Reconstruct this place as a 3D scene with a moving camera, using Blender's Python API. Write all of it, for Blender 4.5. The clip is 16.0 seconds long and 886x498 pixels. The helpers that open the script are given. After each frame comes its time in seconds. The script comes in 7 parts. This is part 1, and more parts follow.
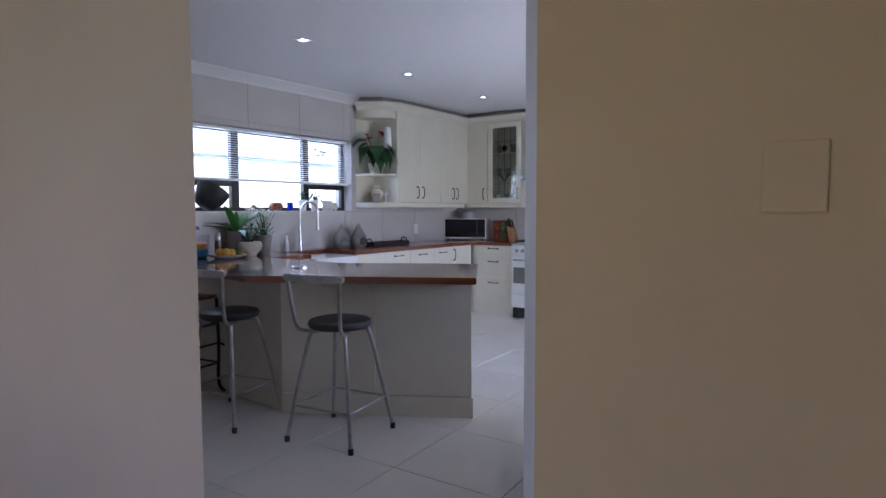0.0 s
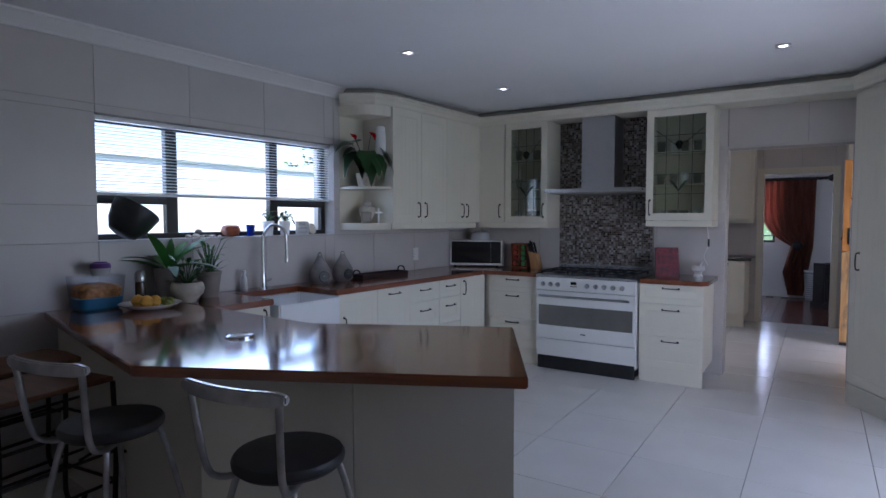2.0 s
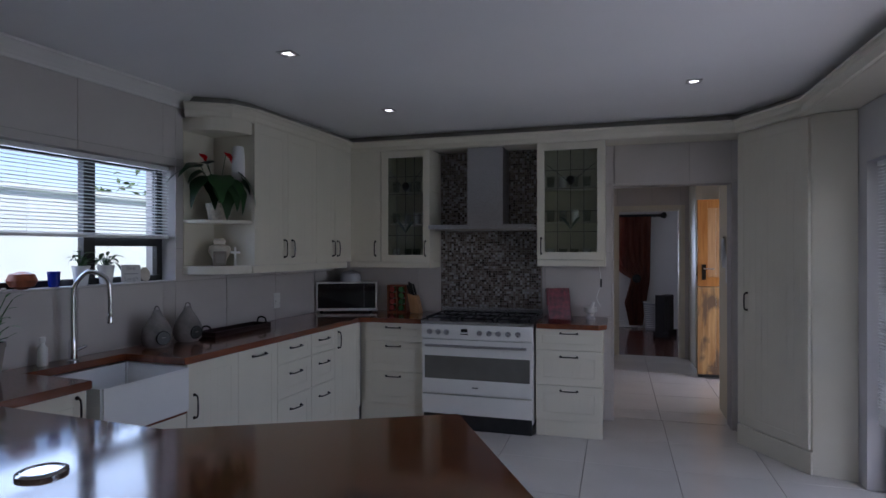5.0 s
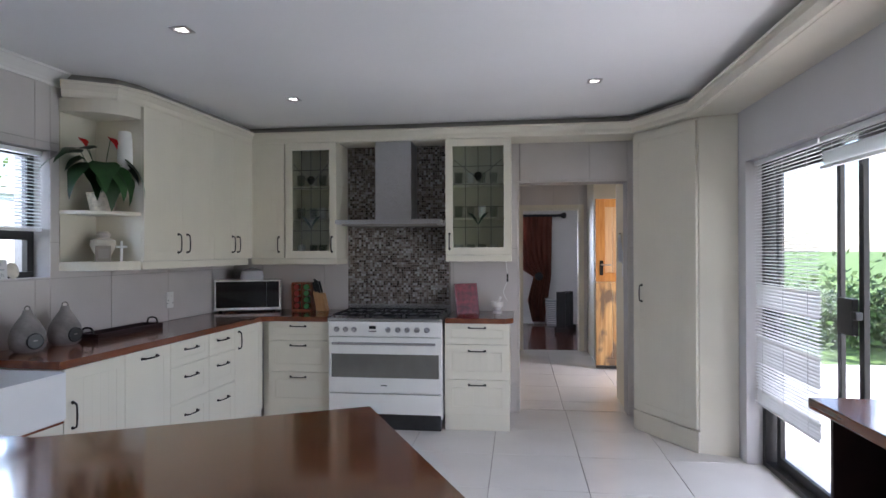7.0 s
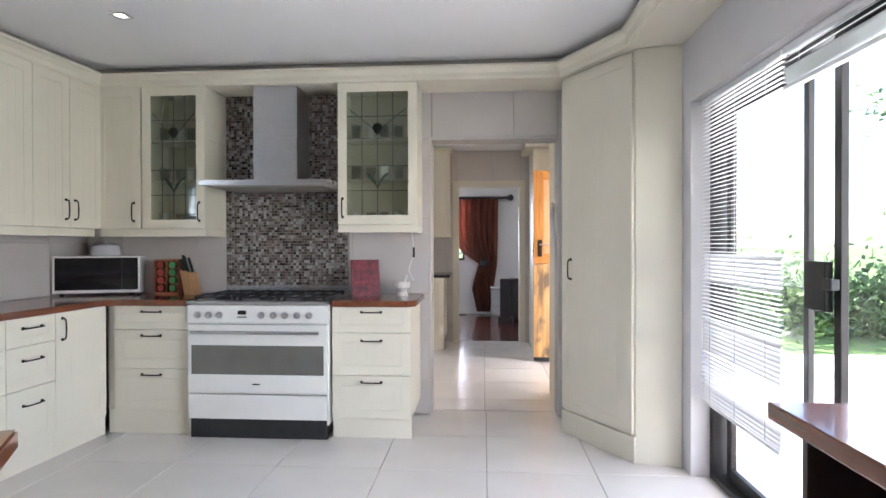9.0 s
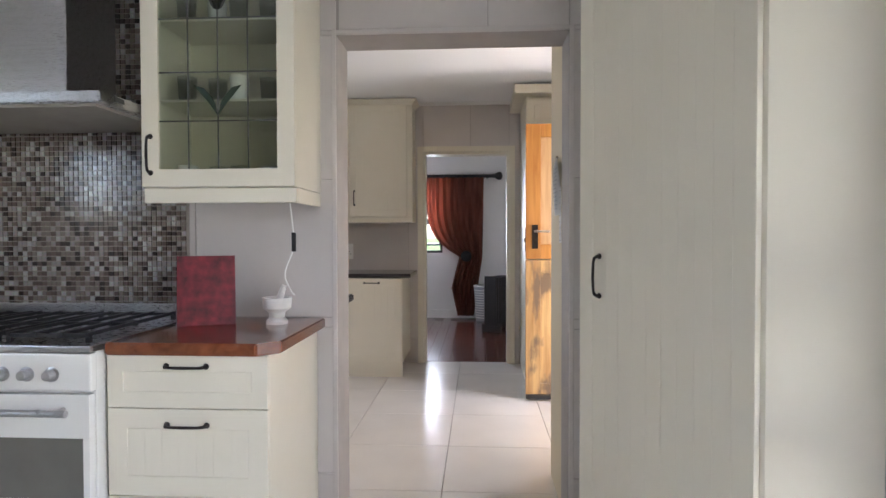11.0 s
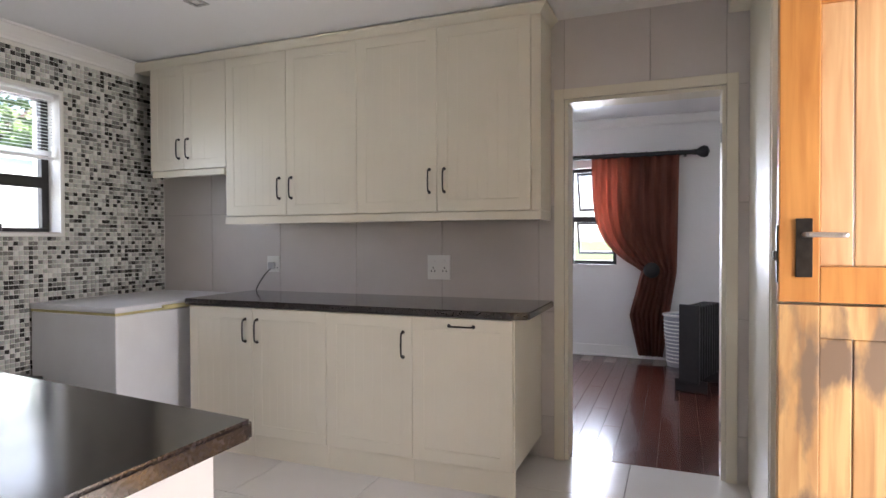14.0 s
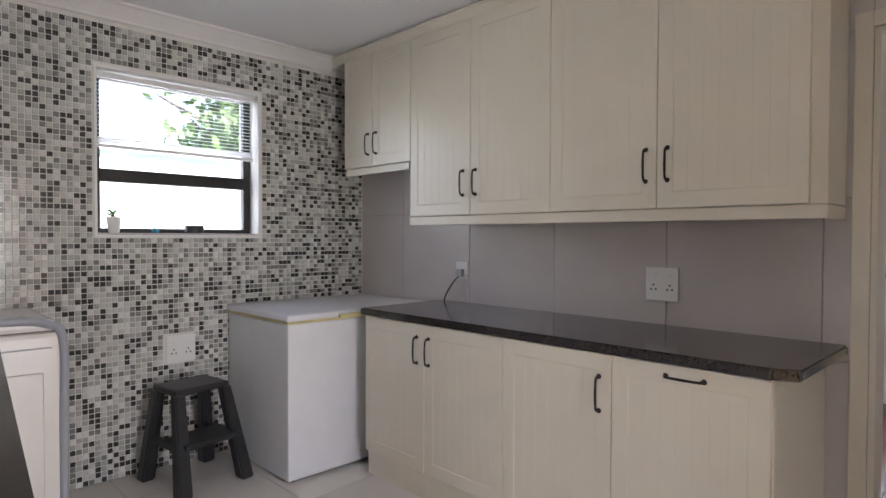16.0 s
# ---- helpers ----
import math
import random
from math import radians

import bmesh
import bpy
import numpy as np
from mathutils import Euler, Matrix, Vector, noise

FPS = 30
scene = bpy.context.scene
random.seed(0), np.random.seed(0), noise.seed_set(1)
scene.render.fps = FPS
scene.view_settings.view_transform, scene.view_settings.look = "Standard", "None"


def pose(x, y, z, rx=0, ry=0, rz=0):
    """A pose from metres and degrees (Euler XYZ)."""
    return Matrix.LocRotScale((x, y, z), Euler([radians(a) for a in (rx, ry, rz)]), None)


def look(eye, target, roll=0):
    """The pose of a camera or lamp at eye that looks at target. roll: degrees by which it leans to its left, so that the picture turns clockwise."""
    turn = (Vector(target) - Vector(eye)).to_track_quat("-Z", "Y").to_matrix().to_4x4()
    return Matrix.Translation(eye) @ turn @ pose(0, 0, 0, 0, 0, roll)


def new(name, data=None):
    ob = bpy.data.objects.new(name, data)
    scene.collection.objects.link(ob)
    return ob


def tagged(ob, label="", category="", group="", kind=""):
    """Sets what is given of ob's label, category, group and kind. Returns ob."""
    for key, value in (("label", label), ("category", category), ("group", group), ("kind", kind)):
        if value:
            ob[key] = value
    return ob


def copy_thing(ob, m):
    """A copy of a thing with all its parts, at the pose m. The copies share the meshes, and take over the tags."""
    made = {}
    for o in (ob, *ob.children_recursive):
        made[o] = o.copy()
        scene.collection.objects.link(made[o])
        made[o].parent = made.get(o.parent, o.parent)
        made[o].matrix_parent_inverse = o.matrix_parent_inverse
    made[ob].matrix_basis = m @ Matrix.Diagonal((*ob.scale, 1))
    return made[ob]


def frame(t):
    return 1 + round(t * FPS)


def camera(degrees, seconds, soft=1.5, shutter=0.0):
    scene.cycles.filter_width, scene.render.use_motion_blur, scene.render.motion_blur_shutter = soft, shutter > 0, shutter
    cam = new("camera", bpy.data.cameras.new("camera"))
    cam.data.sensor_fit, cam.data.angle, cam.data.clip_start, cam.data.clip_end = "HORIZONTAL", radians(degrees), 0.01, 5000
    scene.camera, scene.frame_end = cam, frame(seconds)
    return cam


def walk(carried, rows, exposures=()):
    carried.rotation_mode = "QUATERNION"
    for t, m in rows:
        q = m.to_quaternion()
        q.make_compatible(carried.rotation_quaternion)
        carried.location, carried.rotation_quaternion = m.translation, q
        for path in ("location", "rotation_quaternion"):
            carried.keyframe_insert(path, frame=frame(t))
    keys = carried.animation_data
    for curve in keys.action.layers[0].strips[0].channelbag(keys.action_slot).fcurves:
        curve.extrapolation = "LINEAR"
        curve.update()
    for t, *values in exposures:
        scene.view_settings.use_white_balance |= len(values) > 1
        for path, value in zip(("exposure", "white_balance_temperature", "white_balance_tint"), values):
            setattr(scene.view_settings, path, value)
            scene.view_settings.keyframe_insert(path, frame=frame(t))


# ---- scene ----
cam = camera(74.2, 16.0)
PATH = [
    (0, (0.066, -0.246, 1.285), (-1.022, 1.428, 1.155), -0.2),
    (0.5, (-0.154, 0.097, 1.303), (-1.254, 1.763, 1.183), -0.0),
    (1, (-0.403, 0.455, 1.367), (-1.51, 2.116, 1.243), -0.1),
    (1.5, (-0.632, 0.679, 1.394), (-1.728, 2.348, 1.284), -0.1),
    (2, (-0.804, 0.908, 1.424), (-1.883, 2.589, 1.319), -0.0),
    (2.5, (-0.96, 1.18, 1.48), (-2.011, 2.878, 1.377), 0.0),
    (3, (-1.12, 1.362, 1.51), (-2.145, 3.077, 1.419), 0.1),
    (3.5, (-1.285, 1.458, 1.526), (-2.236, 3.218, 1.478), 0.0),
    (4, (-1.389, 1.413, 1.502), (-2.195, 3.243, 1.491), 0.0),
    (4.5, (-1.459, 1.397, 1.496), (-2.136, 3.279, 1.495), -0.0),
    (7, (-1.522, 1.449, 1.441), (-1.776, 3.433, 1.447), -0.2),
    (7.5, (-1.5, 1.517, 1.395), (-1.703, 3.507, 1.404), -0.1),
    (8, (-1.4, 1.68, 1.378), (-1.566, 3.673, 1.38), -0.1),
    (8.5, (-1.262, 1.951, 1.313), (-1.408, 3.946, 1.314), -0.1),
    (9, (-1.118, 2.358, 1.26), (-1.258, 4.353, 1.247), -0.1),
    (9.5, (-0.976, 2.799, 1.218), (-1.114, 4.794, 1.187), -0.1),
    (10, (-0.945, 3.307, 1.203), (-1.069, 5.302, 1.168), -0.2),
    (10.2, (-0.943, 3.513, 1.212), (-1.062, 5.509, 1.174), -0.1),
    (12.3, (-0.902, 5.596, 1.235), (-1.058, 7.59, 1.187), -0.3),
    (12.5, (-0.884, 5.76, 1.228), (-1.07, 7.75, 1.178), -0.4),
    (12.8, (-0.865, 5.989, 1.225), (-1.116, 7.972, 1.188), -0.5),
    (13, (-0.854, 6.127, 1.233), (-1.182, 8.1, 1.189), -0.8),
    (13.5, (-0.852, 6.411, 1.247), (-1.395, 8.335, 1.21), -0.5),
    (14, (-0.877, 6.676, 1.254), (-1.62, 8.533, 1.222), -0.2),
    (14.5, (-0.924, 6.897, 1.253), (-1.842, 8.674, 1.226), -0.1),
    (15, (-0.99, 7.101, 1.264), (-2.058, 8.792, 1.233), -0.0),
    (15.5, (-1.033, 7.282, 1.285), (-2.273, 8.85, 1.247), 0.1),
    (16, (-1.05, 7.459, 1.293), (-2.476, 8.86, 1.252), 0.2),
]
EXPOSURES = [(0.0, 2.0, 5500, 25), (0.5, 1.85, 5400, 25), (1.0, 1.75, 5400, 22), (1.5, 1.5, 5350, 22), (2.5, 0.95, 5350, 22), (3.5, 0.45, 5400, 23), (4.7, 0.4, 5600, 23), (7.0, 1.85, 6000, 20), (8.0, 2.3, 6100, 18), (9.0, 2.64, 6250, 18), (9.5, 2.74, 6250, 18), (10.0, 2.58, 6250, 18), (12.5, 2.24, 6500, 18), (13.0, 2.48, 6400, 18), (13.5, 2.42, 6350, 20), (14.5, 2.57, 6400, 21), (15.5, 2.52, 6350, 22), (16.0, 2.36, 6250, 22)]
walk(cam, [(t, look(eye, target, roll)) for t, eye, target, roll in PATH], exposures=EXPOSURES)

# ---- world, sun, daylight ----
world = bpy.data.worlds.new("sky")
scene.world = world
world.use_nodes = True
_n = world.node_tree.nodes
_sky = _n.new("ShaderNodeTexSky")
_sky.sky_type, _sky.sun_disc = "NISHITA", False
_sky.sun_elevation, _sky.sun_rotation = radians(49), radians(140)
_n["Background"].inputs["Strength"].default_value = 0.14
world.node_tree.links.new(_sky.outputs["Color"], _n["Background"].inputs["Color"])

sun = new("sun", bpy.data.lights.new("sun", "SUN"))
sun.data.energy, sun.data.angle, sun.data.color = 5.0, radians(0.5), (1.0, 0.95, 0.88)
sun.matrix_world = look((5, -6, 9), (0, 0, 0))


def daylight(name, eye, target, w, h, watts, color=(0.88, 0.94, 1.0)):
    """The sky's light in an opening; also the added hall fill."""
    ob = new(name, bpy.data.lights.new(name, "AREA"))
    ob.data.shape, ob.data.size, ob.data.size_y = "RECTANGLE", w, h
    ob.data.energy, ob.data.color = watts, color
    ob.matrix_world = look(eye, target)
    return ob


daylight("daylight_sink_window", (-4.75, 3.65, 1.80), (-1.0, 3.4, 1.2), 2.2, 0.52, 8.0, (0.68, 0.84, 1.0))
daylight("daylight_sliding_door", (0.75, 4.1, 1.25), (-2.0, 4.1, 0.9), 2.8, 2.0, 12.5, (0.90, 0.95, 1.0))
daylight("daylight_laundry_window", (-4.75, 8.75, 1.75), (-1.5, 8.75, 1.0), 0.9, 0.85, 2.0, (0.85, 0.93, 1.0))
daylight("daylight_back_door", (0.85, 8.25, 1.2), (-2.0, 8.25, 0.9), 0.85, 1.95, 10.0, (1.0, 0.94, 0.86))
daylight("daylight_bedroom_window", (-1.9, 13.6, 1.5), (-1.6, 11.0, 0.6), 1.2, 1.1, 30, (0.80, 0.90, 1.0))
# warm fill added behind the camera to light the hall walls; no known window
daylight("hall_fill", (-1.0, -3.1, 1.5), (-1.0, 0.0, 1.3), 1.6, 1.2, 0.6, (1.0, 0.66, 0.38))


# ---- materials ----
def material(name, color, rough=0.5, metal=0.0, vary=0.08, scale=6.0, bump=0.0, bump_scale=60.0, coat=0.0, per_piece=0.0, stain=0.0, squash=(1, 1, 1), spec=0.5):
    """A surface with broad and fine variation of colour and gloss, and fine relief."""
    m = bpy.data.materials.new(name)
    m.use_nodes = True
    t = m.node_tree
    n, l = t.nodes, t.links
    b = n["Principled BSDF"]
    b.inputs["Metallic"].default_value = metal
    b.inputs["Coat Weight"].default_value = coat
    b.inputs["Coat Roughness"].default_value = 0.12
    b.inputs["Specular IOR Level"].default_value = spec
    co = n.new("ShaderNodeTexCoord")
    mp = n.new("ShaderNodeMapping")
    mp.inputs["Scale"].default_value = squash
    l.new(co.outputs["Object"], mp.inputs["Vector"])
    big = n.new("ShaderNodeTexNoise")
    big.inputs["Scale"].default_value, big.inputs["Detail"].default_value = scale, 6
    l.new(mp.outputs["Vector"], big.inputs["Vector"])
    fine = n.new("ShaderNodeTexNoise")
    fine.inputs["Scale"].default_value, fine.inputs["Detail"].default_value = bump_scale, 4
    l.new(mp.outputs["Vector"], fine.inputs["Vector"])
    ramp = n.new("ShaderNodeValToRGB")
    lo = [max(0.0, c * (1 - vary)) for c in color]
    hi = [min(1.0, c * (1 + vary)) for c in color]
    ramp.color_ramp.elements[0].color, ramp.color_ramp.elements[1].color = (*lo, 1), (*hi, 1)
    ramp.color_ramp.elements[0].position, ramp.color_ramp.elements[1].position = 0.3, 0.7
    l.new(big.outputs["Fac"], ramp.inputs["Fac"])
    out = ramp.outputs["Color"]
    if per_piece:
        info = n.new("ShaderNodeObjectInfo")
        geo = n.new("ShaderNodeNewGeometry")
        add = n.new("ShaderNodeMath")
        add.operation = "ADD"
        l.new(info.outputs["Random"], add.inputs[0])
        l.new(geo.outputs["Random Per Island"], add.inputs[1])
        fr = n.new("ShaderNodeMath")
        fr.operation = "FRACT"
        l.new(add.outputs[0], fr.inputs[0])
        mr = n.new("ShaderNodeMapRange")
        mr.inputs["To Min"].default_value, mr.inputs["To Max"].default_value = 1 - per_piece, 1 + per_piece
        l.new(fr.outputs[0], mr.inputs["Value"])
        hsv = n.new("ShaderNodeHueSaturation")
        l.new(mr.outputs[0], hsv.inputs["Value"])
        l.new(out, hsv.inputs["Color"])
        out = hsv.outputs["Color"]
    if stain:
        st = n.new("ShaderNodeTexNoise")
        st.inputs["Scale"].default_value, st.inputs["Detail"].default_value = 1.7, 8
        l.new(co.outputs["Object"], st.inputs["Vector"])
        mr2 = n.new("ShaderNodeMapRange")
        mr2.inputs["From Min"].default_value, mr2.inputs["From Max"].default_value = 0.5, 0.75
        mr2.inputs["To Max"].default_value = stain
        l.new(st.outputs["Fac"], mr2.inputs["Value"])
        mx = n.new("ShaderNodeMix")
        mx.data_type, mx.blend_type = "RGBA", "MULTIPLY"
        l.new(mr2.outputs[0], mx.inputs["Factor"])
        l.new(out, mx.inputs["A"])
        mx.inputs["B"].default_value = (0.62, 0.56, 0.46, 1)
        out = mx.outputs["Result"]
    l.new(out, b.inputs["Base Color"])
    rr = n.new("ShaderNodeMapRange")
    rr.inputs["To Min"].default_value, rr.inputs["To Max"].default_value = max(0.02, rough * 0.8), min(1, rough * 1.2)
    l.new(fine.outputs["Fac"], rr.inputs["Value"])
    l.new(rr.outputs[0], b.inputs["Roughness"])
    if bump:
        bp = n.new("ShaderNodeBump")
        bp.inputs["Strength"].default_value, bp.inputs["Distance"].default_value = bump, 0.004
        l.new(fine.outputs["Fac"], bp.inputs["Height"])
        l.new(bp.outputs["Normal"], b.inputs["Normal"])
    return m


def wood(name, dark, light, rough, along="y", coat=0.0, scale=1.0, per_piece=0.0, wear=None, turn=0.0):
    """Timber with streaks of grain along one axis; wear: a paler bare colour showing in patches."""
    m = bpy.data.materials.new(name)
    m.use_nodes = True
    n, l = m.node_tree.nodes, m.node_tree.links
    b = n["Principled BSDF"]
    b.inputs["Roughness"].default_value, b.inputs["Coat Weight"].default_value = rough, coat
    b.inputs["Coat Roughness"].default_value = 0.08
    co = n.new("ShaderNodeTexCoord")
    mp = n.new("ShaderNodeMapping")
    k = {"x": (1.2, 16, 16), "y": (16, 1.2, 16), "z": (16, 16, 1.2)}[along]
    mp.inputs["Scale"].default_value = [c * scale for c in k]
    mt0 = n.new("ShaderNodeMapping")
    mt0.inputs["Rotation"].default_value = (0, 0, radians(-turn))
    l.new(co.outputs["Object"], mt0.inputs["Vector"])
    l.new(mt0.outputs["Vector"], mp.inputs["Vector"])
    g = n.new("ShaderNodeTexNoise")
    g.inputs["Scale"].default_value, g.inputs["Detail"].default_value, g.inputs["Distortion"].default_value = 1.6, 8, 0.6
    l.new(mp.outputs["Vector"], g.inputs["Vector"])
    ramp = n.new("ShaderNodeValToRGB")
    ramp.color_ramp.elements[0].color, ramp.color_ramp.elements[1].color = (*dark, 1), (*light, 1)
    ramp.color_ramp.elements[0].position, ramp.color_ramp.elements[1].position = 0.32, 0.68
    l.new(g.outputs["Fac"], ramp.inputs["Fac"])
    out = ramp.outputs["Color"]
    if per_piece:
        info = n.new("ShaderNodeObjectInfo")
        mr = n.new("ShaderNodeMapRange")
        mr.inputs["To Min"].default_value, mr.inputs["To Max"].default_value = 1 - per_piece, 1 + per_piece
        l.new(info.outputs["Random"], mr.inputs["Value"])
        hsv = n.new("ShaderNodeHueSaturation")
        l.new(mr.outputs[0], hsv.inputs["Value"])
        l.new(out, hsv.inputs["Color"])
        out = hsv.outputs["Color"]
    if wear:
        w = n.new("ShaderNodeTexNoise")
        w.inputs["Scale"].default_value, w.inputs["Detail"].default_value = 5.0, 9
        mp2 = n.new("ShaderNodeMapping")
        mp2.inputs["Scale"].default_value = (1.6, 1.6, 0.6)
        l.new(co.outputs["Object"], mp2.inputs["Vector"])
        l.new(mp2.outputs["Vector"], w.inputs["Vector"])
        mr3 = n.new("ShaderNodeMapRange")
        mr3.inputs["From Min"].default_value, mr3.inputs["From Max"].default_value = 0.5, 0.6
        l.new(w.outputs["Fac"], mr3.inputs["Value"])
        mx = n.new("ShaderNodeMix")
        mx.data_type = "RGBA"
        l.new(mr3.outputs[0], mx.inputs["Factor"])
        l.new(out, mx.inputs["A"])
        mx.inputs["B"].default_value = (*wear, 1)
        out = mx.outputs["Result"]
    l.new(out, b.inputs["Base Color"])
    bp = n.new("ShaderNodeBump")
    bp.inputs["Strength"].default_value, bp.inputs["Distance"].default_value = 0.12, 0.002
    l.new(g.outputs["Fac"], bp.inputs["Height"])
    l.new(bp.outputs["Normal"], b.inputs["Normal"])
    return m


def glass(name, color=(1, 1, 1), rough=0.0, clear=0.85):
    """Thin pane: mostly see-through, with a mirror gloss that grows at a slant."""
    m = bpy.data.materials.new(name)
    m.use_nodes = True
    n, l = m.node_tree.nodes, m.node_tree.links
    n.remove(n["Principled BSDF"])
    tr = n.new("ShaderNodeBsdfTransparent")
    tr.inputs["Color"].default_value = (*color, 1)
    gl = n.new("ShaderNodeBsdfGlossy")
    gl.inputs["Roughness"].default_value = rough
    lw = n.new("ShaderNodeLayerWeight")
    po = n.new("ShaderNodeMath")
    po.operation = "POWER"
    po.inputs[1].default_value = 4.0
    ad = n.new("ShaderNodeMath")
    ad.operation = "MULTIPLY_ADD"
    ad.inputs[1].default_value = 0.5
    ad.inputs[2].default_value = 0.035
    mx = n.new("ShaderNodeMixShader")
    l.new(lw.outputs["Facing"], po.inputs[0])
    l.new(po.outputs[0], ad.inputs[0])
    l.new(ad.outputs[0], mx.inputs[0])
    l.new(tr.outputs[0], mx.inputs[1])
    l.new(gl.outputs[0], mx.inputs[2])
    l.new(mx.outputs[0], n["Material Output"].inputs["Surface"])
    return m


def emitter(name, color, strength):
    m = bpy.data.materials.new(name)
    m.use_nodes = True
    b = m.node_tree.nodes["Principled BSDF"]
    b.inputs["Base Color"].default_value = (*color, 1)
    b.inputs["Emission Color"].default_value = (*color, 1)
    b.inputs["Emission Strength"].default_value = strength
    return m


def mosaic_material(name, stops, rough=0.12):
    """Small glass tiles in a handful of colours picked tile by tile."""
    m = bpy.data.materials.new(name)
    m.use_nodes = True
    n, l = m.node_tree.nodes, m.node_tree.links
    b = n["Principled BSDF"]
    b.inputs["Roughness"].default_value = rough
    info, geo, add, fr = n.new("ShaderNodeObjectInfo"), n.new("ShaderNodeNewGeometry"), n.new("ShaderNodeMath"), n.new("ShaderNodeMath")
    add.operation, fr.operation = "ADD", "FRACT"
    l.new(info.outputs["Random"], add.inputs[0])
    l.new(geo.outputs["Random Per Island"], add.inputs[1])
    l.new(add.outputs[0], fr.inputs[0])
    ramp = n.new("ShaderNodeValToRGB")
    ramp.color_ramp.interpolation = "CONSTANT"
    e = ramp.color_ramp.elements
    while len(e) < len(stops):
        e.new(0.5)
    for k, (p, c) in enumerate(stops):
        e[k].position, e[k].color = p, (*c, 1)
    l.new(fr.outputs[0], ramp.inputs["Fac"])
    co = n.new("ShaderNodeTexCoord")
    no = n.new("ShaderNodeTexNoise")
    no.inputs["Scale"].default_value = 90
    l.new(co.outputs["Object"], no.inputs["Vector"])
    mx = n.new("ShaderNodeMix")
    mx.data_type, mx.blend_type = "RGBA", "OVERLAY"
    mx.inputs["Factor"].default_value = 0.35
    l.new(ramp.outputs["Color"], mx.inputs["A"])
    l.new(no.outputs["Color"], mx.inputs["B"])
    hs = n.new("ShaderNodeHueSaturation")
    hs.inputs["Saturation"].default_value = 0.8
    l.new(mx.outputs["Result"], hs.inputs["Color"])
    l.new(hs.outputs["Color"], b.inputs["Base Color"])
    return m


CREAM = material("cream_lacquer", (0.74, 0.695, 0.58), 0.38, vary=0.03, scale=3, bump=0.03, bump_scale=140)
CREAM_IN = material("cream_board", (0.66, 0.61, 0.50), 0.55, vary=0.04)
IRON = material("dark_iron", (0.035, 0.03, 0.028), 0.42, metal=0.7, vary=0.3, scale=40, bump=0.1)
TOPWOOD = wood("red_brown_timber", (0.115, 0.030, 0.012), (0.23, 0.066, 0.026), 0.2, "y", coat=0.6, scale=0.8)
PENWOOD = wood("peninsula_timber", (0.14, 0.040, 0.014), (0.25, 0.078, 0.028), 0.12, "x", coat=1.0, scale=0.8, turn=26.0)
FLOORTILE = material("cream_floor_tile", (0.72, 0.69, 0.65), 0.2, vary=0.04, scale=2.5, bump=0.015, bump_scale=30, per_piece=0.02)
GROUT = material("grout", (0.32, 0.29, 0.26), 0.9, vary=0.15, scale=20)
WALLTILE = material("warm_grey_wall_tile", (0.60, 0.56, 0.54), 0.33, vary=0.05, scale=2.2, bump=0.02, bump_scale=40, per_piece=0.02)
WALLGROUT = material("wall_grout", (0.40, 0.37, 0.35), 0.9)
HALLWALL = material("tan_plaster", (0.64, 0.49, 0.30), 0.8, vary=0.06, scale=1.5, bump=0.12, bump_scale=220)
PLASTER = material("cream_plaster", (0.66, 0.58, 0.42), 0.8, vary=0.04, scale=2, bump=0.12, bump_scale=220)
WHITEWALL = material("white_wall_paint", (0.78, 0.77, 0.76), 0.8, vary=0.03, scale=2, bump=0.08, bump_scale=220)
GREYWALL = material("grey_wall_paint", (0.62, 0.60, 0.60), 0.75, vary=0.03, scale=2, bump=0.08, bump_scale=220)
CEILING = material("white_ceiling_paint", (0.80, 0.80, 0.80), 0.85, vary=0.02, scale=1.5, bump=0.05, bump_scale=240)
CORNICE = material("white_cornice", (0.80, 0.79, 0.77), 0.6, vary=0.02)
# shade colour for gap strip and sink bowl; plain dark grey on filter and picture
SHADOWGAP = material("dark_grey_and_gap_shade", (0.30, 0.28, 0.25), 0.8)
STEEL = material("brushed_steel", (0.50, 0.50, 0.51), 0.28, metal=1.0, vary=0.05, scale=4, squash=(1, 1, 30))
CHROME = material("chrome", (0.72, 0.72, 0.74), 0.1, metal=1.0, vary=0.03)
TUBE = material("worn_chrome_tube", (0.42, 0.41, 0.40), 0.3, metal=0.95, vary=0.2, scale=18)
ENAMEL = material("white_enamel", (0.80, 0.79, 0.75), 0.18, vary=0.02, coat=0.3)
CERAMIC = material("white_glazed_ceramic", (0.84, 0.84, 0.84), 0.1, vary=0.02, coat=0.4)
BLACK = material("black_plastic", (0.02, 0.02, 0.022), 0.4, vary=0.2, scale=20, bump=0.05, bump_scale=200)
VINYL = material("black_vinyl", (0.022, 0.02, 0.02), 0.45, vary=0.2, scale=15, bump=0.15, bump_scale=120)
BLACKGLASS = material("black_glass", (0.012, 0.012, 0.014), 0.06, vary=0.1)
OVENGLASS = material("tinted_oven_glass", (0.14, 0.135, 0.12), 0.05, vary=0.1, coat=0.6)
FRAME = material("bronze_aluminium", (0.03, 0.028, 0.027), 0.45, metal=0.4, vary=0.15)
SLAT = material("white_blind_slat", (0.82, 0.82, 0.82), 0.45, vary=0.03)
WHITEPLASTIC = material("white_plastic", (0.82, 0.82, 0.80), 0.35, vary=0.02)
PANE = glass("window_pane")
GRANITE = material("dark_granite", (0.028, 0.022, 0.022), 0.14, vary=0.6, scale=120, bump=0.0, coat=0.3)
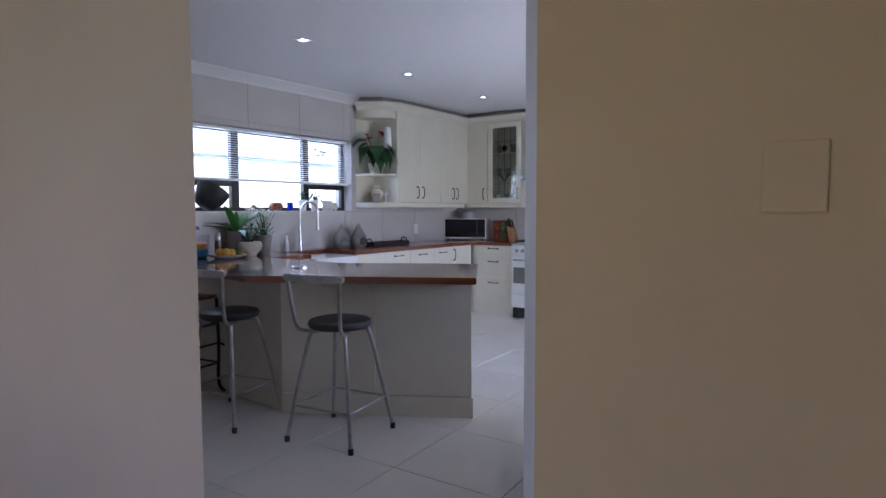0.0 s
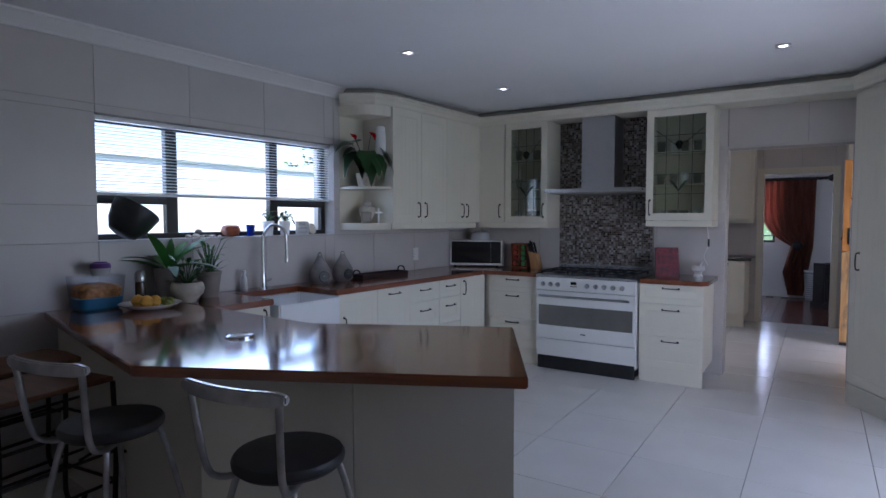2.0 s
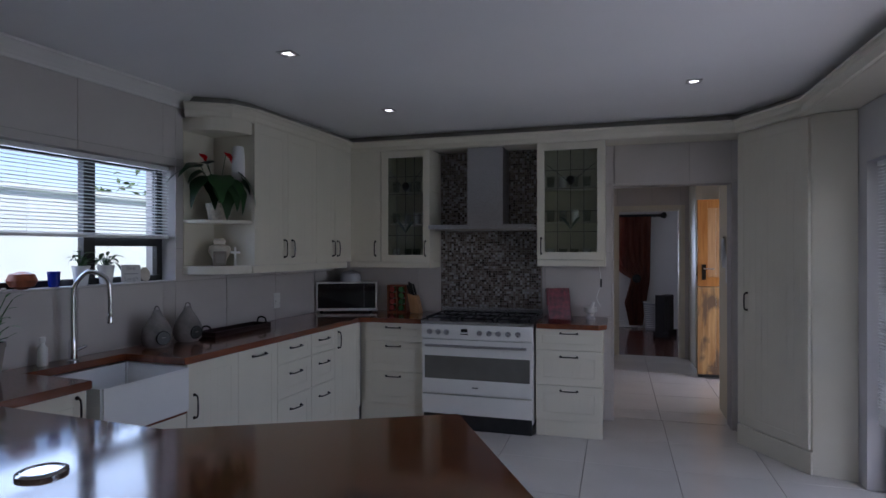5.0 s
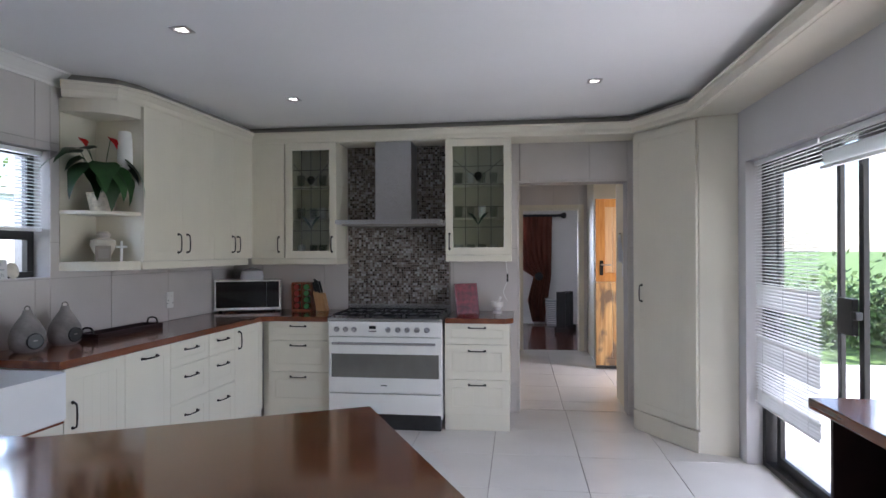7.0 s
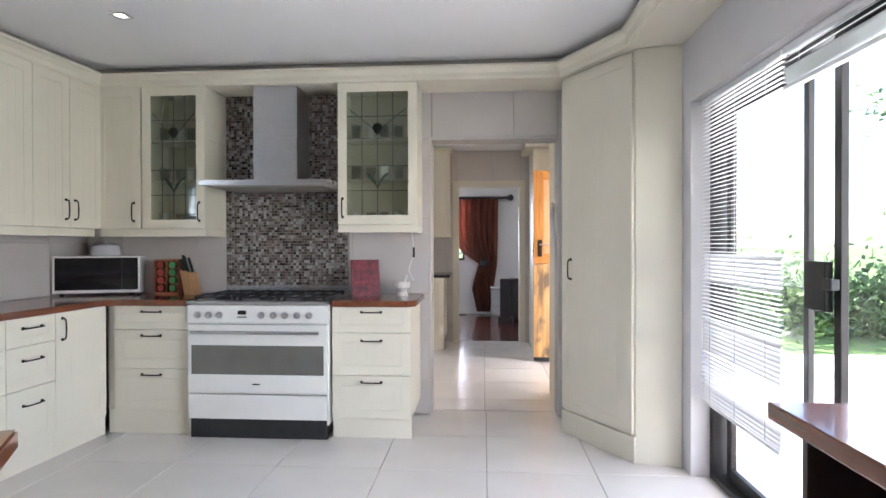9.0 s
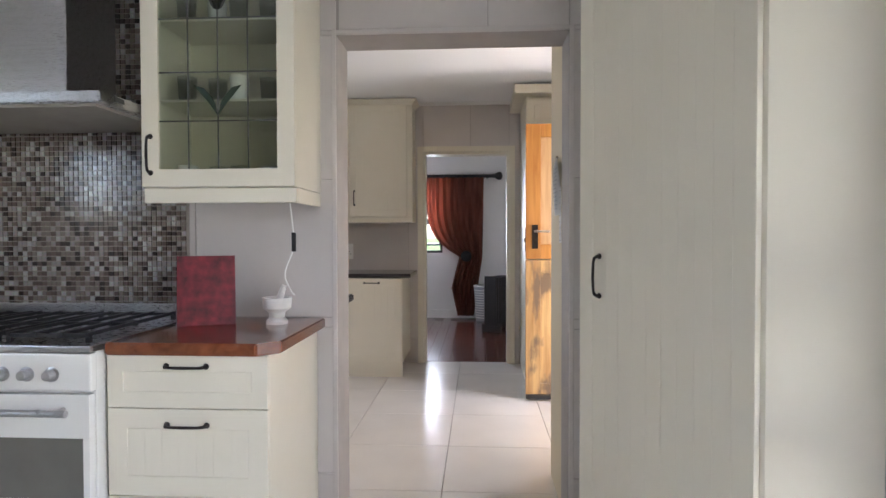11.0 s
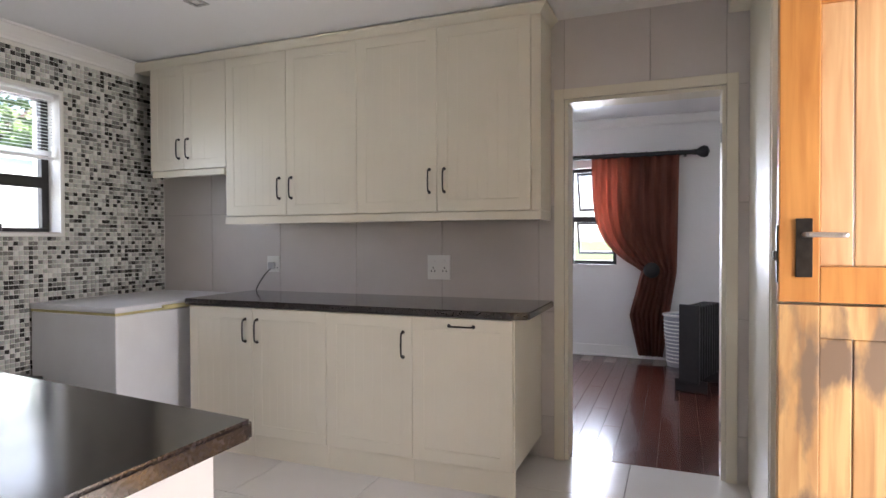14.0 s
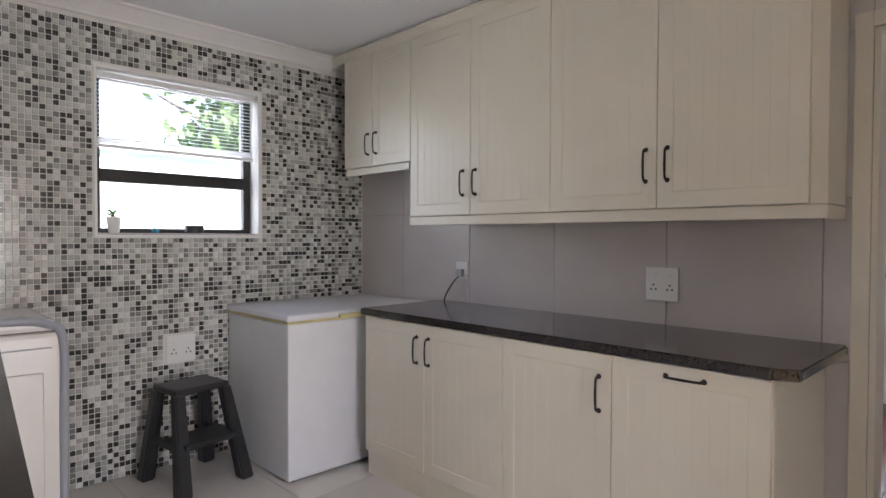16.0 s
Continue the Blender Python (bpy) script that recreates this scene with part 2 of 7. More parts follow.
DARKWOOD = wood("dark_floor_board", (0.055, 0.016, 0.010), (0.12, 0.035, 0.022), 0.22, "y", coat=0.4, scale=0.7, per_piece=0.2)
MOSAIC_K = mosaic_material("brown_glass_mosaic", [(0, (0.21, 0.17, 0.145)), (0.22, (0.11, 0.08, 0.068)), (0.42, (0.30, 0.28, 0.265)), (0.62, (0.035, 0.025, 0.022)), (0.74, (0.15, 0.11, 0.09)), (0.88, (0.42, 0.41, 0.40))])
MOSAIC_U = mosaic_material("grey_glass_mosaic", [(0, (0.58, 0.58, 0.54)), (0.29, (0.42, 0.42, 0.39)), (0.53, (0.22, 0.22, 0.20)), (0.71, (0.05, 0.05, 0.045)), (0.92, (0.72, 0.72, 0.68))])
MOSAICGROUT = material("white_grout", (0.74, 0.73, 0.69), 0.85)
FRIDGE = material("white_freezer_steel", (0.76, 0.77, 0.80), 0.3, vary=0.03, stain=0.15)

# ---- mesh helpers ----
WORLD = {}
KITCHEN = Matrix.Identity(4)
BACK = Matrix.Translation((-0.085, 0.01, 0))
BEDROOM = Matrix.Translation((-0.18, 0.01, 0))
ROOM = [KITCHEN]


def thing(name, m, label, category, group="", kind=""):
    """An Empty at a thing's base, in the plan of the room at hand."""
    ob = new(name)
    ob.empty_display_size = 0.1
    ob.matrix_basis = ROOM[0] @ m
    WORLD[ob] = ROOM[0] @ m
    return tagged(ob, label, category, group, kind)


def mesh_of(bm, name, mats, smooth=False):
    bmesh.ops.recalc_face_normals(bm, faces=bm.faces)
    me = bpy.data.meshes.new(name)
    bm.to_mesh(me)
    bm.free()
    for k in mats if isinstance(mats, (list, tuple)) else [mats]:
        me.materials.append(k)
    if smooth:
        for p in me.polygons:
            p.use_smooth = True
        me.set_sharp_from_angle(angle=radians(38))
    return me


def part(name, bm, mats, parent, label="", smooth=False):
    """One mesh object under a thing or a part; bm in the parent thing's own coordinates."""
    ob = new(name, mesh_of(bm, name, mats, smooth))
    ob.parent = parent
    WORLD[ob] = WORLD[parent]
    if label:
        ob["label"] = label
    return ob


def put(name, me, parent, m, label=""):
    """A ready mesh under a parent, at m in the parent's coordinates."""
    ob = new(name, me)
    ob.parent = parent
    ob.matrix_basis = m
    WORLD[ob] = WORLD[parent] @ m
    if label:
        ob["label"] = label
    return ob


def solid(name, bm, mats, label, category, kind="structure", smooth=False, group=""):
    """A thing that is one mesh, in the plan of the room at hand."""
    ob = new(name, mesh_of(bm, name, mats, smooth))
    ob.matrix_basis = ROOM[0]
    WORLD[ob] = ROOM[0].copy()
    return tagged(ob, label, category, group, kind)


def box(bm, x0, x1, y0, y1, z0, z1, bevel=0.0, mi=0, m=None):
    r = bmesh.ops.create_cube(bm, size=1.0)
    vs = r["verts"]
    for v in vs:
        v.co = Vector(((x0 + x1) / 2 + v.co.x * (x1 - x0), (y0 + y1) / 2 + v.co.y * (y1 - y0), (z0 + z1) / 2 + v.co.z * (z1 - z0)))
    fs = {f for v in vs for f in v.link_faces}
    if bevel:
        es = {e for v in vs for e in v.link_edges}
        r2 = bmesh.ops.bevel(bm, geom=list(es), offset=bevel, segments=2, affect="EDGES", profile=0.6)
        fs = {f for f in r2["faces"]} | {f for f in fs if f.is_valid}
        vs = list({v for f in fs for v in f.verts})
    for f in fs:
        f.material_index = mi
    if m is not None:
        for v in vs:
            v.co = m @ v.co
    return vs


def prism(bm, pts, z0, z1, bevel=0.0, mi=0):
    """An upright prism over a polygon."""
    lo = [bm.verts.new((x, y, z0)) for x, y in pts]
    hi = [bm.verts.new((x, y, z1)) for x, y in pts]
    k = len(pts)
    fs = [bm.faces.new(lo[::-1]), bm.faces.new(hi)]
    for i in range(k):
        fs.append(bm.faces.new((lo[i], lo[(i + 1) % k], hi[(i + 1) % k], hi[i])))
    for f in fs:
        f.material_index = mi
    bmesh.ops.recalc_face_normals(bm, faces=fs)
    if bevel:
        bmesh.ops.bevel(bm, geom=list({e for f in fs for e in f.edges}), offset=bevel, segments=2, affect="EDGES")


def lathe(bm, prof, n=24, m=None, mi=0, caps=True):
    """A turned body from (radius, height) pairs."""
    rings = []
    for r, z in prof:
        ring = []
        for k in range(n):
            a = 2 * math.pi * k / n
            co = Vector((r * math.cos(a), r * math.sin(a), z))
            ring.append(bm.verts.new(m @ co if m is not None else co))
        rings.append(ring)
    for a, b in zip(rings, rings[1:]):
        for k in range(n):
            f = bm.faces.new((a[k], a[(k + 1) % n], b[(k + 1) % n], b[k]))
            f.material_index, f.smooth = mi, True
    if caps:
        bm.faces.new(rings[0][::-1]).material_index = mi
        bm.faces.new(rings[-1]).material_index = mi


def tube(bm, pts, r, n=8, mi=0, closed=False):
    """A round bar along a line of points; r may be a list."""
    pts = [Vector(p) for p in pts]
    k = len(pts)
    rings = []
    up = None
    for i, p in enumerate(pts):
        if closed:
            d = pts[(i + 1) % k] - pts[i - 1]
        else:
            d = pts[min(i + 1, k - 1)] - pts[max(i - 1, 0)]
        d.normalize()
        if up is None:
            up = d.orthogonal().normalized()
        up = (up - d * up.dot(d))
        up = up.normalized() if up.length > 1e-6 else d.orthogonal().normalized()
        side = d.cross(up)
        rr = r[i] if isinstance(r, (list, tuple)) else r
        rings.append([bm.verts.new(p + (up * math.cos(2 * math.pi * j / n) + side * math.sin(2 * math.pi * j / n)) * rr) for j in range(n)])
    for i in range(k if closed else k - 1):
        a, b = rings[i], rings[(i + 1) % k]
        for j in range(n):
            f = bm.faces.new((a[j], a[(j + 1) % n], b[(j + 1) % n], b[j]))
            f.material_index, f.smooth = mi, True
    if not closed:
        bm.faces.new(rings[0][::-1]).material_index = mi
        bm.faces.new(rings[-1]).material_index = mi


def curve_pts(pts, steps=6):
    """A smooth line through points."""
    pts = [Vector(p) for p in pts]
    out = []
    for i in range(len(pts) - 1):
        p0, p1, p2, p3 = pts[max(i - 1, 0)], pts[i], pts[i + 1], pts[min(i + 2, len(pts) - 1)]
        for k in range(steps):
            t = k / steps
            out.append(0.5 * ((2 * p1) + (p2 - p0) * t + (2 * p0 - 5 * p1 + 4 * p2 - p3) * t * t + (3 * p1 - p0 - 3 * p2 + p3) * t ** 3))
    out.append(pts[-1])
    return out


def pierced(bm, m, u0, u1, z0, z1, t, holes):
    """A wall slab in a frame m (x along, y into the wall, z up) with openings (u0, u1, z0, z1) right through it."""
    us = sorted({u0, u1, *[h[0] for h in holes], *[h[1] for h in holes]})
    zs = sorted({z0, z1, *[h[2] for h in holes], *[h[3] for h in holes]})
    us, zs = [u for u in us if u0 <= u <= u1], [z for z in zs if z0 <= z <= z1]

    def full(i, j):
        if not (0 <= i < len(us) - 1 and 0 <= j < len(zs) - 1):
            return False
        u, z = (us[i] + us[i + 1]) / 2, (zs[j] + zs[j + 1]) / 2
        return not any(h[0] < u < h[1] and h[2] < z < h[3] for h in holes)

    def quad(*c):
        bm.faces.new([bm.verts.new(m @ Vector(p)) for p in c])

    for i in range(len(us) - 1):
        for j in range(len(zs) - 1):
            if not full(i, j):
                continue
            a, b, c, d = us[i], us[i + 1], zs[j], zs[j + 1]
            quad((a, 0, c), (b, 0, c), (b, 0, d), (a, 0, d))
            quad((a, t, c), (a, t, d), (b, t, d), (b, t, c))
            if not full(i - 1, j):
                quad((a, 0, c), (a, 0, d), (a, t, d), (a, t, c))
            if not full(i + 1, j):
                quad((b, 0, c), (b, t, c), (b, t, d), (b, 0, d))
            if not full(i, j - 1):
                quad((a, 0, c), (a, t, c), (b, t, c), (b, 0, c))
            if not full(i, j + 1):
                quad((a, 0, d), (b, 0, d), (b, t, d), (a, t, d))
    bmesh.ops.remove_doubles(bm, verts=bm.verts, dist=1e-5)


PIECES = {}


def piece_mesh(w, h, t, mat, lip=0.0015):
    """A slab piece w by h, t thick, standing on z = 0, its top edges eased; one mesh for alike pieces."""
    key = (round(w, 3), round(h, 3), round(t, 4), mat.name)
    if key not in PIECES:
        bm = bmesh.new()
        a, b = w / 2, h / 2
        v = [bm.verts.new((x, y, z)) for z, i in ((0, 0), (t - lip, 0), (t, lip)) for x, y in ((-a + i, -b + i), (a - i, -b + i), (a - i, b - i), (-a + i, b - i))]
        for r in (0, 4):
            for k in range(4):
                bm.faces.new((v[r + k], v[r + (k + 1) % 4], v[r + 4 + (k + 1) % 4], v[r + 4 + k]))
        bm.faces.new(v[8:12])
        PIECES[key] = mesh_of(bm, "tile", mat)
    return PIECES[key]


def split(u0, u1, v0, v1, holes):
    """The rectangles of a cell that lie outside the holes."""
    us = sorted({u0, u1, *[min(max(c, u0), u1) for h in holes for c in h[:2]]})
    vs = sorted({v0, v1, *[min(max(c, v0), v1) for h in holes for c in h[2:]]})
    out = []
    for a, b in zip(us, us[1:]):
        for c, d in zip(vs, vs[1:]):
            if b - a > 0.012 and d - c > 0.012 and not any(h[0] < (a + b) / 2 < h[1] and h[2] < (c + d) / 2 < h[3] for h in holes):
                out.append((a, b, c, d))
    return out


def tiling(parent, m, u0, u1, v0, v1, su, sv, ou, ov, mat, gap=0.003, t=0.006, holes=()):
    """Tiles as objects in a frame m (x, y over the surface, z out of it)."""
    i0, i1 = math.floor((u0 - ou) / su), math.ceil((u1 - ou) / su)
    j0, j1 = math.floor((v0 - ov) / sv), math.ceil((v1 - ov) / sv)
    for i in range(i0, i1):
        for j in range(j0, j1):
            a, b = max(u0, ou + i * su), min(u1, ou + (i + 1) * su)
            c, d = max(v0, ov + j * sv), min(v1, ov + (j + 1) * sv)
            if b - a < 0.015 or d - c < 0.015:
                continue
            for a1, b1, c1, d1 in split(a, b, c, d, holes):
                put("tile", piece_mesh(b1 - a1 - gap, d1 - c1 - gap, t, mat), parent, m @ Matrix.Translation(((a1 + b1) / 2, (c1 + d1) / 2, 0)))


# ---- plan ----
YK, YU0, YU1, YB1 = 6.70, 6.94, 10.0, 13.15
XR, XUR, XUL = 0.0, 0.35, -4.39
H, HU = 2.53, 2.50
LEFT = Matrix.Translation((-4.43, 2.74, 0)) @ pose(0, 0, 0, 0, 0, -math.degrees(math.atan(0.06)))
FACE = LEFT @ pose(0, 0, 0, 0, 0, 90)


def upright(m):
    """A frame for tiles on a wall, from the wall's frame (x along, y into the wall)."""
    return m @ pose(0, 0, 0, 90, 0, 0)


# kitchen: walls
bm = bmesh.new()
pierced(bm, FACE, -1.9, 4.4, 0, 2.7, 0.25, [(0.0, 1.905, 1.28, 2.05)])
wall_left = solid("wall_sink_side", bm, WALLGROUT, "warm grey tiled kitchen wall behind the sink", "wall")
bm = bmesh.new()
STOVE = pose(-4.6, YK, 0)
pierced(bm, STOVE, 0, 4.95, 0, 2.7, 0.195, [(3.09, 4.02, -1, 2.04)])
wall_stove = solid("wall_stove_side", bm, WALLGROUT, "warm grey tiled kitchen wall behind the stove", "wall")
bm = bmesh.new()
box(bm, -0.565, 0.30, 6.897, 7.38, 0, 2.7)
solid("wall_doorway_return", bm, PLASTER, "cream plastered wall between doorway and back door", "wall")
bm = bmesh.new()
RIGHT = pose(XR, 5.62, 0, 0, 0, -90)
pierced(bm, RIGHT, -1.4, 4.6, 0, 2.7, 0.22, [(0.0, 3.0, -1, 2.035)])
solid("wall_garden_side", bm, GREYWALL, "pale grey wall round the sliding door", "wall")
bm = bmesh.new()
for pts in ([(-5.2, 0.49), (-1.02, 0.49), (-1.75, 0.80), (-2.25, 1.13), (-5.2, 1.13)], [(-0.355, 0.70), (1.6, 0.70), (1.6, 1.04), (-0.535, 1.04)]):
    prism(bm, pts, 0, 2.7)
hall_side = solid("wall_hall_side", bm, HALLWALL, "tan plastered wall with a wide opening", "wall")
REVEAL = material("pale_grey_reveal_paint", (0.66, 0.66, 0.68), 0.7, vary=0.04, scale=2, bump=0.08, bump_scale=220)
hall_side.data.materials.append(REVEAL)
# greyer tan: the kitchen's cool light on the left block, put into its colour
hall_side.data.materials.append(material("tan_plaster_with_cool_light", (0.62, 0.54, 0.46), 0.75, vary=0.05, scale=1.5, bump=0.1, bump_scale=220))
# left block takes the light-tinted tan, the right reveal its own pale paint
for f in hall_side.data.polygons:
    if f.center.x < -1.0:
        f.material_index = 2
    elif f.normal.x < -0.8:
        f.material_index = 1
# unseen hall walls; the window hole is added to let light in
bm = bmesh.new()
pierced(bm, pose(-5.2, -3.0, 0, 0, 0, 0) @ pose(0, 0, 0), 0, 6.8, 0, 2.7, -0.2, [(3.4, 5.0, 0.9, 2.1)])
box(bm, -5.4, -5.2, -3.0, 0.83, 0, 2.7)
box(bm, 1.6, 1.8, -3.0, 1.13, 0, 2.7)
solid("wall_hall_back", bm, HALLWALL, "plain tan plastered hall walls", "wall")

# kitchen: floor and ceiling
bm = bmesh.new()
box(bm, -5.4, 1.8, -3.2, 6.82, -0.1, -0.007)
floor_k = solid("floor", bm, GROUT, "pale cream polished floor tiles with thin joints", "floor")
bm = bmesh.new()
box(bm, -5.4, 1.8, -3.2, 6.8, H, H + 0.1)
solid("ceiling", bm, CEILING, "smooth white painted kitchen ceiling", "ceiling")

# laundry: walls
ROOM[0] = BACK
bm = bmesh.new()
ULEFT = pose(XUL, YU0, 0, 0, 0, 90)
pierced(bm, ULEFT, -0.02, 3.3, 0, 2.7, 0.25, [(1.36, 2.25, 1.30, 2.165)])
wall_mosaic = solid("wall_mosaic", bm, MOSAICGROUT, "grey glass mosaic wall of the laundry", "wall")
bm = bmesh.new()
UBACK = pose(XUL - 0.3, YU1, 0)
pierced(bm, UBACK, 0, 5.3, 0, 2.7, 0.16, [(3.305, 4.13, -1, 2.04)])
wall_laundry = solid("wall_laundry_back", bm, WALLGROUT, "warm grey tiled laundry wall with a doorway", "wall")
bm = bmesh.new()
pierced(bm, pose(XUR, 10.0, 0, 0, 0, -90), 0, 3.3, 0, 2.7, 0.2, [(1.27, 2.13, -1, 2.06)])
solid("wall_laundry_garden", bm, PLASTER, "cream plastered wall with the back door", "wall")
bm = bmesh.new()
box(bm, -4.8, 0.8, 6.82, 10.08, -0.1, -0.007)
floor_u = solid("floor_laundry", bm, GROUT, "cream laundry floor tiles with thin joints", "floor")
bm = bmesh.new()
box(bm, -4.8, 0.8, 6.8, 10.16, HU, HU + 0.1)
solid("ceiling_laundry", bm, CEILING, "smooth white laundry ceiling", "ceiling")

# bedroom
ROOM[0] = BEDROOM
bm = bmesh.new()
pierced(bm, pose(-3.6, YB1, 0), 0, 4.6, 0, 2.7, 0.2, [(1.0, 2.3, 0.98, 2.02)])
box(bm, -3.8, -3.6, 10.16, 13.35, 0, 2.7)
box(bm, 1.0, 1.2, 10.16, 13.35, 0, 2.7)
solid("wall_bedroom", bm, WHITEWALL, "white painted bedroom walls with a window", "wall")
bm = bmesh.new()
box(bm, -3.8, 1.2, 10.08, 13.35, -0.1, -0.008)
floor_b = solid("floor_bedroom", bm, GROUT, "dark red-brown polished floor boards", "floor")
bm = bmesh.new()
box(bm, -3.8, 1.2, 10.16, 13.35, 2.52, 2.62)
solid("ceiling_bedroom", bm, CEILING, "white bedroom ceiling", "ceiling")

ROOM[0] = KITCHEN

# ---- cabinets ----
def bow_handle(length):
    """A dark bow pull lying along x, standing out to -y."""
    bm = bmesh.new()
    h = length / 2
    tube(bm, [(-h, 0, 0), (-h, -0.012, 0), (-h + 0.006, -0.024, 0), (-h + 0.02, -0.028, 0), (0, -0.030, 0), (h - 0.02, -0.028, 0), (h - 0.006, -0.024, 0), (h, -0.012, 0), (h, 0, 0)], [0.0075, 0.006, 0.005, 0.0045, 0.005, 0.0045, 0.005, 0.006, 0.0075], 8)
    for s in (-h, h):
        lathe(bm, [(0.0085, 0), (0.010, 0.003), (0.006, 0.006)], 10, Matrix.Translation((s, 0, 0)) @ pose(0, 0, 0, 90, 0, 0))
    return mesh_of(bm, "handle", IRON, True)


HANDLE = bow_handle(0.128)


def door_mesh(w, h, groove=True, edge=0.062, glassy=False):
    """A framed front w by h in one piece, its outer face at y = -0.02: a shallow frame round a panel with upright grooves."""
    bm = bmesh.new()
    e = min(edge, h * 0.3, w * 0.3)

    def ring(i, y):
        return [bm.verts.new((x, y, z)) for x, z in ((i, i), (w - i, i), (w - i, h - i), (i, h - i))]

    def band(a, b):
        for k in range(4):
            bm.faces.new((a[k], a[(k + 1) % 4], b[(k + 1) % 4], b[k]))

    back, side, front, inner = ring(0, 0), ring(0, -0.0185), ring(0.0015, -0.02), ring(e, -0.02)
    band(back, side)
    band(side, front)
    band(front, inner)
    if glassy:
        hole = ring(e, 0)
        band(inner, hole)
        band(hole, back)
        return bm
    bm.faces.new(back[::-1])
    a, b = e + 0.0025, w - e - 0.0025
    cols = [(a, -0.0178), (b, -0.0178)]
    if groove:
        k = max(2, round((b - a) / 0.055))
        step = (b - a) / k
        cols = [(a, -0.0178)]
        for i in range(1, k):
            c = a + i * step
            cols += [(c - 0.0015, -0.0178), (c, -0.0170), (c + 0.0015, -0.0178)]
        cols.append((b, -0.0178))
    lo = [bm.verts.new((x, y, e + 0.0025)) for x, y in cols]
    hi = [bm.verts.new((x, y, h - e - 0.0025)) for x, y in cols]
    for i in range(len(cols) - 1):
        bm.faces.new((lo[i], lo[i + 1], hi[i + 1], hi[i]))
    bm.faces.new([inner[0], inner[1], *lo[::-1]])
    bm.faces.new([inner[2], inner[3], *hi])
    bm.faces.new((inner[1], inner[2], hi[-1], lo[-1]))
    bm.faces.new((inner[3], inner[0], lo[0], hi[0]))
    return bm


def cabinet(name, m, w, z0, z1, depth, fronts, label, group, plinth=0.0, category="cabinet", back_fill=True):
    """A unit whose front plane is y = 0 and whose body runs back to y = depth. fronts: kind, x0, x1, z0, z1, handle."""
    t = thing(name, m, label, category, group)
    bm = bmesh.new()
    glassy = any(f[0] == "glass" for f in fronts)
    if glassy:
        box(bm, 0.001, 0.018, 0.0, depth, z0, z1)
        box(bm, w - 0.018, w - 0.001, 0.0, depth, z0, z1)
        box(bm, 0.018, w - 0.018, 0.0, depth, z0, z0 + 0.018)
        box(bm, 0.018, w - 0.018, 0.0, depth, z1 - 0.018, z1)
        box(bm, 0.018, w - 0.018, depth - 0.01, depth, z0 + 0.018, z1 - 0.018)
    else:
        box(bm, 0.001, w - 0.001, 0.0, depth, z0, z1)
    part("body", bm, CREAM, t)
    if plinth:
        bm = bmesh.new()
        box(bm, 0.001, w - 0.001, 0.0, 0.02, 0.0, plinth - 0.002, 0.001)
        part("plinth", bm, CREAM, t)
    for kind, x0, x1, a, b, hd in fronts:
        g = 0.0015
        bm = door_mesh(x1 - x0 - 2 * g, b - a - 2 * g, kind == "door" or kind == "grooved", glassy=kind == "glass")
        bmesh.ops.translate(bm, verts=bm.verts, vec=(x0 + g, -0.001, a + g))
        f = part("drawer_front" if kind in ("drawer", "grooved") else "door", bm, CREAM, t)
        if kind == "glass":
            leaded_pane(f, x0 + 0.062, x1 - 0.062, a + 0.062, b - 0.062)
        if hd:
            hx, hz, way = hd
            put("handle", HANDLE, f, pose(hx, -0.021, hz, 0, 90 if way == "v" else 0, 0), "dark iron bow handle")
    return t


LEADED = glass("leaded_pane", (0.86, 0.89, 0.85))
LEAD = material("lead_came", (0.10, 0.10, 0.10), 0.5, metal=0.5)
GREENGLASS = material("dark_green_leaf_glass", (0.03, 0.05, 0.035), 0.1)
TULIP = glass("smoky_tulip_glass", (0.30, 0.32, 0.28))


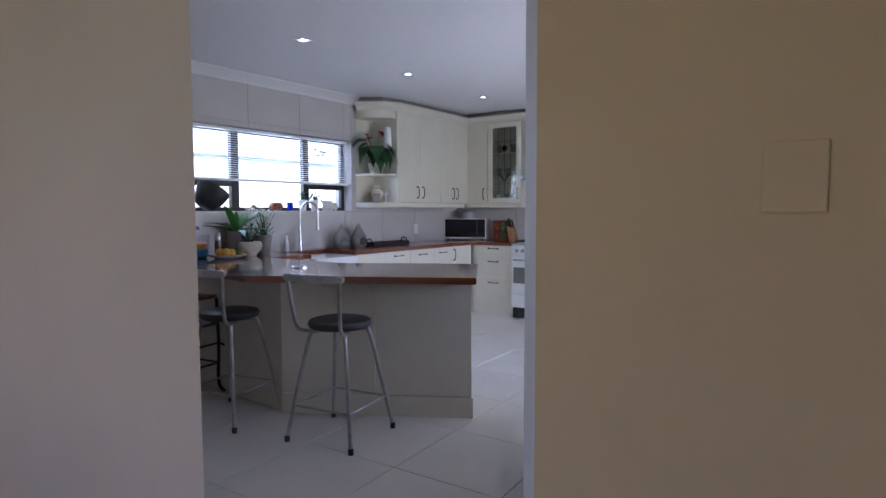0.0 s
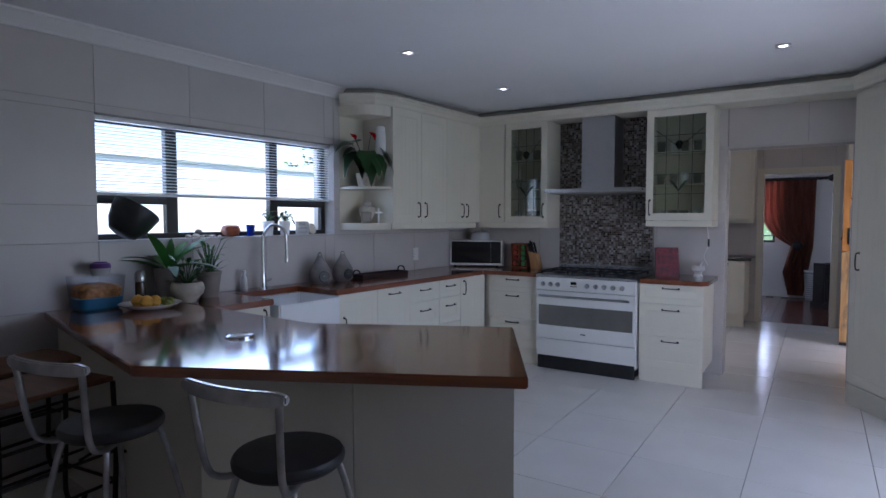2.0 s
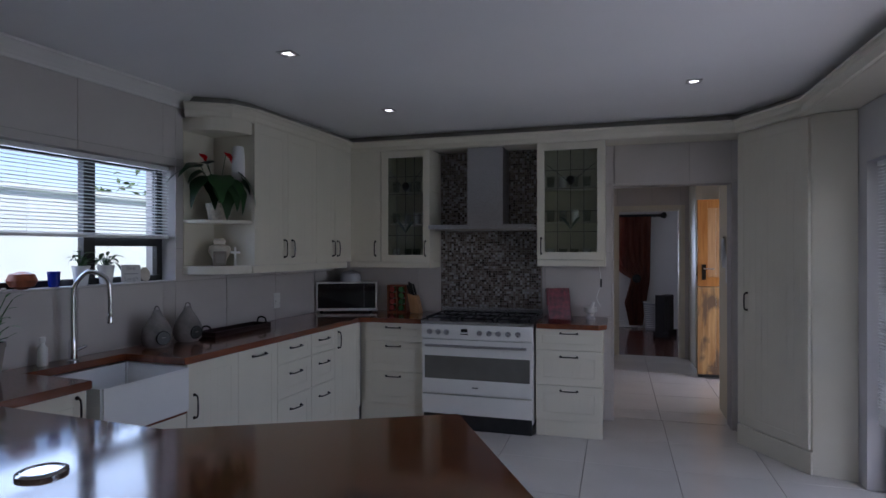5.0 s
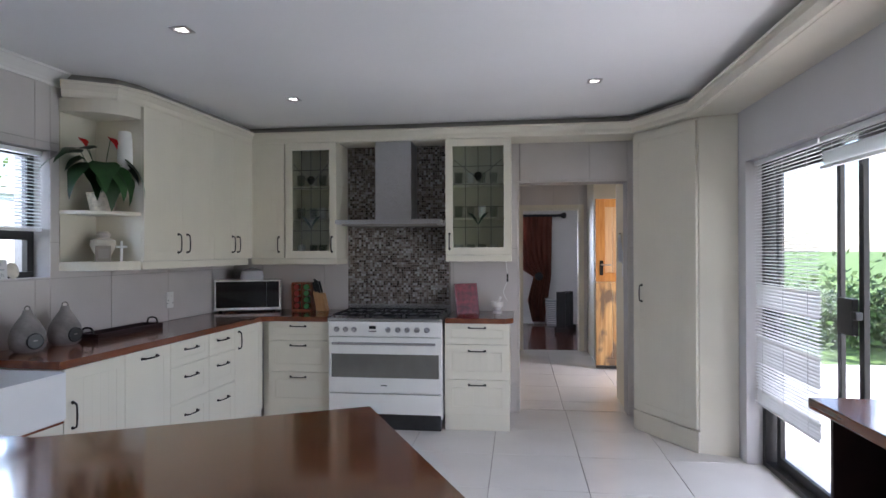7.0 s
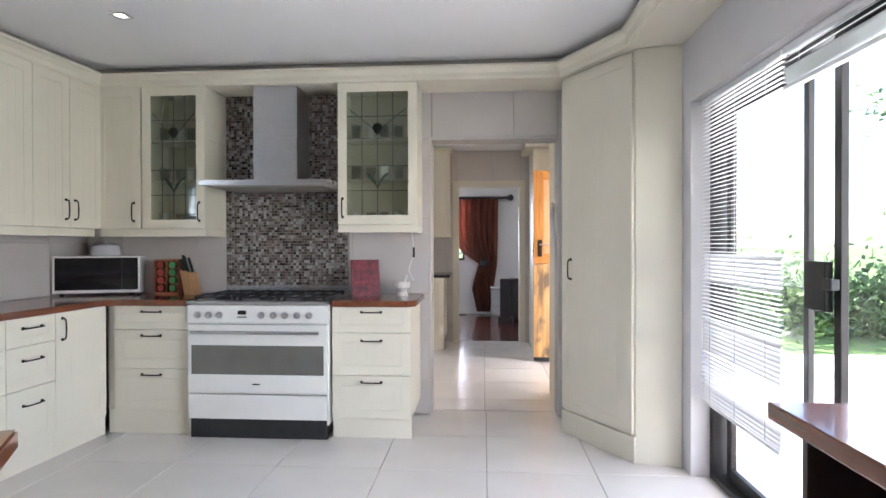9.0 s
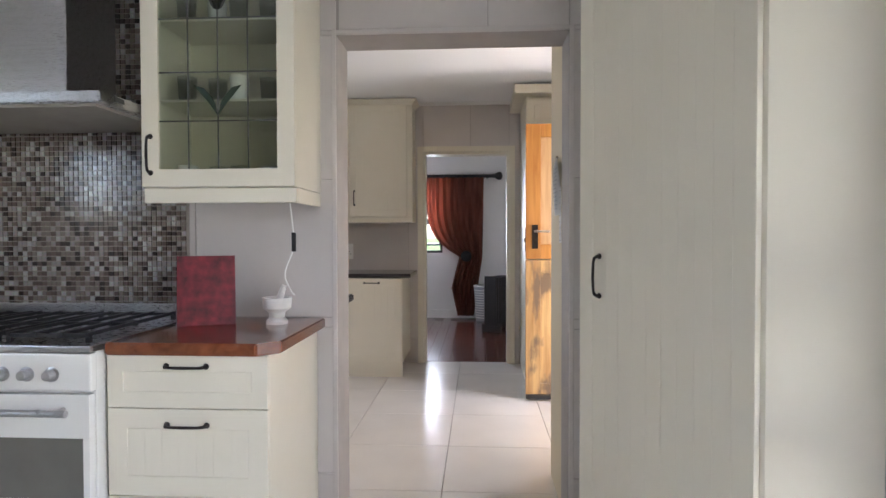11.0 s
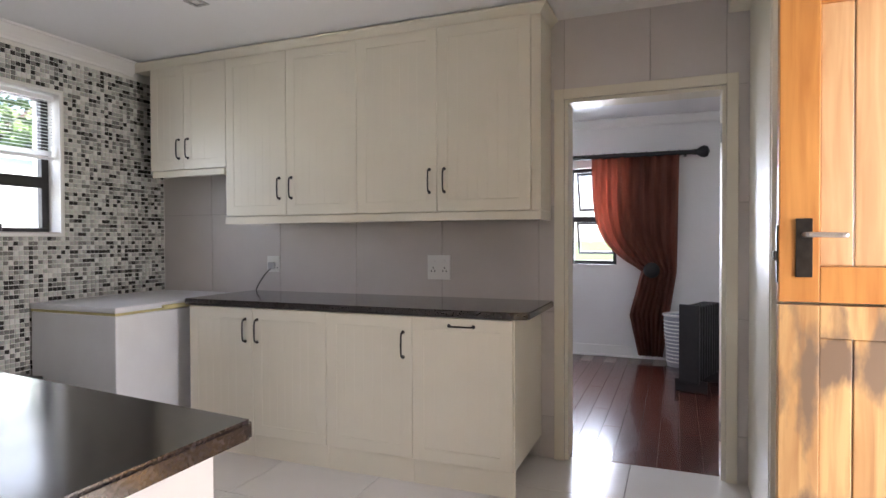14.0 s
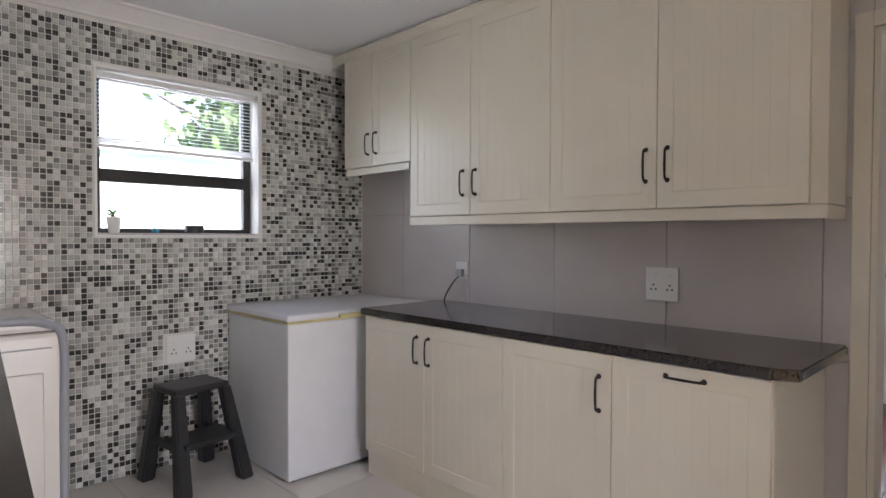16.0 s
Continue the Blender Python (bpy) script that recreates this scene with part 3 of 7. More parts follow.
def leaded_pane(parent, x0, x1, z0, z1):
    """A clear pane with lead lines and a tulip in it."""
    bm = bmesh.new()
    box(bm, x0 - 0.004, x1 + 0.004, -0.012, -0.009, z0 - 0.004, z1 + 0.004)
    p = part("pane", bm, LEADED, parent, "clear leaded glass pane")
    bm = bmesh.new()
    w, h, cx = x1 - x0, z1 - z0, (x0 + x1) / 2
    for k in (1, 2, 3):
        x = x0 + w * k / 4
        box(bm, x - 0.0025, x + 0.0025, -0.0145, -0.012, z0, z1)
    for k in (0.2, 0.4, 0.62, 0.8):
        z = z0 + h * k
        box(bm, x0, x1, -0.0146, -0.0121, z - 0.0025, z + 0.0025)
    for s in (-1, 1):
        tube(bm, curve_pts([(cx + s * 0.012, -0.014, z0 + h * 0.66), (cx + s * 0.05, -0.014, z0 + h * 0.72), (cx + s * w * 0.46, -0.014, z0 + h * 0.86)]), 0.003, 6)
    part("lead_came", bm, LEAD, p, "dark lead lines")
    bm = bmesh.new()
    for s in (-1, 1):
        prism(bm, [(cx, z0 + h * 0.22), (cx + s * 0.03, z0 + h * 0.27), (cx + s * 0.085, z0 + h * 0.345), (cx + s * 0.05, z0 + h * 0.335), (cx + s * 0.012, z0 + h * 0.28)][::s], 0.012, 0.0155)
    bmesh.ops.transform(bm, matrix=Matrix(((1, 0, 0, 0), (0, 0, -1, 0), (0, 1, 0, 0), (0, 0, 0, 1))), verts=bm.verts)
    part("leaf", bm, GREENGLASS, p, "dark green glass leaves")
    bm = bmesh.new()
    prism(bm, [(cx + 0.035 * math.sin(a) * (1 if math.cos(a) < 0.2 else 0.8), z0 + h * 0.7 - 0.04 * math.cos(a)) for a in [2 * math.pi * k / 14 for k in range(14)]], 0.0125, 0.015)
    bmesh.ops.transform(bm, matrix=Matrix(((1, 0, 0, 0), (0, 0, -1, 0), (0, 1, 0, 0), (0, 0, 0, 1))), verts=bm.verts)
    part("flower", bm, TULIP, p, "smoky glass tulip bud")


def left_unit(s, d):
    """Front-left corner of a unit on the sink wall, s along it and d out from it."""
    return LEFT @ Matrix.Translation((d, s, 0)) @ pose(0, 0, 0, 0, 0, 90)


# base run under the sink-side worktop; s along the wall
KB = "kitchen base cabinets"
D0 = 0.575
cabinet("base_cabinet", left_unit(0.36, D0), 0.42, 0.13, 0.86, 0.56, [("door", 0, 0.42, 0.13, 0.86, (0.37, 0.77, "v"))], "cream base cabinet beside the sink", KB, 0.13)
cabinet("base_cabinet", left_unit(0.78, D0), 0.60, 0.13, 0.60, 0.56, [("door", 0, 0.30, 0.13, 0.60, (0.26, 0.5, "v")), ("door", 0.30, 0.60, 0.13, 0.60, (0.34, 0.5, "v"))], "cream cabinet below the butler sink", KB, 0.13)
cabinet("base_cabinet", left_unit(1.385, D0), 0.42, 0.13, 0.86, 0.56, [("door", 0, 0.42, 0.13, 0.86, (0.05, 0.62, "v"))], "cream base cabinet with one door", KB, 0.13)
cabinet("base_cabinet", left_unit(1.805, D0), 0.40, 0.13, 0.86, 0.56, [("panel", 0, 0.40, 0.13, 0.86, (0.20, 0.81, "h"))], "cream appliance front with one handle", KB, 0.13)
cabinet("base_cabinet", left_unit(2.205, D0), 0.42, 0.13, 0.86, 0.56, [("drawer", 0, 0.42, 0.70, 0.86, (0.21, 0.80, "h")), ("drawer", 0, 0.42, 0.46, 0.70, (0.21, 0.62, "h")), ("drawer", 0, 0.42, 0.13, 0.46, (0.21, 0.37, "h"))], "cream unit with three drawers", KB, 0.13)
cabinet("base_cabinet", left_unit(2.625, D0), 0.34, 0.13, 0.86, 0.56, [("drawer", 0, 0.34, 0.70, 0.86, (0.17, 0.80, "h")), ("drawer", 0, 0.34, 0.46, 0.70, (0.17, 0.62, "h")), ("drawer", 0, 0.34, 0.13, 0.46, (0.17, 0.37, "h"))], "cream unit with three drawers", KB, 0.13)
cabinet("base_cabinet", left_unit(2.965, D0), 0.445, 0.13, 0.86, 0.56, [("door", 0, 0.43, 0.13, 0.86, (0.05, 0.76, "v"))], "cream corner base cabinet", KB, 0.13)
cabinet("base_cabinet", pose(-3.645, 6.14, 0), 0.58, 0.16, 0.86, 0.54, [("drawer", 0.05, 0.58, 0.70, 0.86, (0.31, 0.82, "h")), ("drawer", 0.05, 0.58, 0.44, 0.70, (0.31, 0.66, "h")), ("drawer", 0.05, 0.58, 0.16, 0.44, (0.31, 0.40, "h"))], "cream three-drawer unit beside the stove", KB, 0.16)
cabinet("base_cabinet", pose(-2.11, 6.14, 0), 0.52, 0.13, 0.86, 0.54, [("drawer", 0, 0.52, 0.69, 0.86, (0.26, 0.825, "h")), ("grooved", 0, 0.52, 0.41, 0.69, (0.26, 0.64, "h")), ("grooved", 0, 0.52, 0.13, 0.41, (0.26, 0.37, "h"))], "cream three-drawer unit next to the doorway", KB, 0.13)

# wall cabinets
KW = "kitchen wall cabinets"
cabinet("wall_cabinet", left_unit(2.26, 0.345), 0.80, 1.38, 2.385, 0.34, [("door", 0, 0.40, 1.38, 2.385, (0.35, 1.50, "v")), ("door", 0.40, 0.80, 1.38, 2.385, (0.45, 1.50, "v"))], "tall cream wall cabinet with two doors", KW)
cabinet("wall_cabinet", left_unit(3.06, 0.345), 0.60, 1.38, 2.385, 0.34, [("door", 0, 0.30, 1.38, 2.385, (0.26, 1.50, "v")), ("door", 0.30, 0.60, 1.38, 2.385, (0.34, 1.50, "v"))], "tall cream wall cabinet with two doors in the corner", KW)
cabinet("wall_cabinet", pose(-3.88, 6.38, 0), 0.34, 1.38, 2.385, 0.32, [("door", 0, 0.33, 1.38, 2.385, (0.28, 1.50, "v"))], "narrow cream wall cabinet in the corner", KW)
cabinet("wall_cabinet", pose(-3.54, 6.38, 0), 0.46, 1.38, 2.385, 0.32, [("glass", 0, 0.46, 1.38, 2.385, (0.42, 1.50, "v"))], "cream wall cabinet with a leaded glass door", KW)
cabinet("wall_cabinet", pose(-2.13, 6.38, 0), 0.555, 1.405, 2.385, 0.32, [("glass", 0, 0.555, 1.405, 2.385, (0.035, 1.52, "v"))], "cream wall cabinet with a leaded glass door", KW)
bm = bmesh.new()
for a, b, m in ((2.26, 3.6, left_unit(0, 0.355)), ):
    box(bm, a, b, 0.0, 0.02, 1.325, 1.378, 0.004, m=m)
box(bm, -3.86, -3.08, 6.375, 6.395, 1.325, 1.378, 0.004)
box(bm, -3.10, -3.08, 6.395, 6.69, 1.325, 1.378, 0.004)
box(bm, -2.13, -1.575, 6.375, 6.395, 1.35, 1.403, 0.004)
box(bm, -1.595, -1.575, 6.395, 6.69, 1.35, 1.403, 0.004)
solid("light_rail", bm, CREAM, "cream moulded rail under the wall cabinets", "trim")

# tall diagonal cupboard by the sliding door
TALL = pose(-0.60, 6.50, 0, 0, 0, math.degrees(math.atan2(-0.70, 0.335)))
tall = thing("tall_cupboard", pose(-0.58, 6.50, 0), "tall cream corner cupboard with one door", "cupboard")
bm = bmesh.new()
prism(bm, [(0.0, -0.13), (0.335, -0.70), (0.575, -0.76), (0.575, 0.19), (0.07, 0.19)], 0.0, 2.385)
part("body", bm, CREAM, tall)
bm = bmesh.new()
W = math.hypot(0.335, 0.57)
bmx = door_mesh(W - 0.02, 2.20, True)
bmesh.ops.translate(bmx, verts=bmx.verts, vec=(0.006, -0.001, 0.165))
bmx.transform(pose(0, -0.13, 0, 0, 0, math.degrees(math.atan2(-0.57, 0.335))))
d = part("door", bmx, CREAM, tall)
put("handle", HANDLE, d, pose(0, -0.13, 0, 0, 0, math.degrees(math.atan2(-0.57, 0.335))) @ pose(0.105, -0.022, 1.10, 0, 90, 0), "dark iron bow handle")
bm.free()
bm = bmesh.new()
box(bm, -0.004, W, -0.018, 0.0, 0.0, 0.15, 0.003, m=pose(0, -0.13, 0, 0, 0, math.degrees(math.atan2(-0.57, 0.335))))
part("plinth", bm, CREAM, tall)

# open corner shelves at the end of the wall cabinets
sh = thing("corner_shelf", LEFT @ Matrix.Translation((0, 1.96, 0)), "cream open end shelf unit with rounded boards", "shelf")


def quarter(r, z0, z1, s1=0.30, deep=0.345):
    b = bmesh.new()
    pts = [(0.003, s1)] + [(0.003 + (deep - 0.003) * math.sin(a), s1 - s1 * 0.98 * math.cos(a) ** 0.8) for a in [math.pi / 2 * k / 10 for k in range(11)]]
    prism(b, pts, z0, z1, 0.003)
    return b


for z0, z1 in ((1.325, 1.38), (1.675, 1.695), (2.30, 2.385)):
    part("shelf_board", quarter(0.3, z0, z1), CREAM, sh)
bm = bmesh.new()
box(bm, 0.003, 0.012, 0.01, 0.299, 1.38, 2.30)
part("back_panel", bm, CREAM, sh)

# moulding along the tops of the cabinets, over the doorway and the sliding door
bm = bmesh.new()


def run(bm, pts, prof, mi=0):
    """A moulding of profile (out, z) along plan points; out is to the right of the way."""
    rows = []
    k = len(pts)
    for i, p in enumerate(pts):
        p = Vector(p)
        a = (p - Vector(pts[i - 1])).normalized() if i else None
        b = (Vector(pts[i + 1]) - p).normalized() if i < k - 1 else None
        na = Vector((a.y, -a.x)) if a else None
        nb = Vector((b.y, -b.x)) if b else None
        if na and nb:
            nn = (na + nb).normalized()
            nn /= max(0.3, nn.dot(na))
        else:
            nn = na or nb
        rows.append([bm.verts.new((p.x + nn.x * o, p.y + nn.y * o, z)) for o, z in prof])
    q = len(prof)
    for a, b in zip(rows, rows[1:]):
        for j in range(q):
            bm.faces.new((a[j], b[j], b[(j + 1) % q], a[(j + 1) % q])).material_index = mi
    bm.faces.new(rows[0][::-1])
    bm.faces.new(rows[-1])


CROWN = [(-0.12, 2.386), (0.004, 2.386), (0.012, 2.40), (0.016, 2.425), (0.04, 2.452), (0.055, 2.46), (0.055, 2.475), (-0.12, 2.475)]
L1 = (LEFT @ Vector((0.06, 1.93, 0))).to_2d()
L2 = (LEFT @ Vector((0.30, 2.10, 0))).to_2d()
L3 = (LEFT @ Vector((0.355, 2.27, 0))).to_2d()
L4 = (LEFT @ Vector((0.355, 3.66, 0))).to_2d()
run(bm, [L1, L2, L3, (L4.x, 6.37), (-0.605, 6.34), (-0.29, 5.74), (-0.29, 1.14)], CROWN)
solid("crown_moulding", bm, CREAM, "cream crown moulding along the cabinet tops", "moulding")
# solid strip, coloured dark for the shade in the gap under the ceiling
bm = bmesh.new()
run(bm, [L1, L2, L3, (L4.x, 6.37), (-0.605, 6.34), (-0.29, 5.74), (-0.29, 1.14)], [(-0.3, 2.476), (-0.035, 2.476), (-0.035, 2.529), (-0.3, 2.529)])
solid("shadow_gap", bm, SHADOWGAP, "dark grey strip standing for the shaded recess above the moulding", "trim")
bm = bmesh.new()
prism(bm, [(-3.08, 6.40), (-0.60, 6.40), (-0.32, 5.80), (-0.32, 1.14), (-0.002, 1.14), (-0.002, 6.695), (-3.08, 6.695)], 2.39, 2.47)
solid("bulkhead", bm, CREAM, "cream boxed soffit over doorway and sliding door", "bulkhead")

# ---- worktops ----
def l2w(d, s):
    v = LEFT @ Vector((d, s, 0))
    return (v.x, v.y)


wt = thing("worktop", pose(-2.8, 2.8, 0.86), "glossy red-brown timber worktop with a peninsula", "worktop", kind="")
bm = bmesh.new()
O = Vector((-2.8, 2.8))


def loc(pts):
    return [(x - O.x, y - O.y) for x, y in pts]


PEN = [l2w(0.004, -0.30), (-2.85, 2.04), (-1.595, 2.66), (-2.035, 3.45), (-2.93, 3.0), l2w(0.61, 0.36), l2w(0.004, 0.36)]
prism(bm, loc(PEN), 0.0, 0.04, 0.005)
part("peninsula_top", bm, PENWOOD, wt)
bm = bmesh.new()
prism(bm, loc([l2w(0.004, 0.362), l2w(0.61, 0.362), l2w(0.61, 0.80), l2w(0.17, 0.80), l2w(0.17, 1.36), l2w(0.60, 1.36), l2w(0.60, 3.36), (-3.52, 6.10), (-3.075, 6.10), (-3.075, 6.69), (-4.19, 6.69)]), 0.0, 0.04, 0.005)
part("sink_run_top", bm, TOPWOOD, wt)
bm = bmesh.new()
prism(bm, loc([(-2.105, 6.10), (-1.62, 6.10), (-1.56, 6.16), (-1.56, 6.69), (-2.105, 6.69)]), 0.0, 0.04, 0.005)
part("stove_side_top", bm, TOPWOOD, wt)
bm = bmesh.new()
lathe(bm, [(0.062, 0.0405), (0.062, 0.048), (0.052, 0.053), (0.048, 0.0535), (0.046, 0.050), (0.0, 0.050)], 32, Matrix.Translation((-2.95 - O.x, 2.585 - O.y, 0)), caps=False)
part("pop_up_socket", bm, CHROME, wt, "round steel pop-up socket cover", True)

# peninsula base
pb = thing("peninsula_base", pose(-2.81, 2.29, 0), "cream panelled base of the breakfast peninsula", "cabinet")
bm = bmesh.new()
prism(bm, [(-1.52, 0.17), (0, 0), (1.075, 0.555), (0.755, 1.10), (-0.22, 0.62), (-0.97, 0.72), (-1.52, 0.72)], 0.0, 0.858)
part("body", bm, CREAM, pb)
ang = math.degrees(math.atan2(0.555, 1.075))
Lp = math.hypot(1.075, 0.555)
for a, b in ((0.002, Lp * 0.50), (Lp * 0.50 + 0.003, Lp)):
    bm = bmesh.new()
    box(bm, a, b, -0.016, 0.0, 0.135, 0.855, 0.0015, m=pose(0, 0, 0, 0, 0, ang))
    part("panel", bm, CREAM, pb)
bm = bmesh.new()
box(bm, 0, Lp + 0.01, -0.022, 0.0, 0.0, 0.13, 0.003, m=pose(0, 0, 0, 0, 0, ang))
part("plinth", bm, CREAM, pb)

# ---- laundry cabinets ----
ROOM[0] = BACK
UB = "laundry base cabinets"
BV = pose(-3.53, 9.40, 0)
for x, w, fr, lb in (
    (0.0, 0.47, [("door", 0, 0.47, 0.13, 0.865, (0.42, 0.735, "v"))], "cream laundry base cabinet with one door"),
    (0.47, 0.495, [("door", 0, 0.495, 0.13, 0.865, (0.035, 0.735, "v"))], "cream laundry base cabinet with one door"),
    (0.965, 0.515, [("door", 0, 0.515, 0.13, 0.865, (0.465, 0.715, "v"))], "cream laundry base cabinet with grooved door"),
    (1.48, 0.535, [("grooved", 0, 0.53, 0.13, 0.865, (0.268, 0.825, "h"))], "cream laundry pull-out unit beside the doorway")):
    cabinet("base_cabinet", BV @ Matrix.Translation((x, 0, 0)), w, 0.13, 0.865, 0.595, fr, lb, UB, 0.13)
UW = "laundry wall cabinets"
WV = pose(-4.20, 9.73, 0)
cabinet("wall_cabinet", WV, 0.66, 1.735, 2.44, 0.265, [("door", 0, 0.30, 1.735, 2.44, (0.26, 1.875, "v")), ("door", 0.30, 0.66, 1.735, 2.44, (0.34, 1.875, "v"))], "short cream wall cabinet above the freezer", UW)
cabinet("wall_cabinet", WV @ Matrix.Translation((0.66, 0, 0)), 0.98, 1.41, 2.44, 0.265, [("door", 0, 0.475, 1.41, 2.44, (0.425, 1.58, "v")), ("door", 0.475, 0.98, 1.41, 2.44, (0.515, 1.58, "v"))], "tall cream wall cabinet with grooved doors", UW)
cabinet("wall_cabinet", WV @ Matrix.Translation((1.64, 0, 0)), 1.10, 1.41, 2.44, 0.265, [("door", 0, 0.515, 1.41, 2.44, (0.47, 1.585, "v")), ("door", 0.515, 1.05, 1.41, 2.44, (0.56, 1.585, "v"))], "tall cream wall cabinet with grooved doors", UW)
bm = bmesh.new()
box(bm, -3.56, -1.46, 9.722, 9.742, 1.36, 1.408, 0.004)
box(bm, -1.48, -1.46, 9.742, 9.99, 1.36, 1.408, 0.004)
box(bm, -4.20, -3.565, 9.722, 9.742, 1.69, 1.733, 0.004)
solid("light_rail_laundry", bm, CREAM, "cream rail under the laundry wall cabinets", "trim")
bm = bmesh.new()
run(bm, [(-4.36, 9.725), (-1.465, 9.725), (-1.465, 9.995)], [(-0.1, 2.441), (0.003, 2.441), (0.012, 2.452), (0.035, 2.475), (0.045, 2.48), (0.045, 2.49), (-0.1, 2.49)])
solid("crown_moulding_laundry", bm, CREAM, "cream crown moulding on the laundry cabinets", "moulding")
bm = bmesh.new()
prism(bm, [(-3.56, 9.365), (-1.52, 9.365), (-1.445, 9.40), (-1.445, 9.99), (-3.56, 9.99)], 0.868, 0.905, 0.006)
solid("laundry_worktop", bm, GRANITE, "dark polished stone worktop on cream cabinets", "worktop", kind="thing")

# laundry sink counter
ic = thing("sink_counter", pose(-1.59, 7.56, 0), "cream laundry counter end below dark stone", "cabinet")
bm = bmesh.new()
prism(bm, [(-1.98, -0.61), (-0.01, -0.61), (-0.01, -0.04), (-1.98, 0.16)], 0.0, 0.868)
part("body", bm, WHITEPLASTIC, ic, "plain off-white end panel")
bm = bmesh.new()
prism(bm, [(-2.03, -0.612), (0.04, -0.612), (0.04, 0.015), (-2.03, 0.225)], 0.87, 0.91, 0.007)
solid_top = part("countertop", bm, GRANITE, ic, "dark polished stone top")

ROOM[0] = KITCHEN

# ---- windows, blinds, doors ----
SLATM = {}


def slat_mesh(length, depth=0.025):
    key = round(length, 3)
    if key not in SLATM:
        bm = bmesh.new()
        prof = [(-depth / 2, 0), (-depth / 4, 0.0018), (0, 0.0025), (depth / 4, 0.0018), (depth / 2, 0)]
        a = [[bm.verts.new((x, y, z + dz)) for y, z in prof] for x in (0, length) for dz in (0, 0.0008)]
        for r0, r1 in ((0, 2), (1, 3)):
            for k in range(4):
                bm.faces.new((a[r0][k], a[r0][k + 1], a[r1][k + 1], a[r1][k]))
        for k in (0, 4):
            bm.faces.new((a[0][k], a[1][k], a[3][k], a[2][k]))
        SLATM[key] = mesh_of(bm, "slat", SLAT)
    return SLATM[key]


def blind(m, length, top, bottom, label, tilt=14, pitch=0.0205, stack=0, shut=()):
    """A venetian blind in a frame m (x along, y outwards, z up): head rail, slats, cords and bottom rail."""
    t = thing("venetian_blind", m, label, "blind", "white venetian blinds")
    bm = bmesh.new()
    box(bm, 0, length, -0.014, 0.014, top - 0.028, top, 0.002)
    part("head_rail", bm, SLAT, t)
    bm = bmesh.new()
    box(bm, 0, length, -0.013, 0.013, bottom, bottom + 0.018, 0.003)
    part("bottom_rail", bm, SLAT, t)
    me = slat_mesh(length - 0.01)
    z = bottom + 0.024
    for k in range(stack):
        put("slat", me, t, pose(0.005, 0, z, 0, 0, 0))
        z += 0.0045
    while z < top - 0.035:
        a = 52 if any(u < z < v for u, v in shut) else tilt
        put("slat", me, t, pose(0.005, 0, z, a + random.uniform(-4, 4), random.uniform(-0.06, 0.06), 0))
        z += pitch
    for x in (0.12, length / 2, length - 0.12):
        bm = bmesh.new()
        tube(bm, [(x, -0.013, bottom + 0.01), (x, -0.013, top - 0.02)], 0.0009, 5)
        part("ladder_cord", bm, SLAT, t)
    return t


def bars(t, spec, mat=None):
    for name, x0, x1, y0, y1, z0, z1 in spec:
        bm = bmesh.new()
        box(bm, x0, x1, y0, y1, z0, z1, 0.003)
        part(name, bm, mat or FRAME, t)


def pane(t, x0, x1, z0, z1, y):
    bm = bmesh.new()
    box(bm, x0, x1, y - 0.002, y + 0.002, z0, z1)
    p = part("pane", bm, PANE, t, "clear window glass")
    p.visible_shadow = False


# sink window; s along the wall, y into it
w1 = thing("window_1", FACE, "dark aluminium kitchen window above the sink", "window", kind="structure")
S1 = 1.905
bars(w1, [("window_frame", 0, S1, 0.11, 0.15, 1.285, 1.325), ("window_frame", 0, S1, 0.11, 0.15, 2.01, 2.05),
          ("window_frame", 0, 0.045, 0.11, 0.15, 1.325, 2.01), ("window_frame", S1 - 0.045, S1, 0.11, 0.15, 1.325, 2.01),
          ("mullion", 0.485, 0.565, 0.105, 0.155, 1.325, 2.01), ("mullion", 1.325, 1.40, 0.105, 0.155, 1.325, 2.01),
          ("transom", 0.045, 0.485, 0.105, 0.155, 1.515, 1.575), ("transom", 1.40, S1 - 0.045, 0.105, 0.155, 1.515, 1.575)])
for a, b, c, d in ((0.045, 0.485, 1.325, 1.515), (0.045, 0.485, 1.575, 2.01), (0.565, 1.325, 1.325, 2.01), (1.40, S1 - 0.045, 1.325, 1.515), (1.40, S1 - 0.045, 1.575, 2.01)):
    pane(w1, a, b, c, d, 0.13)
bm = bmesh.new()
box(bm, 0.002, S1 - 0.002, -0.004, 0.108, 1.281, 1.290, 0.002)
part("window_sill", bm, WALLTILE, w1, "pale tiled sill")
blind(FACE @ Matrix.Translation((0.01, 0.055, 0)), S1 - 0.02, 2.045, 1.565, "white venetian blind half lowered over the sink window")

# laundry window
ROOM[0] = BACK
w2 = thing("window_2", ULEFT, "dark aluminium laundry window with mosaic reveal", "window", kind="structure")
bars(w2, [("window_frame", 1.36, 2.25, 0.10, 0.14, 1.30, 1.335), ("window_frame", 1.36, 2.25, 0.10, 0.14, 2.13, 2.165), ("window_frame", 1.36, 1.40, 0.10, 0.14, 1.335, 2.13),
          ("window_frame", 2.205, 2.25, 0.10, 0.14, 1.335, 2.13), ("transom", 1.40, 2.205, 0.092, 0.148, 1.585, 1.655)])
pane(w2, 1.40, 2.205, 1.335, 1.585, 0.12)
pane(w2, 1.40, 2.205, 1.655, 2.13, 0.12)
bm = bmesh.new()
box(bm, 1.362, 2.248, -0.004, 0.098, 1.301, 1.309, 0.002)
part("window_sill", bm, WALLTILE, w2, "pale tiled sill")
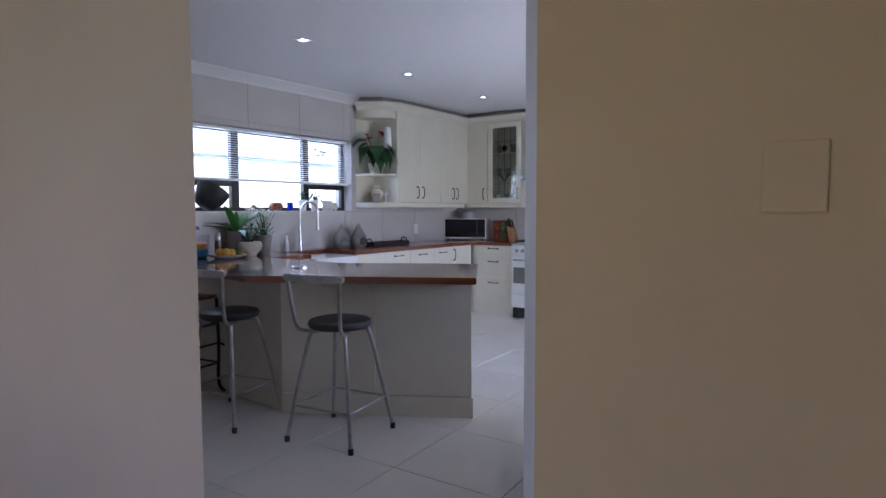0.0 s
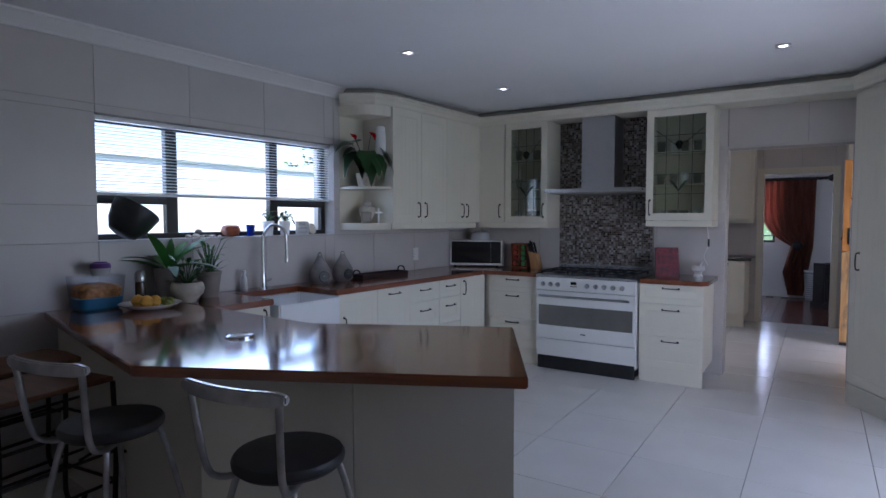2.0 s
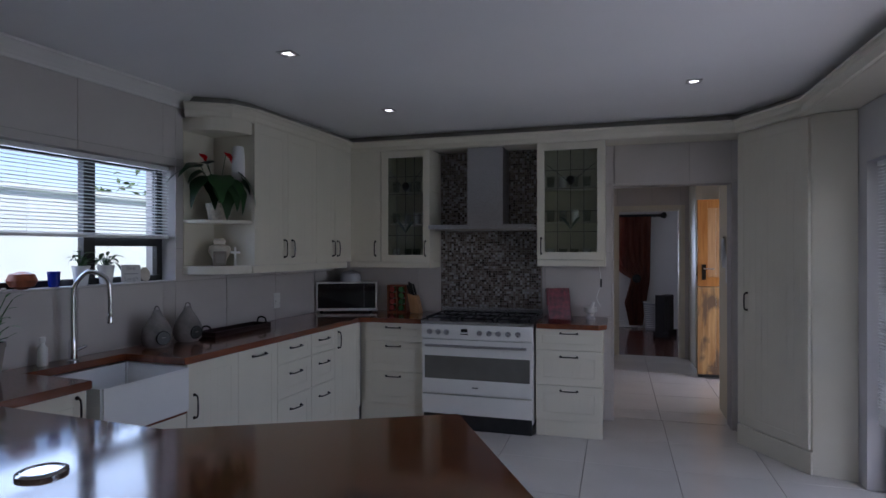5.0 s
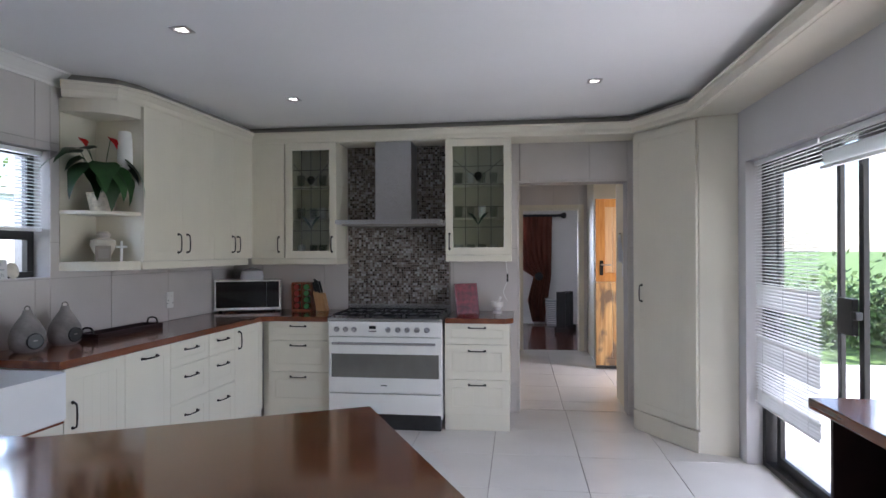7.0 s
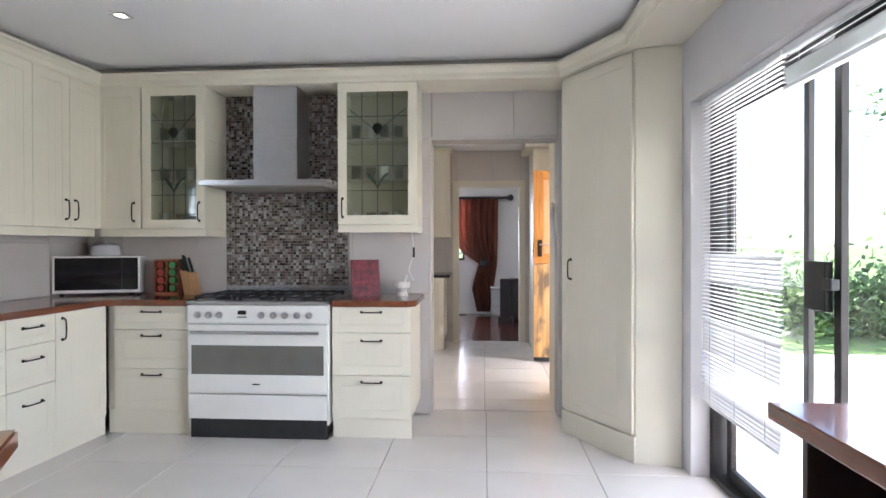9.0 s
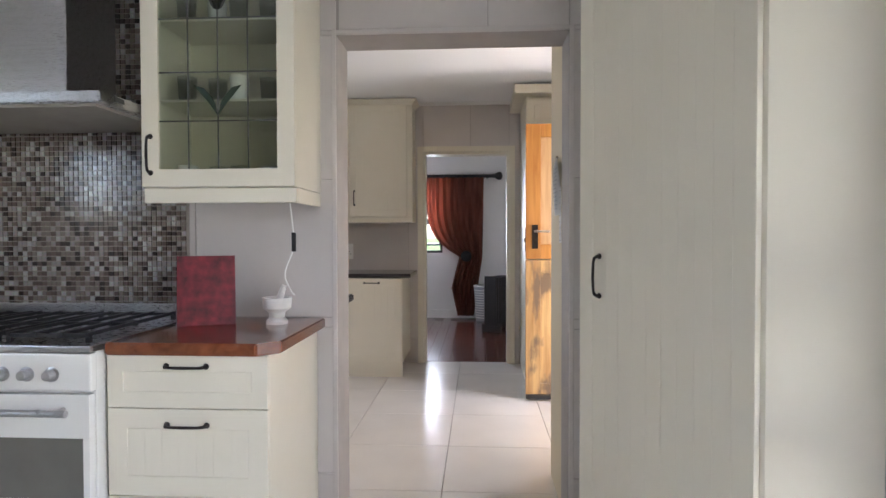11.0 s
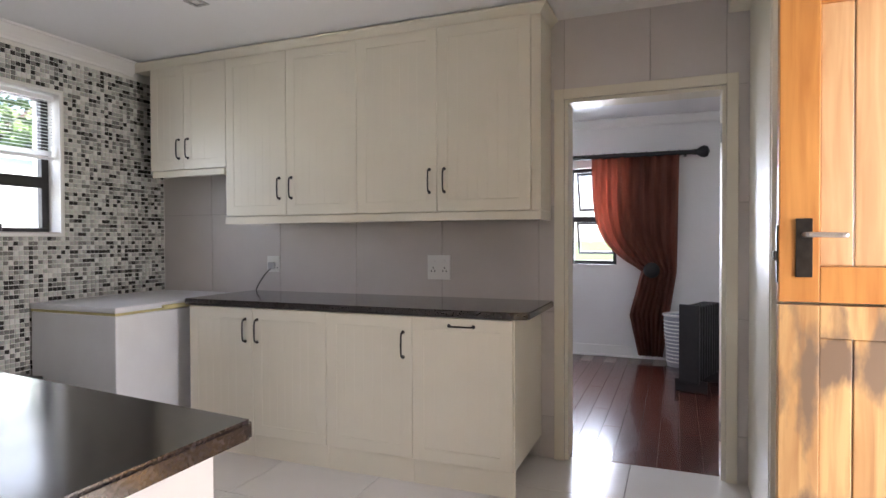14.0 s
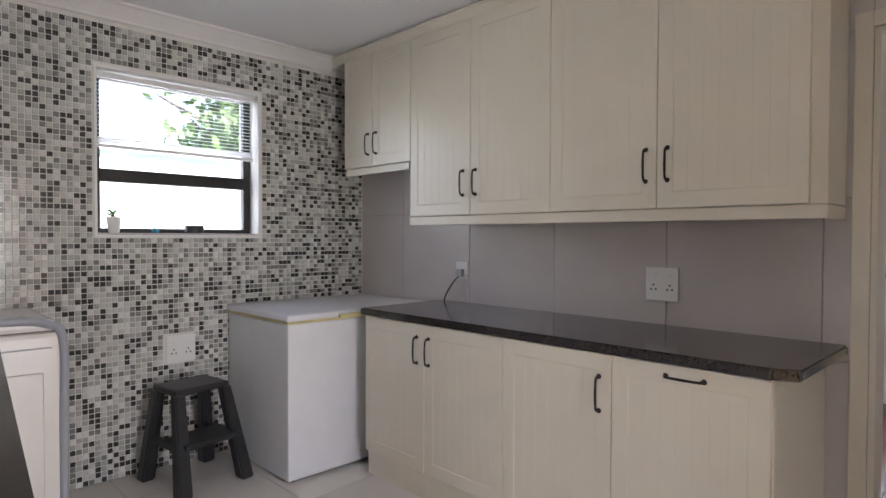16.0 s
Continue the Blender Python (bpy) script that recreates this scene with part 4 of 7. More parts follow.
for k, (a, b, c, d) in enumerate(((1.345, 1.36, 1.285, 2.18), (2.25, 2.265, 1.285, 2.18), (1.36, 2.25, 2.165, 2.18), (1.36, 2.25, 1.285, 1.30))):
    bm = bmesh.new()
    box(bm, a, b, -0.009, 0.004, c, d, 0.002)
    part("edge_trim", bm, WHITEPLASTIC, w2, "white tile edge trim")
blind(ULEFT @ Matrix.Translation((1.37, 0.045, 0)), 0.87, 2.155, 1.76, "white venetian blind half lowered over the laundry window", stack=6)

ROOM[0] = KITCHEN

# sliding door to the garden; x runs towards the hall, y outwards
SL = pose(XR + 0.13, 5.62, 0, 0, 0, -90)
sd = thing("sliding_door", SL, "bronze aluminium sliding door, partly open", "door", kind="")
bars(sd, [("frame", 0, 3.0, -0.03, 0.07, 0.0, 0.035), ("frame", 0, 3.0, -0.03, 0.07, 2.0, 2.035), ("frame", 0, 0.045, -0.03, 0.07, 0.035, 2.0), ("frame", 2.955, 3.0, -0.03, 0.07, 0.035, 2.0)])
leaf = thing("sliding_leaf", SL, "glazed sliding leaf in bronze aluminium", "door")
bars(leaf, [("stile", 0.10, 0.15, 0.02, 0.05, 0.04, 1.995), ("stile", 0.835, 0.87, 0.02, 0.045, 0.04, 1.995), ("rail", 0.15, 0.835, 0.02, 0.045, 0.04, 0.10), ("rail", 0.15, 0.835, 0.02, 0.045, 1.93, 1.995)])
pane(leaf, 0.15, 0.835, 0.10, 1.93, 0.035)
leaf2 = thing("sliding_leaf", SL, "glazed sliding leaf with a black lock", "door")
bars(leaf2, [("stile", 1.11, 1.15, -0.02, 0.008, 0.04, 1.995), ("stile", 2.88, 2.95, -0.02, 0.018, 0.04, 1.995), ("rail", 1.15, 2.88, -0.02, 0.018, 0.04, 0.12), ("rail", 1.15, 2.88, -0.02, 0.018, 1.93, 1.995)])
pane(leaf2, 1.15, 2.88, 0.12, 1.93, 0.0)
bm = bmesh.new()
box(bm, 0.97, 1.11, -0.05, -0.021, 1.02, 1.20, 0.006)
lk = part("lock", bm, BLACK, leaf2, "black lock box")
bm = bmesh.new()
box(bm, 1.10, 1.15, -0.055, -0.022, 1.10, 1.14, 0.006)
part("latch", bm, BLACK, lk)
blind(pose(XR + 0.06, 5.60, 0, 0, 0, -90), 0.84, 2.03, 0.42, "long white venetian blind hanging by the sliding door", tilt=8, shut=((1.07, 1.21), (0.70, 0.87), (0.42, 0.52)))
blind(pose(XR + 0.06, 4.74, 0, 0, 0, -90), 2.1, 2.03, 1.86, "white venetian blind drawn up above the sliding door", tilt=30, stack=14)


def casing(name, x0, x1, z1, y, label, mat, w=0.07, t=0.015):
    c = thing(name, pose(x0, y, 0), label, "door frame", kind="structure")
    for nm, a, b, lo, hi in (("jamb", -w, 0, 0, z1 + w), ("jamb", x1 - x0, x1 - x0 + w, 0, z1 + w), ("head", 0, x1 - x0, z1, z1 + w)):
        bm = bmesh.new()
        box(bm, a, b, -t, 0, lo, hi, 0.003)
        part(nm, bm, mat, c)
    return c


ROOM[0] = BACK
casing("door_frame", -1.385, -0.56, 2.04, YU1 - 0.0062, "cream wooden casing round the bedroom doorway", CREAM, 0.055)
dl = thing("door_lining", pose(-1.385, YU1, 0), "cream door lining with two steel hinges", "door frame", kind="structure")
for nm, a, b, lo, hi in (("jamb", 0.0, 0.02, 0, 2.04), ("jamb", 0.805, 0.825, 0, 2.04), ("head", 0.02, 0.805, 2.02, 2.04)):
    bm = bmesh.new()
    box(bm, a, b, 0.0, 0.16, lo, hi, 0.002)
    part(nm, bm, CREAM, dl)
for z in (0.25, 1.80):
    bm = bmesh.new()
    box(bm, 0.801, 0.8045, 0.02, 0.055, z - 0.05, z + 0.05, 0.001)
    tube(bm, [(0.803, 0.016, z - 0.05), (0.803, 0.016, z + 0.05)], 0.006, 8)
    part("hinge", bm, STEEL, dl, "brushed steel hinge")
ROOM[0] = KITCHEN
casing("door_trim", -1.51, -0.58, 2.04, YK - 0.0062, "slim white tile trim round the kitchen doorway", WALLTILE, 0.02, 0.006)

# stable back door, standing open
ROOM[0] = BACK
OAK = wood("varnished_pine", (0.42, 0.16, 0.035), (0.60, 0.27, 0.07), 0.4, "z", coat=0.2)
OAKWORN = wood("weathered_pine", (0.40, 0.20, 0.07), (0.66, 0.42, 0.18), 0.6, "z", wear=(0.20, 0.13, 0.08))
OAKPALE = wood("faded_pine", (0.50, 0.27, 0.12), (0.66, 0.42, 0.22), 0.45, "z", coat=0.1)
door = thing("stable_door", pose(-0.50, 8.74, 0.015), "weathered varnished pine stable door standing open", "door")
for tag, z0, z1, top, mid in (("lower_leaf", 0.0, 1.035, OAKWORN, OAKWORN), ("upper_leaf", 1.043, 2.05, OAK, OAKPALE)):
    bm = bmesh.new()
    box(bm, 0, 0.11, 0, 0.042, z0, z1, 0.004)
    lf = part(tag, bm, OAK if tag == "upper_leaf" else OAKWORN, door)
    bm = bmesh.new()
    box(bm, 0.74, 0.85, 0, 0.042, z0, z1, 0.004)
    part("stile", bm, top, lf)
    for a, b in ((z0, z0 + 0.11), (z1 - 0.10, z1)):
        bm = bmesh.new()
        box(bm, 0.11, 0.74, 0.001, 0.041, a, b, 0.004)
        part("rail", bm, top, lf)
    for k in range(7):
        bm = bmesh.new()
        box(bm, 0.111 + k * 0.0898, 0.111 + (k + 1) * 0.0898 - 0.004, 0.010, 0.030, z0 + 0.111, z1 - 0.101, 0.004)
        part("board", bm, mid, lf)
bm = bmesh.new()
box(bm, 0.045, 0.09, -0.006, 0.0, 1.12, 1.30, 0.002)
hp = part("handle_plate", bm, IRON, door, "worn brass handle plate")
bm = bmesh.new()
tube(bm, curve_pts([(0.067, -0.006, 1.25), (0.067, -0.05, 1.25), (0.09, -0.055, 1.25), (0.17, -0.055, 1.248)]), 0.008, 8)
part("lever", bm, STEEL, hp, "brushed lever handle")
bm = bmesh.new()
box(bm, -0.004, 0.0, 0.008, 0.034, 1.10, 1.28, 0.001)
box(bm, -0.012, -0.004, 0.012, 0.030, 1.17, 1.20, 0.001)
part("latch", bm, IRON, door)
bm = bmesh.new()
box(bm, 0.0, 0.85, -0.03, 0.0, 0.0, 0.03, 0.004)
part("weather_bar", bm, BLACK, door, "dark weather bar")

# tall cupboard in the laundry behind the door
tc = thing("tall_cupboard", pose(-0.455, 9.29, 0), "tall cream laundry cupboard with a moulded top", "cupboard")
bm = bmesh.new()
box(bm, 0, 0.795, 0, 0.70, 0.0, 2.40)
part("body", bm, CREAM, tc)
bm = bmesh.new()
run(bm, [(0.0, 0.70), (0.0, 0.0), (0.79, 0.0)][::-1], [(-0.1, 2.401), (0.003, 2.401), (0.012, 2.415), (0.04, 2.45), (0.05, 2.46), (0.05, 2.475), (-0.1, 2.475)])
part("crown", bm, CREAM, tc)
for a, b in ((0.004, 0.396), (0.400, 0.792)):
    b2 = door_mesh(b - a, 2.24, True)
    bmesh.ops.translate(b2, verts=b2.verts, vec=(a, -0.001, 0.14))
    part("door", b2, CREAM, tc)

ROOM[0] = KITCHEN

# ---- cornices and skirtings ----
COVE = [(0.0, -0.085), (0.014, -0.085), (0.018, -0.07), (0.034, -0.052), (0.058, -0.03), (0.074, -0.016), (0.085, -0.012), (0.085, 0.0), (0.0, 0.0)]
bm = bmesh.new()
run(bm, [l2w(0.0065, 1.97), l2w(0.0065, -1.62)][::-1], [(o, H + z) for o, z in COVE])
solid("cornice", bm, CORNICE, "white moulded plaster cornice", "cornice")
ROOM[0] = BACK
bm = bmesh.new()
run(bm, [(XUL + 0.008, YU0), (XUL + 0.008, 9.72)], [(o, HU + z) for o, z in COVE])
run(bm, [(-1.42, YU1 - 0.007), (-0.46, YU1 - 0.007)], [(o, HU + z * 0.15) for o, z in COVE])
solid("cornice_laundry", bm, CORNICE, "white moulded plaster cornice above mosaic", "cornice")
bm = bmesh.new()
box(bm, -3.6, 1.0, 13.13, 13.149, 0.0, 0.12, 0.004)
box(bm, -3.6, 1.0, 13.11, 13.13, 0.0, 0.02, 0.004)
solid("skirting", bm, CORNICE, "white bedroom skirting board", "skirting")
bm = bmesh.new()
run(bm, [(-3.6, YB1), (1.0, YB1)], [(o, 2.52 + z) for o, z in COVE])
solid("cornice_bedroom", bm, CORNICE, "white bedroom cornice", "cornice")

ROOM[0] = KITCHEN

# ---- downlights ----
BULB = emitter("lamp_glow", (1.0, 0.96, 0.9), 3.0)
DIMBULB = material("unlit_lamp_glass", (0.7, 0.7, 0.68), 0.1)


def downlight(x, y, z, lit=True):
    t = thing("downlight", pose(x, y, z), "square steel ceiling downlight, lit" if lit else "square steel ceiling downlight", "ceiling light", "ceiling downlights")
    bm = bmesh.new()
    k = 0.045
    for a, b, c, d in ((-k, k, -k, -0.026), (-k, k, 0.026, k), (-k, -0.026, -0.026, 0.026), (0.026, k, -0.026, 0.026)):
        box(bm, a, b, c, d, -0.006, 0.0, 0.001)
    part("bezel", bm, STEEL, t)
    bm = bmesh.new()
    lathe(bm, [(0.0, -0.0035), (0.018, -0.0035), (0.026, -0.001)], 20, caps=False)
    part("bulb", bm, BULB if lit else DIMBULB, t, "bright lamp", True)
    if lit:
        lp = new("downlight_beam", bpy.data.lights.new("downlight_beam", "SPOT"))
        lp.data.energy, lp.data.spot_size, lp.data.spot_blend, lp.data.shadow_soft_size, lp.data.color = 0.24, radians(70), 0.8, 0.03, (1.0, 0.9, 0.76)
        lp.matrix_world = look((x, y, z - 0.02), (x, y + 0.001, 0))


for x, y in ((-3.15, 2.85), (-3.15, 4.13), (-3.11, 5.46), (-1.03, 5.30), (-1.03, 3.6)):
    downlight(x, y, H)
ROOM[0] = BACK
for x, y in ((-3.13, 9.05), (-2.01, 9.0)):
    downlight(x, y, HU, False)
ROOM[0] = BEDROOM
downlight(-0.95, 11.9, 2.52, False)
ROOM[0] = KITCHEN

# ---- stove, hood, splashback ----
st = thing("range_cooker", pose(-3.06, 6.06, 0), "white enamel range cooker with wide oven", "stove")
bm = bmesh.new()
box(bm, 0.004, 0.936, 0.03, 0.60, 0.09, 0.875, 0.004)
part("body", bm, ENAMEL, st)
bm = bmesh.new()
box(bm, 0.03, 0.91, 0.05, 0.60, 0.0, 0.09)
box(bm, 0.015, 0.925, 0.02, 0.05, 0.0, 0.125, 0.004)
part("plinth", bm, BLACK, st, "black plinth")
bm = bmesh.new()
box(bm, 0.002, 0.938, 0.0, 0.032, 0.755, 0.872, 0.006)
cp = part("control_panel", bm, ENAMEL, st)
for k, x in enumerate((0.075, 0.148, 0.22, 0.50, 0.58, 0.655, 0.735, 0.815)):
    bm = bmesh.new()
    m = Matrix.Translation((x, 0.0, 0.808)) @ pose(0, 0, 0, 90, 0, 0)
    lathe(bm, [(0.023, 0.0), (0.023, 0.004), (0.017, 0.006), (0.0155, 0.026), (0.013, 0.029), (0.0, 0.029)], 20, m, caps=False)
    part("knob", bm, STEEL, cp, "round steel knob", True)
bm = bmesh.new()
box(bm, 0.345, 0.40, -0.003, 0.0, 0.812, 0.838, 0.001)
box(bm, 0.34, 0.405, -0.002, 0.0, 0.792, 0.798, 0.001)
part("clock_display", bm, BLACKGLASS, cp, "small black display")
bm = bmesh.new()
for a, b, c, d in ((0.008, 0.932, 0.61, 0.745), (0.008, 0.932, 0.30, 0.42), (0.008, 0.03, 0.42, 0.61), (0.91, 0.932, 0.42, 0.61)):
    box(bm, a, b, 0.0, 0.028, c, d, 0.002)
od = part("oven_door", bm, ENAMEL, st)
bm = bmesh.new()
box(bm, 0.03, 0.91, 0.002, 0.01, 0.42, 0.61)
part("oven_window", bm, OVENGLASS, od, "tinted mirror-like oven glass")
bm = bmesh.new()
tube(bm, [(0.05, -0.045, 0.70), (0.89, -0.045, 0.70)], 0.011, 12)
for x in (0.09, 0.85):
    tube(bm, [(x, 0.0, 0.70), (x, -0.045, 0.70)], 0.008, 8)
part("oven_handle", bm, STEEL, od, "long steel bar handle", True)
bm = bmesh.new()
box(bm, 0.44, 0.49, -0.0015, 0.0, 0.355, 0.362)
part("badge", bm, BLACKGLASS, od)
bm = bmesh.new()
box(bm, 0.008, 0.932, 0.0, 0.028, 0.13, 0.288, 0.003)
part("storage_drawer", bm, ENAMEL, st)
bm = bmesh.new()
box(bm, 0.0, 0.94, -0.005, 0.61, 0.876, 0.897, 0.003)
hob = part("hob_plate", bm, STEEL, st, "steel hob plate")
bm = bmesh.new()
box(bm, 0.0, 0.94, 0.612, 0.632, 0.876, 0.955, 0.003)
part("upstand", bm, STEEL, st, "steel upstand")
for gx in (0.17, 0.47, 0.77):
    bm = bmesh.new()
    for k in range(4):
        x = gx - 0.13 + k * 0.0867
        box(bm, x - 0.006, x + 0.006, 0.04, 0.57, 0.918, 0.93, 0.002)
    for y in (0.05, 0.30, 0.56):
        box(bm, gx - 0.138, gx + 0.138, y - 0.006, y + 0.006, 0.914, 0.926, 0.002)
    for x in (gx - 0.13, gx + 0.13):
        for y in (0.05, 0.56):
            box(bm, x - 0.007, x + 0.007, y - 0.007, y + 0.007, 0.898, 0.915)
    part("pan_support", bm, BLACK, hob, "black cast iron pan support")
    for y in (0.17, 0.43):
        bm = bmesh.new()
        lathe(bm, [(0.05, 0.898), (0.05, 0.908), (0.035, 0.912), (0.0, 0.912)], 20, Matrix.Translation((gx, y, 0)), caps=False)
        part("burner", bm, BLACK, hob, "", True)

hd = thing("cooker_hood", pose(-3.03, 6.16, 0), "brushed steel chimney cooker hood", "cooker hood")
bm = bmesh.new()
prism(bm, [(0.0, 0.0), (0.88, 0.0), (0.90, 0.30), (0.90, 0.53), (-0.0, 0.53)], 1.665, 1.70, 0.004)
part("canopy", bm, STEEL, hd)
bm = bmesh.new()
box(bm, 0.05, 0.85, 0.03, 0.50, 1.655, 1.665)
part("filter", bm, SHADOWGAP, hd, "dark filter panel")
bm = bmesh.new()
box(bm, 0.285, 0.60, 0.24, 0.53, 1.70, 2.385, 0.003)
part("chimney", bm, STEEL, hd)
bm = bmesh.new()
box(bm, 0.90, 0.903, 0.05, 0.10, 1.673, 1.69)
part("switch_panel", bm, BLACK, hd)


def mosaic(parent, m, u0, u1, z0, z1, pitch, tile, near, holes=(), mat=None, t=0.005):
    """Mosaic over a wall frame m: the stretch near = (u0, u1, z0, z1) as pieces, the rest joined."""
    me = piece_mesh(tile, tile, t, mat, 0.0008)
    verts, faces = [], []
    a = tile / 2
    up = upright(m)
    i = 0
    u = u0 + pitch / 2
    while u < u1 - a:
        z = z0 + pitch / 2
        while z < z1 - a:
            if not any(h[0] - a < u < h[1] + a and h[2] - a < z < h[3] + a for h in holes):
                if near[0] < u < near[1] and near[2] < z < near[3]:
                    put("tile", me, parent, up @ Matrix.Translation((u, z, 0)))
                else:
                    k = len(verts)
                    for zz, e in ((0, a), (t, a - 0.0008)):
                        for x, y in ((-e, -e), (e, -e), (e, e), (-e, e)):
                            verts.append(up @ Vector((u + x, z + y, zz)))
                    faces.extend([(k, k + 1, k + 5, k + 4), (k + 1, k + 2, k + 6, k + 5), (k + 2, k + 3, k + 7, k + 6), (k + 3, k, k + 4, k + 7), (k + 4, k + 5, k + 6, k + 7)])
            z += pitch
        u += pitch
    me2 = bpy.data.meshes.new("mosaic_field")
    me2.from_pydata([tuple(v) for v in verts], [], faces)
    me2.materials.append(mat)
    ob = new("mosaic_field", me2)
    ob.parent = parent
    tagged(ob, "small glass mosaic tiles in mixed tones", "", "", "stuff")


sb = solid("splashback", (lambda b: (box(b, -3.075, -2.125, 6.694, 6.699, 0.9, 2.40), b)[1])(bmesh.new()), GROUT, "brown and grey glass mosaic splashback behind stove", "splashback")

# ---- seating ----
def bar_stool(m):
    t = thing("bar_stool", m, "chrome tube bar stool with round black vinyl seat", "bar stool", "bar stools at the peninsula")
    zs = 0.63
    bm = bmesh.new()
    lathe(bm, [(0.0, zs), (0.165, zs), (0.178, zs + 0.012), (0.18, zs + 0.028), (0.172, zs + 0.042), (0.14, zs + 0.05), (0.0, zs + 0.053)], 32, caps=False)
    part("seat", bm, VINYL, t, "round black padded seat", True)
    tops = [(-0.10, -0.10), (0.10, -0.10), (0.10, 0.10), (-0.10, 0.10)]
    feet = [(-0.215, -0.215), (0.215, -0.215), (0.215, 0.215), (-0.215, 0.215)]
    for (a, b), (c, d) in zip(tops, feet):
        bm = bmesh.new()
        tube(bm, curve_pts([(a * 0.5, b * 0.5, zs - 0.012), (a * 0.95, b * 0.95, zs - 0.02), (a * 1.25, b * 1.25, zs - 0.07), (c, d, 0.02)], 5), 0.0115, 10)
        lg = part("leg", bm, TUBE, t, "", True)
        bm = bmesh.new()
        lathe(bm, [(0.015, 0.0), (0.015, 0.03), (0.012, 0.034)], 12, Matrix.Translation((c, d, 0)))
        part("rubber_foot", bm, BLACK, lg, "black rubber foot", True)

    def at(k, z):
        f = (zs - 0.07 - z) / (zs - 0.09)
        a, c = Vector(tops[k]) * 1.25, Vector(feet[k])
        return (*(a + (c - a) * f), z)

    for k in range(4):
        bm = bmesh.new()
        tube(bm, [at(k, 0.2), at((k + 1) % 4, 0.2)], 0.007, 8)
        part("foot_rail", bm, TUBE, t, "", True)
    for s in (-1, 1):
        bm = bmesh.new()
        tube(bm, curve_pts([(s * 0.10, -0.06, zs - 0.014), (s * 0.135, -0.16, zs - 0.005), (s * 0.15, -0.205, zs + 0.06), (s * 0.17, -0.235, zs + 0.29)], 5), 0.011, 10)
        part("back_post", bm, TUBE, t, "", True)
    bm = bmesh.new()
    rows = []
    for k in range(13):
        x = -0.2 + 0.4 * k / 12
        y = -0.27 + 0.9 * x * x
        hh = 0.022 if 0 < k < 12 else 0.012
        rows.append([bm.verts.new((x, y + dy, zs + 0.30 + dz)) for dy, dz in ((-0.011, -hh), (0.011, -hh), (0.011, hh), (-0.011, hh))])
    for a, b in zip(rows, rows[1:]):
        for j in range(4):
            bm.faces.new((a[j], b[j], b[(j + 1) % 4], a[(j + 1) % 4]))
    bm.faces.new(rows[0])
    bm.faces.new(rows[-1][::-1])
    bmesh.ops.bevel(bm, geom=bm.edges[:], offset=0.005, segments=2, affect="EDGES")
    part("backrest", bm, TUBE, t, "curved low steel backrest", True)
    return t


stool = bar_stool(pose(-2.23, 2.205, 0, 0, 0, 7))
copy_thing(stool, pose(-3.02, 2.06, 0, 0, 0, 10))

SEATWOOD = wood("worn_seat_wood", (0.12, 0.055, 0.025), (0.24, 0.11, 0.05), 0.5, "x")


def iron_chair(m):
    t = thing("bar_chair", m, "wrought iron bar chair with a wooden seat", "bar chair", "wrought iron bar chairs")
    w, d, zs = 0.19, 0.24, 0.68
    bm = bmesh.new()
    box(bm, -w, w, -d + 0.02, d, zs, zs + 0.025, 0.008)
    part("seat", bm, SEATWOOD, t, "worn brown wooden seat")
    for s in (-1, 1):
        bm = bmesh.new()
        tube(bm, curve_pts([(s * (w + 0.01), -d - 0.05, 0), (s * w, -d, 0.35), (s * w, -d, zs), (s * w, -d - 0.02, 0.9), (s * (w + 0.005), -d - 0.06, 1.12)], 4), 0.0115, 8)
        bp = part("back_post", bm, IRON, t, "", True)
        bm = bmesh.new()
        lathe(bm, [(0.008, -0.012), (0.017, 0.0), (0.019, 0.013), (0.012, 0.026), (0.006, 0.034)], 12, Matrix.Translation((s * (w + 0.005), -d - 0.06, 1.12)))
        part("knob", bm, IRON, bp, "", True)
        bm = bmesh.new()
        tube(bm, curve_pts([(s * (w - 0.01), d, zs), (s * w, d, 0.35), (s * w, d - 0.01, 0.10), (s * w, d + 0.03, 0.012), (s * w, d + 0.075, 0.015), (s * w, d + 0.085, 0.04)], 4), 0.0115, 8)
        part("leg", bm, IRON, t, "", True)
    for z, y in ((1.06, -d - 0.048), (0.96, -d - 0.033), (0.72, -d)):
        bm = bmesh.new()
        tube(bm, [(-w, y, z), (w, y, z)], 0.008, 8)
        part("back_rail", bm, IRON, t, "", True)
    for x in (-0.06, 0.0, 0.06):
        bm = bmesh.new()
        tube(bm, [(x, -d, 0.72), (x, -d - 0.033, 0.96)], 0.006, 6)
        part("spindle", bm, IRON, t, "", True)
    for z in (0.22, 0.36, 0.5):
        for a, b in (((-w, -d, z), (w, -d, z)), ((-w, d, z), (w, d, z)), ((-w, -d, z), (-w, d, z)), ((w, -d, z), (w, d, z))):
            if z == 0.36 and a[1] == b[1]:
                continue
            bm = bmesh.new()
            tube(bm, [a, b], 0.0075, 6)
            part("stretcher", bm, IRON, t, "", True)
    for s in (-1, 1):
        bm = bmesh.new()
        tube(bm, curve_pts([(s * w, d, 0.36), (s * w, d + 0.09, 0.31), (s * w, d + 0.13, 0.24), (s * w, d + 0.06, 0.215)], 5), 0.008, 6)
        part("foot_scroll", bm, IRON, t, "", True)
    return t


ch = iron_chair(pose(-3.66, 2.06, 0, 0, 0, 6))
copy_thing(ch, pose(-4.17, 2.22, 0, 0, 0, 9))

# ---- sideboard by the sliding door ----
DARKBOARD = material("dark_brown_board", (0.030, 0.014, 0.014), 0.45, vary=0.2, scale=8)
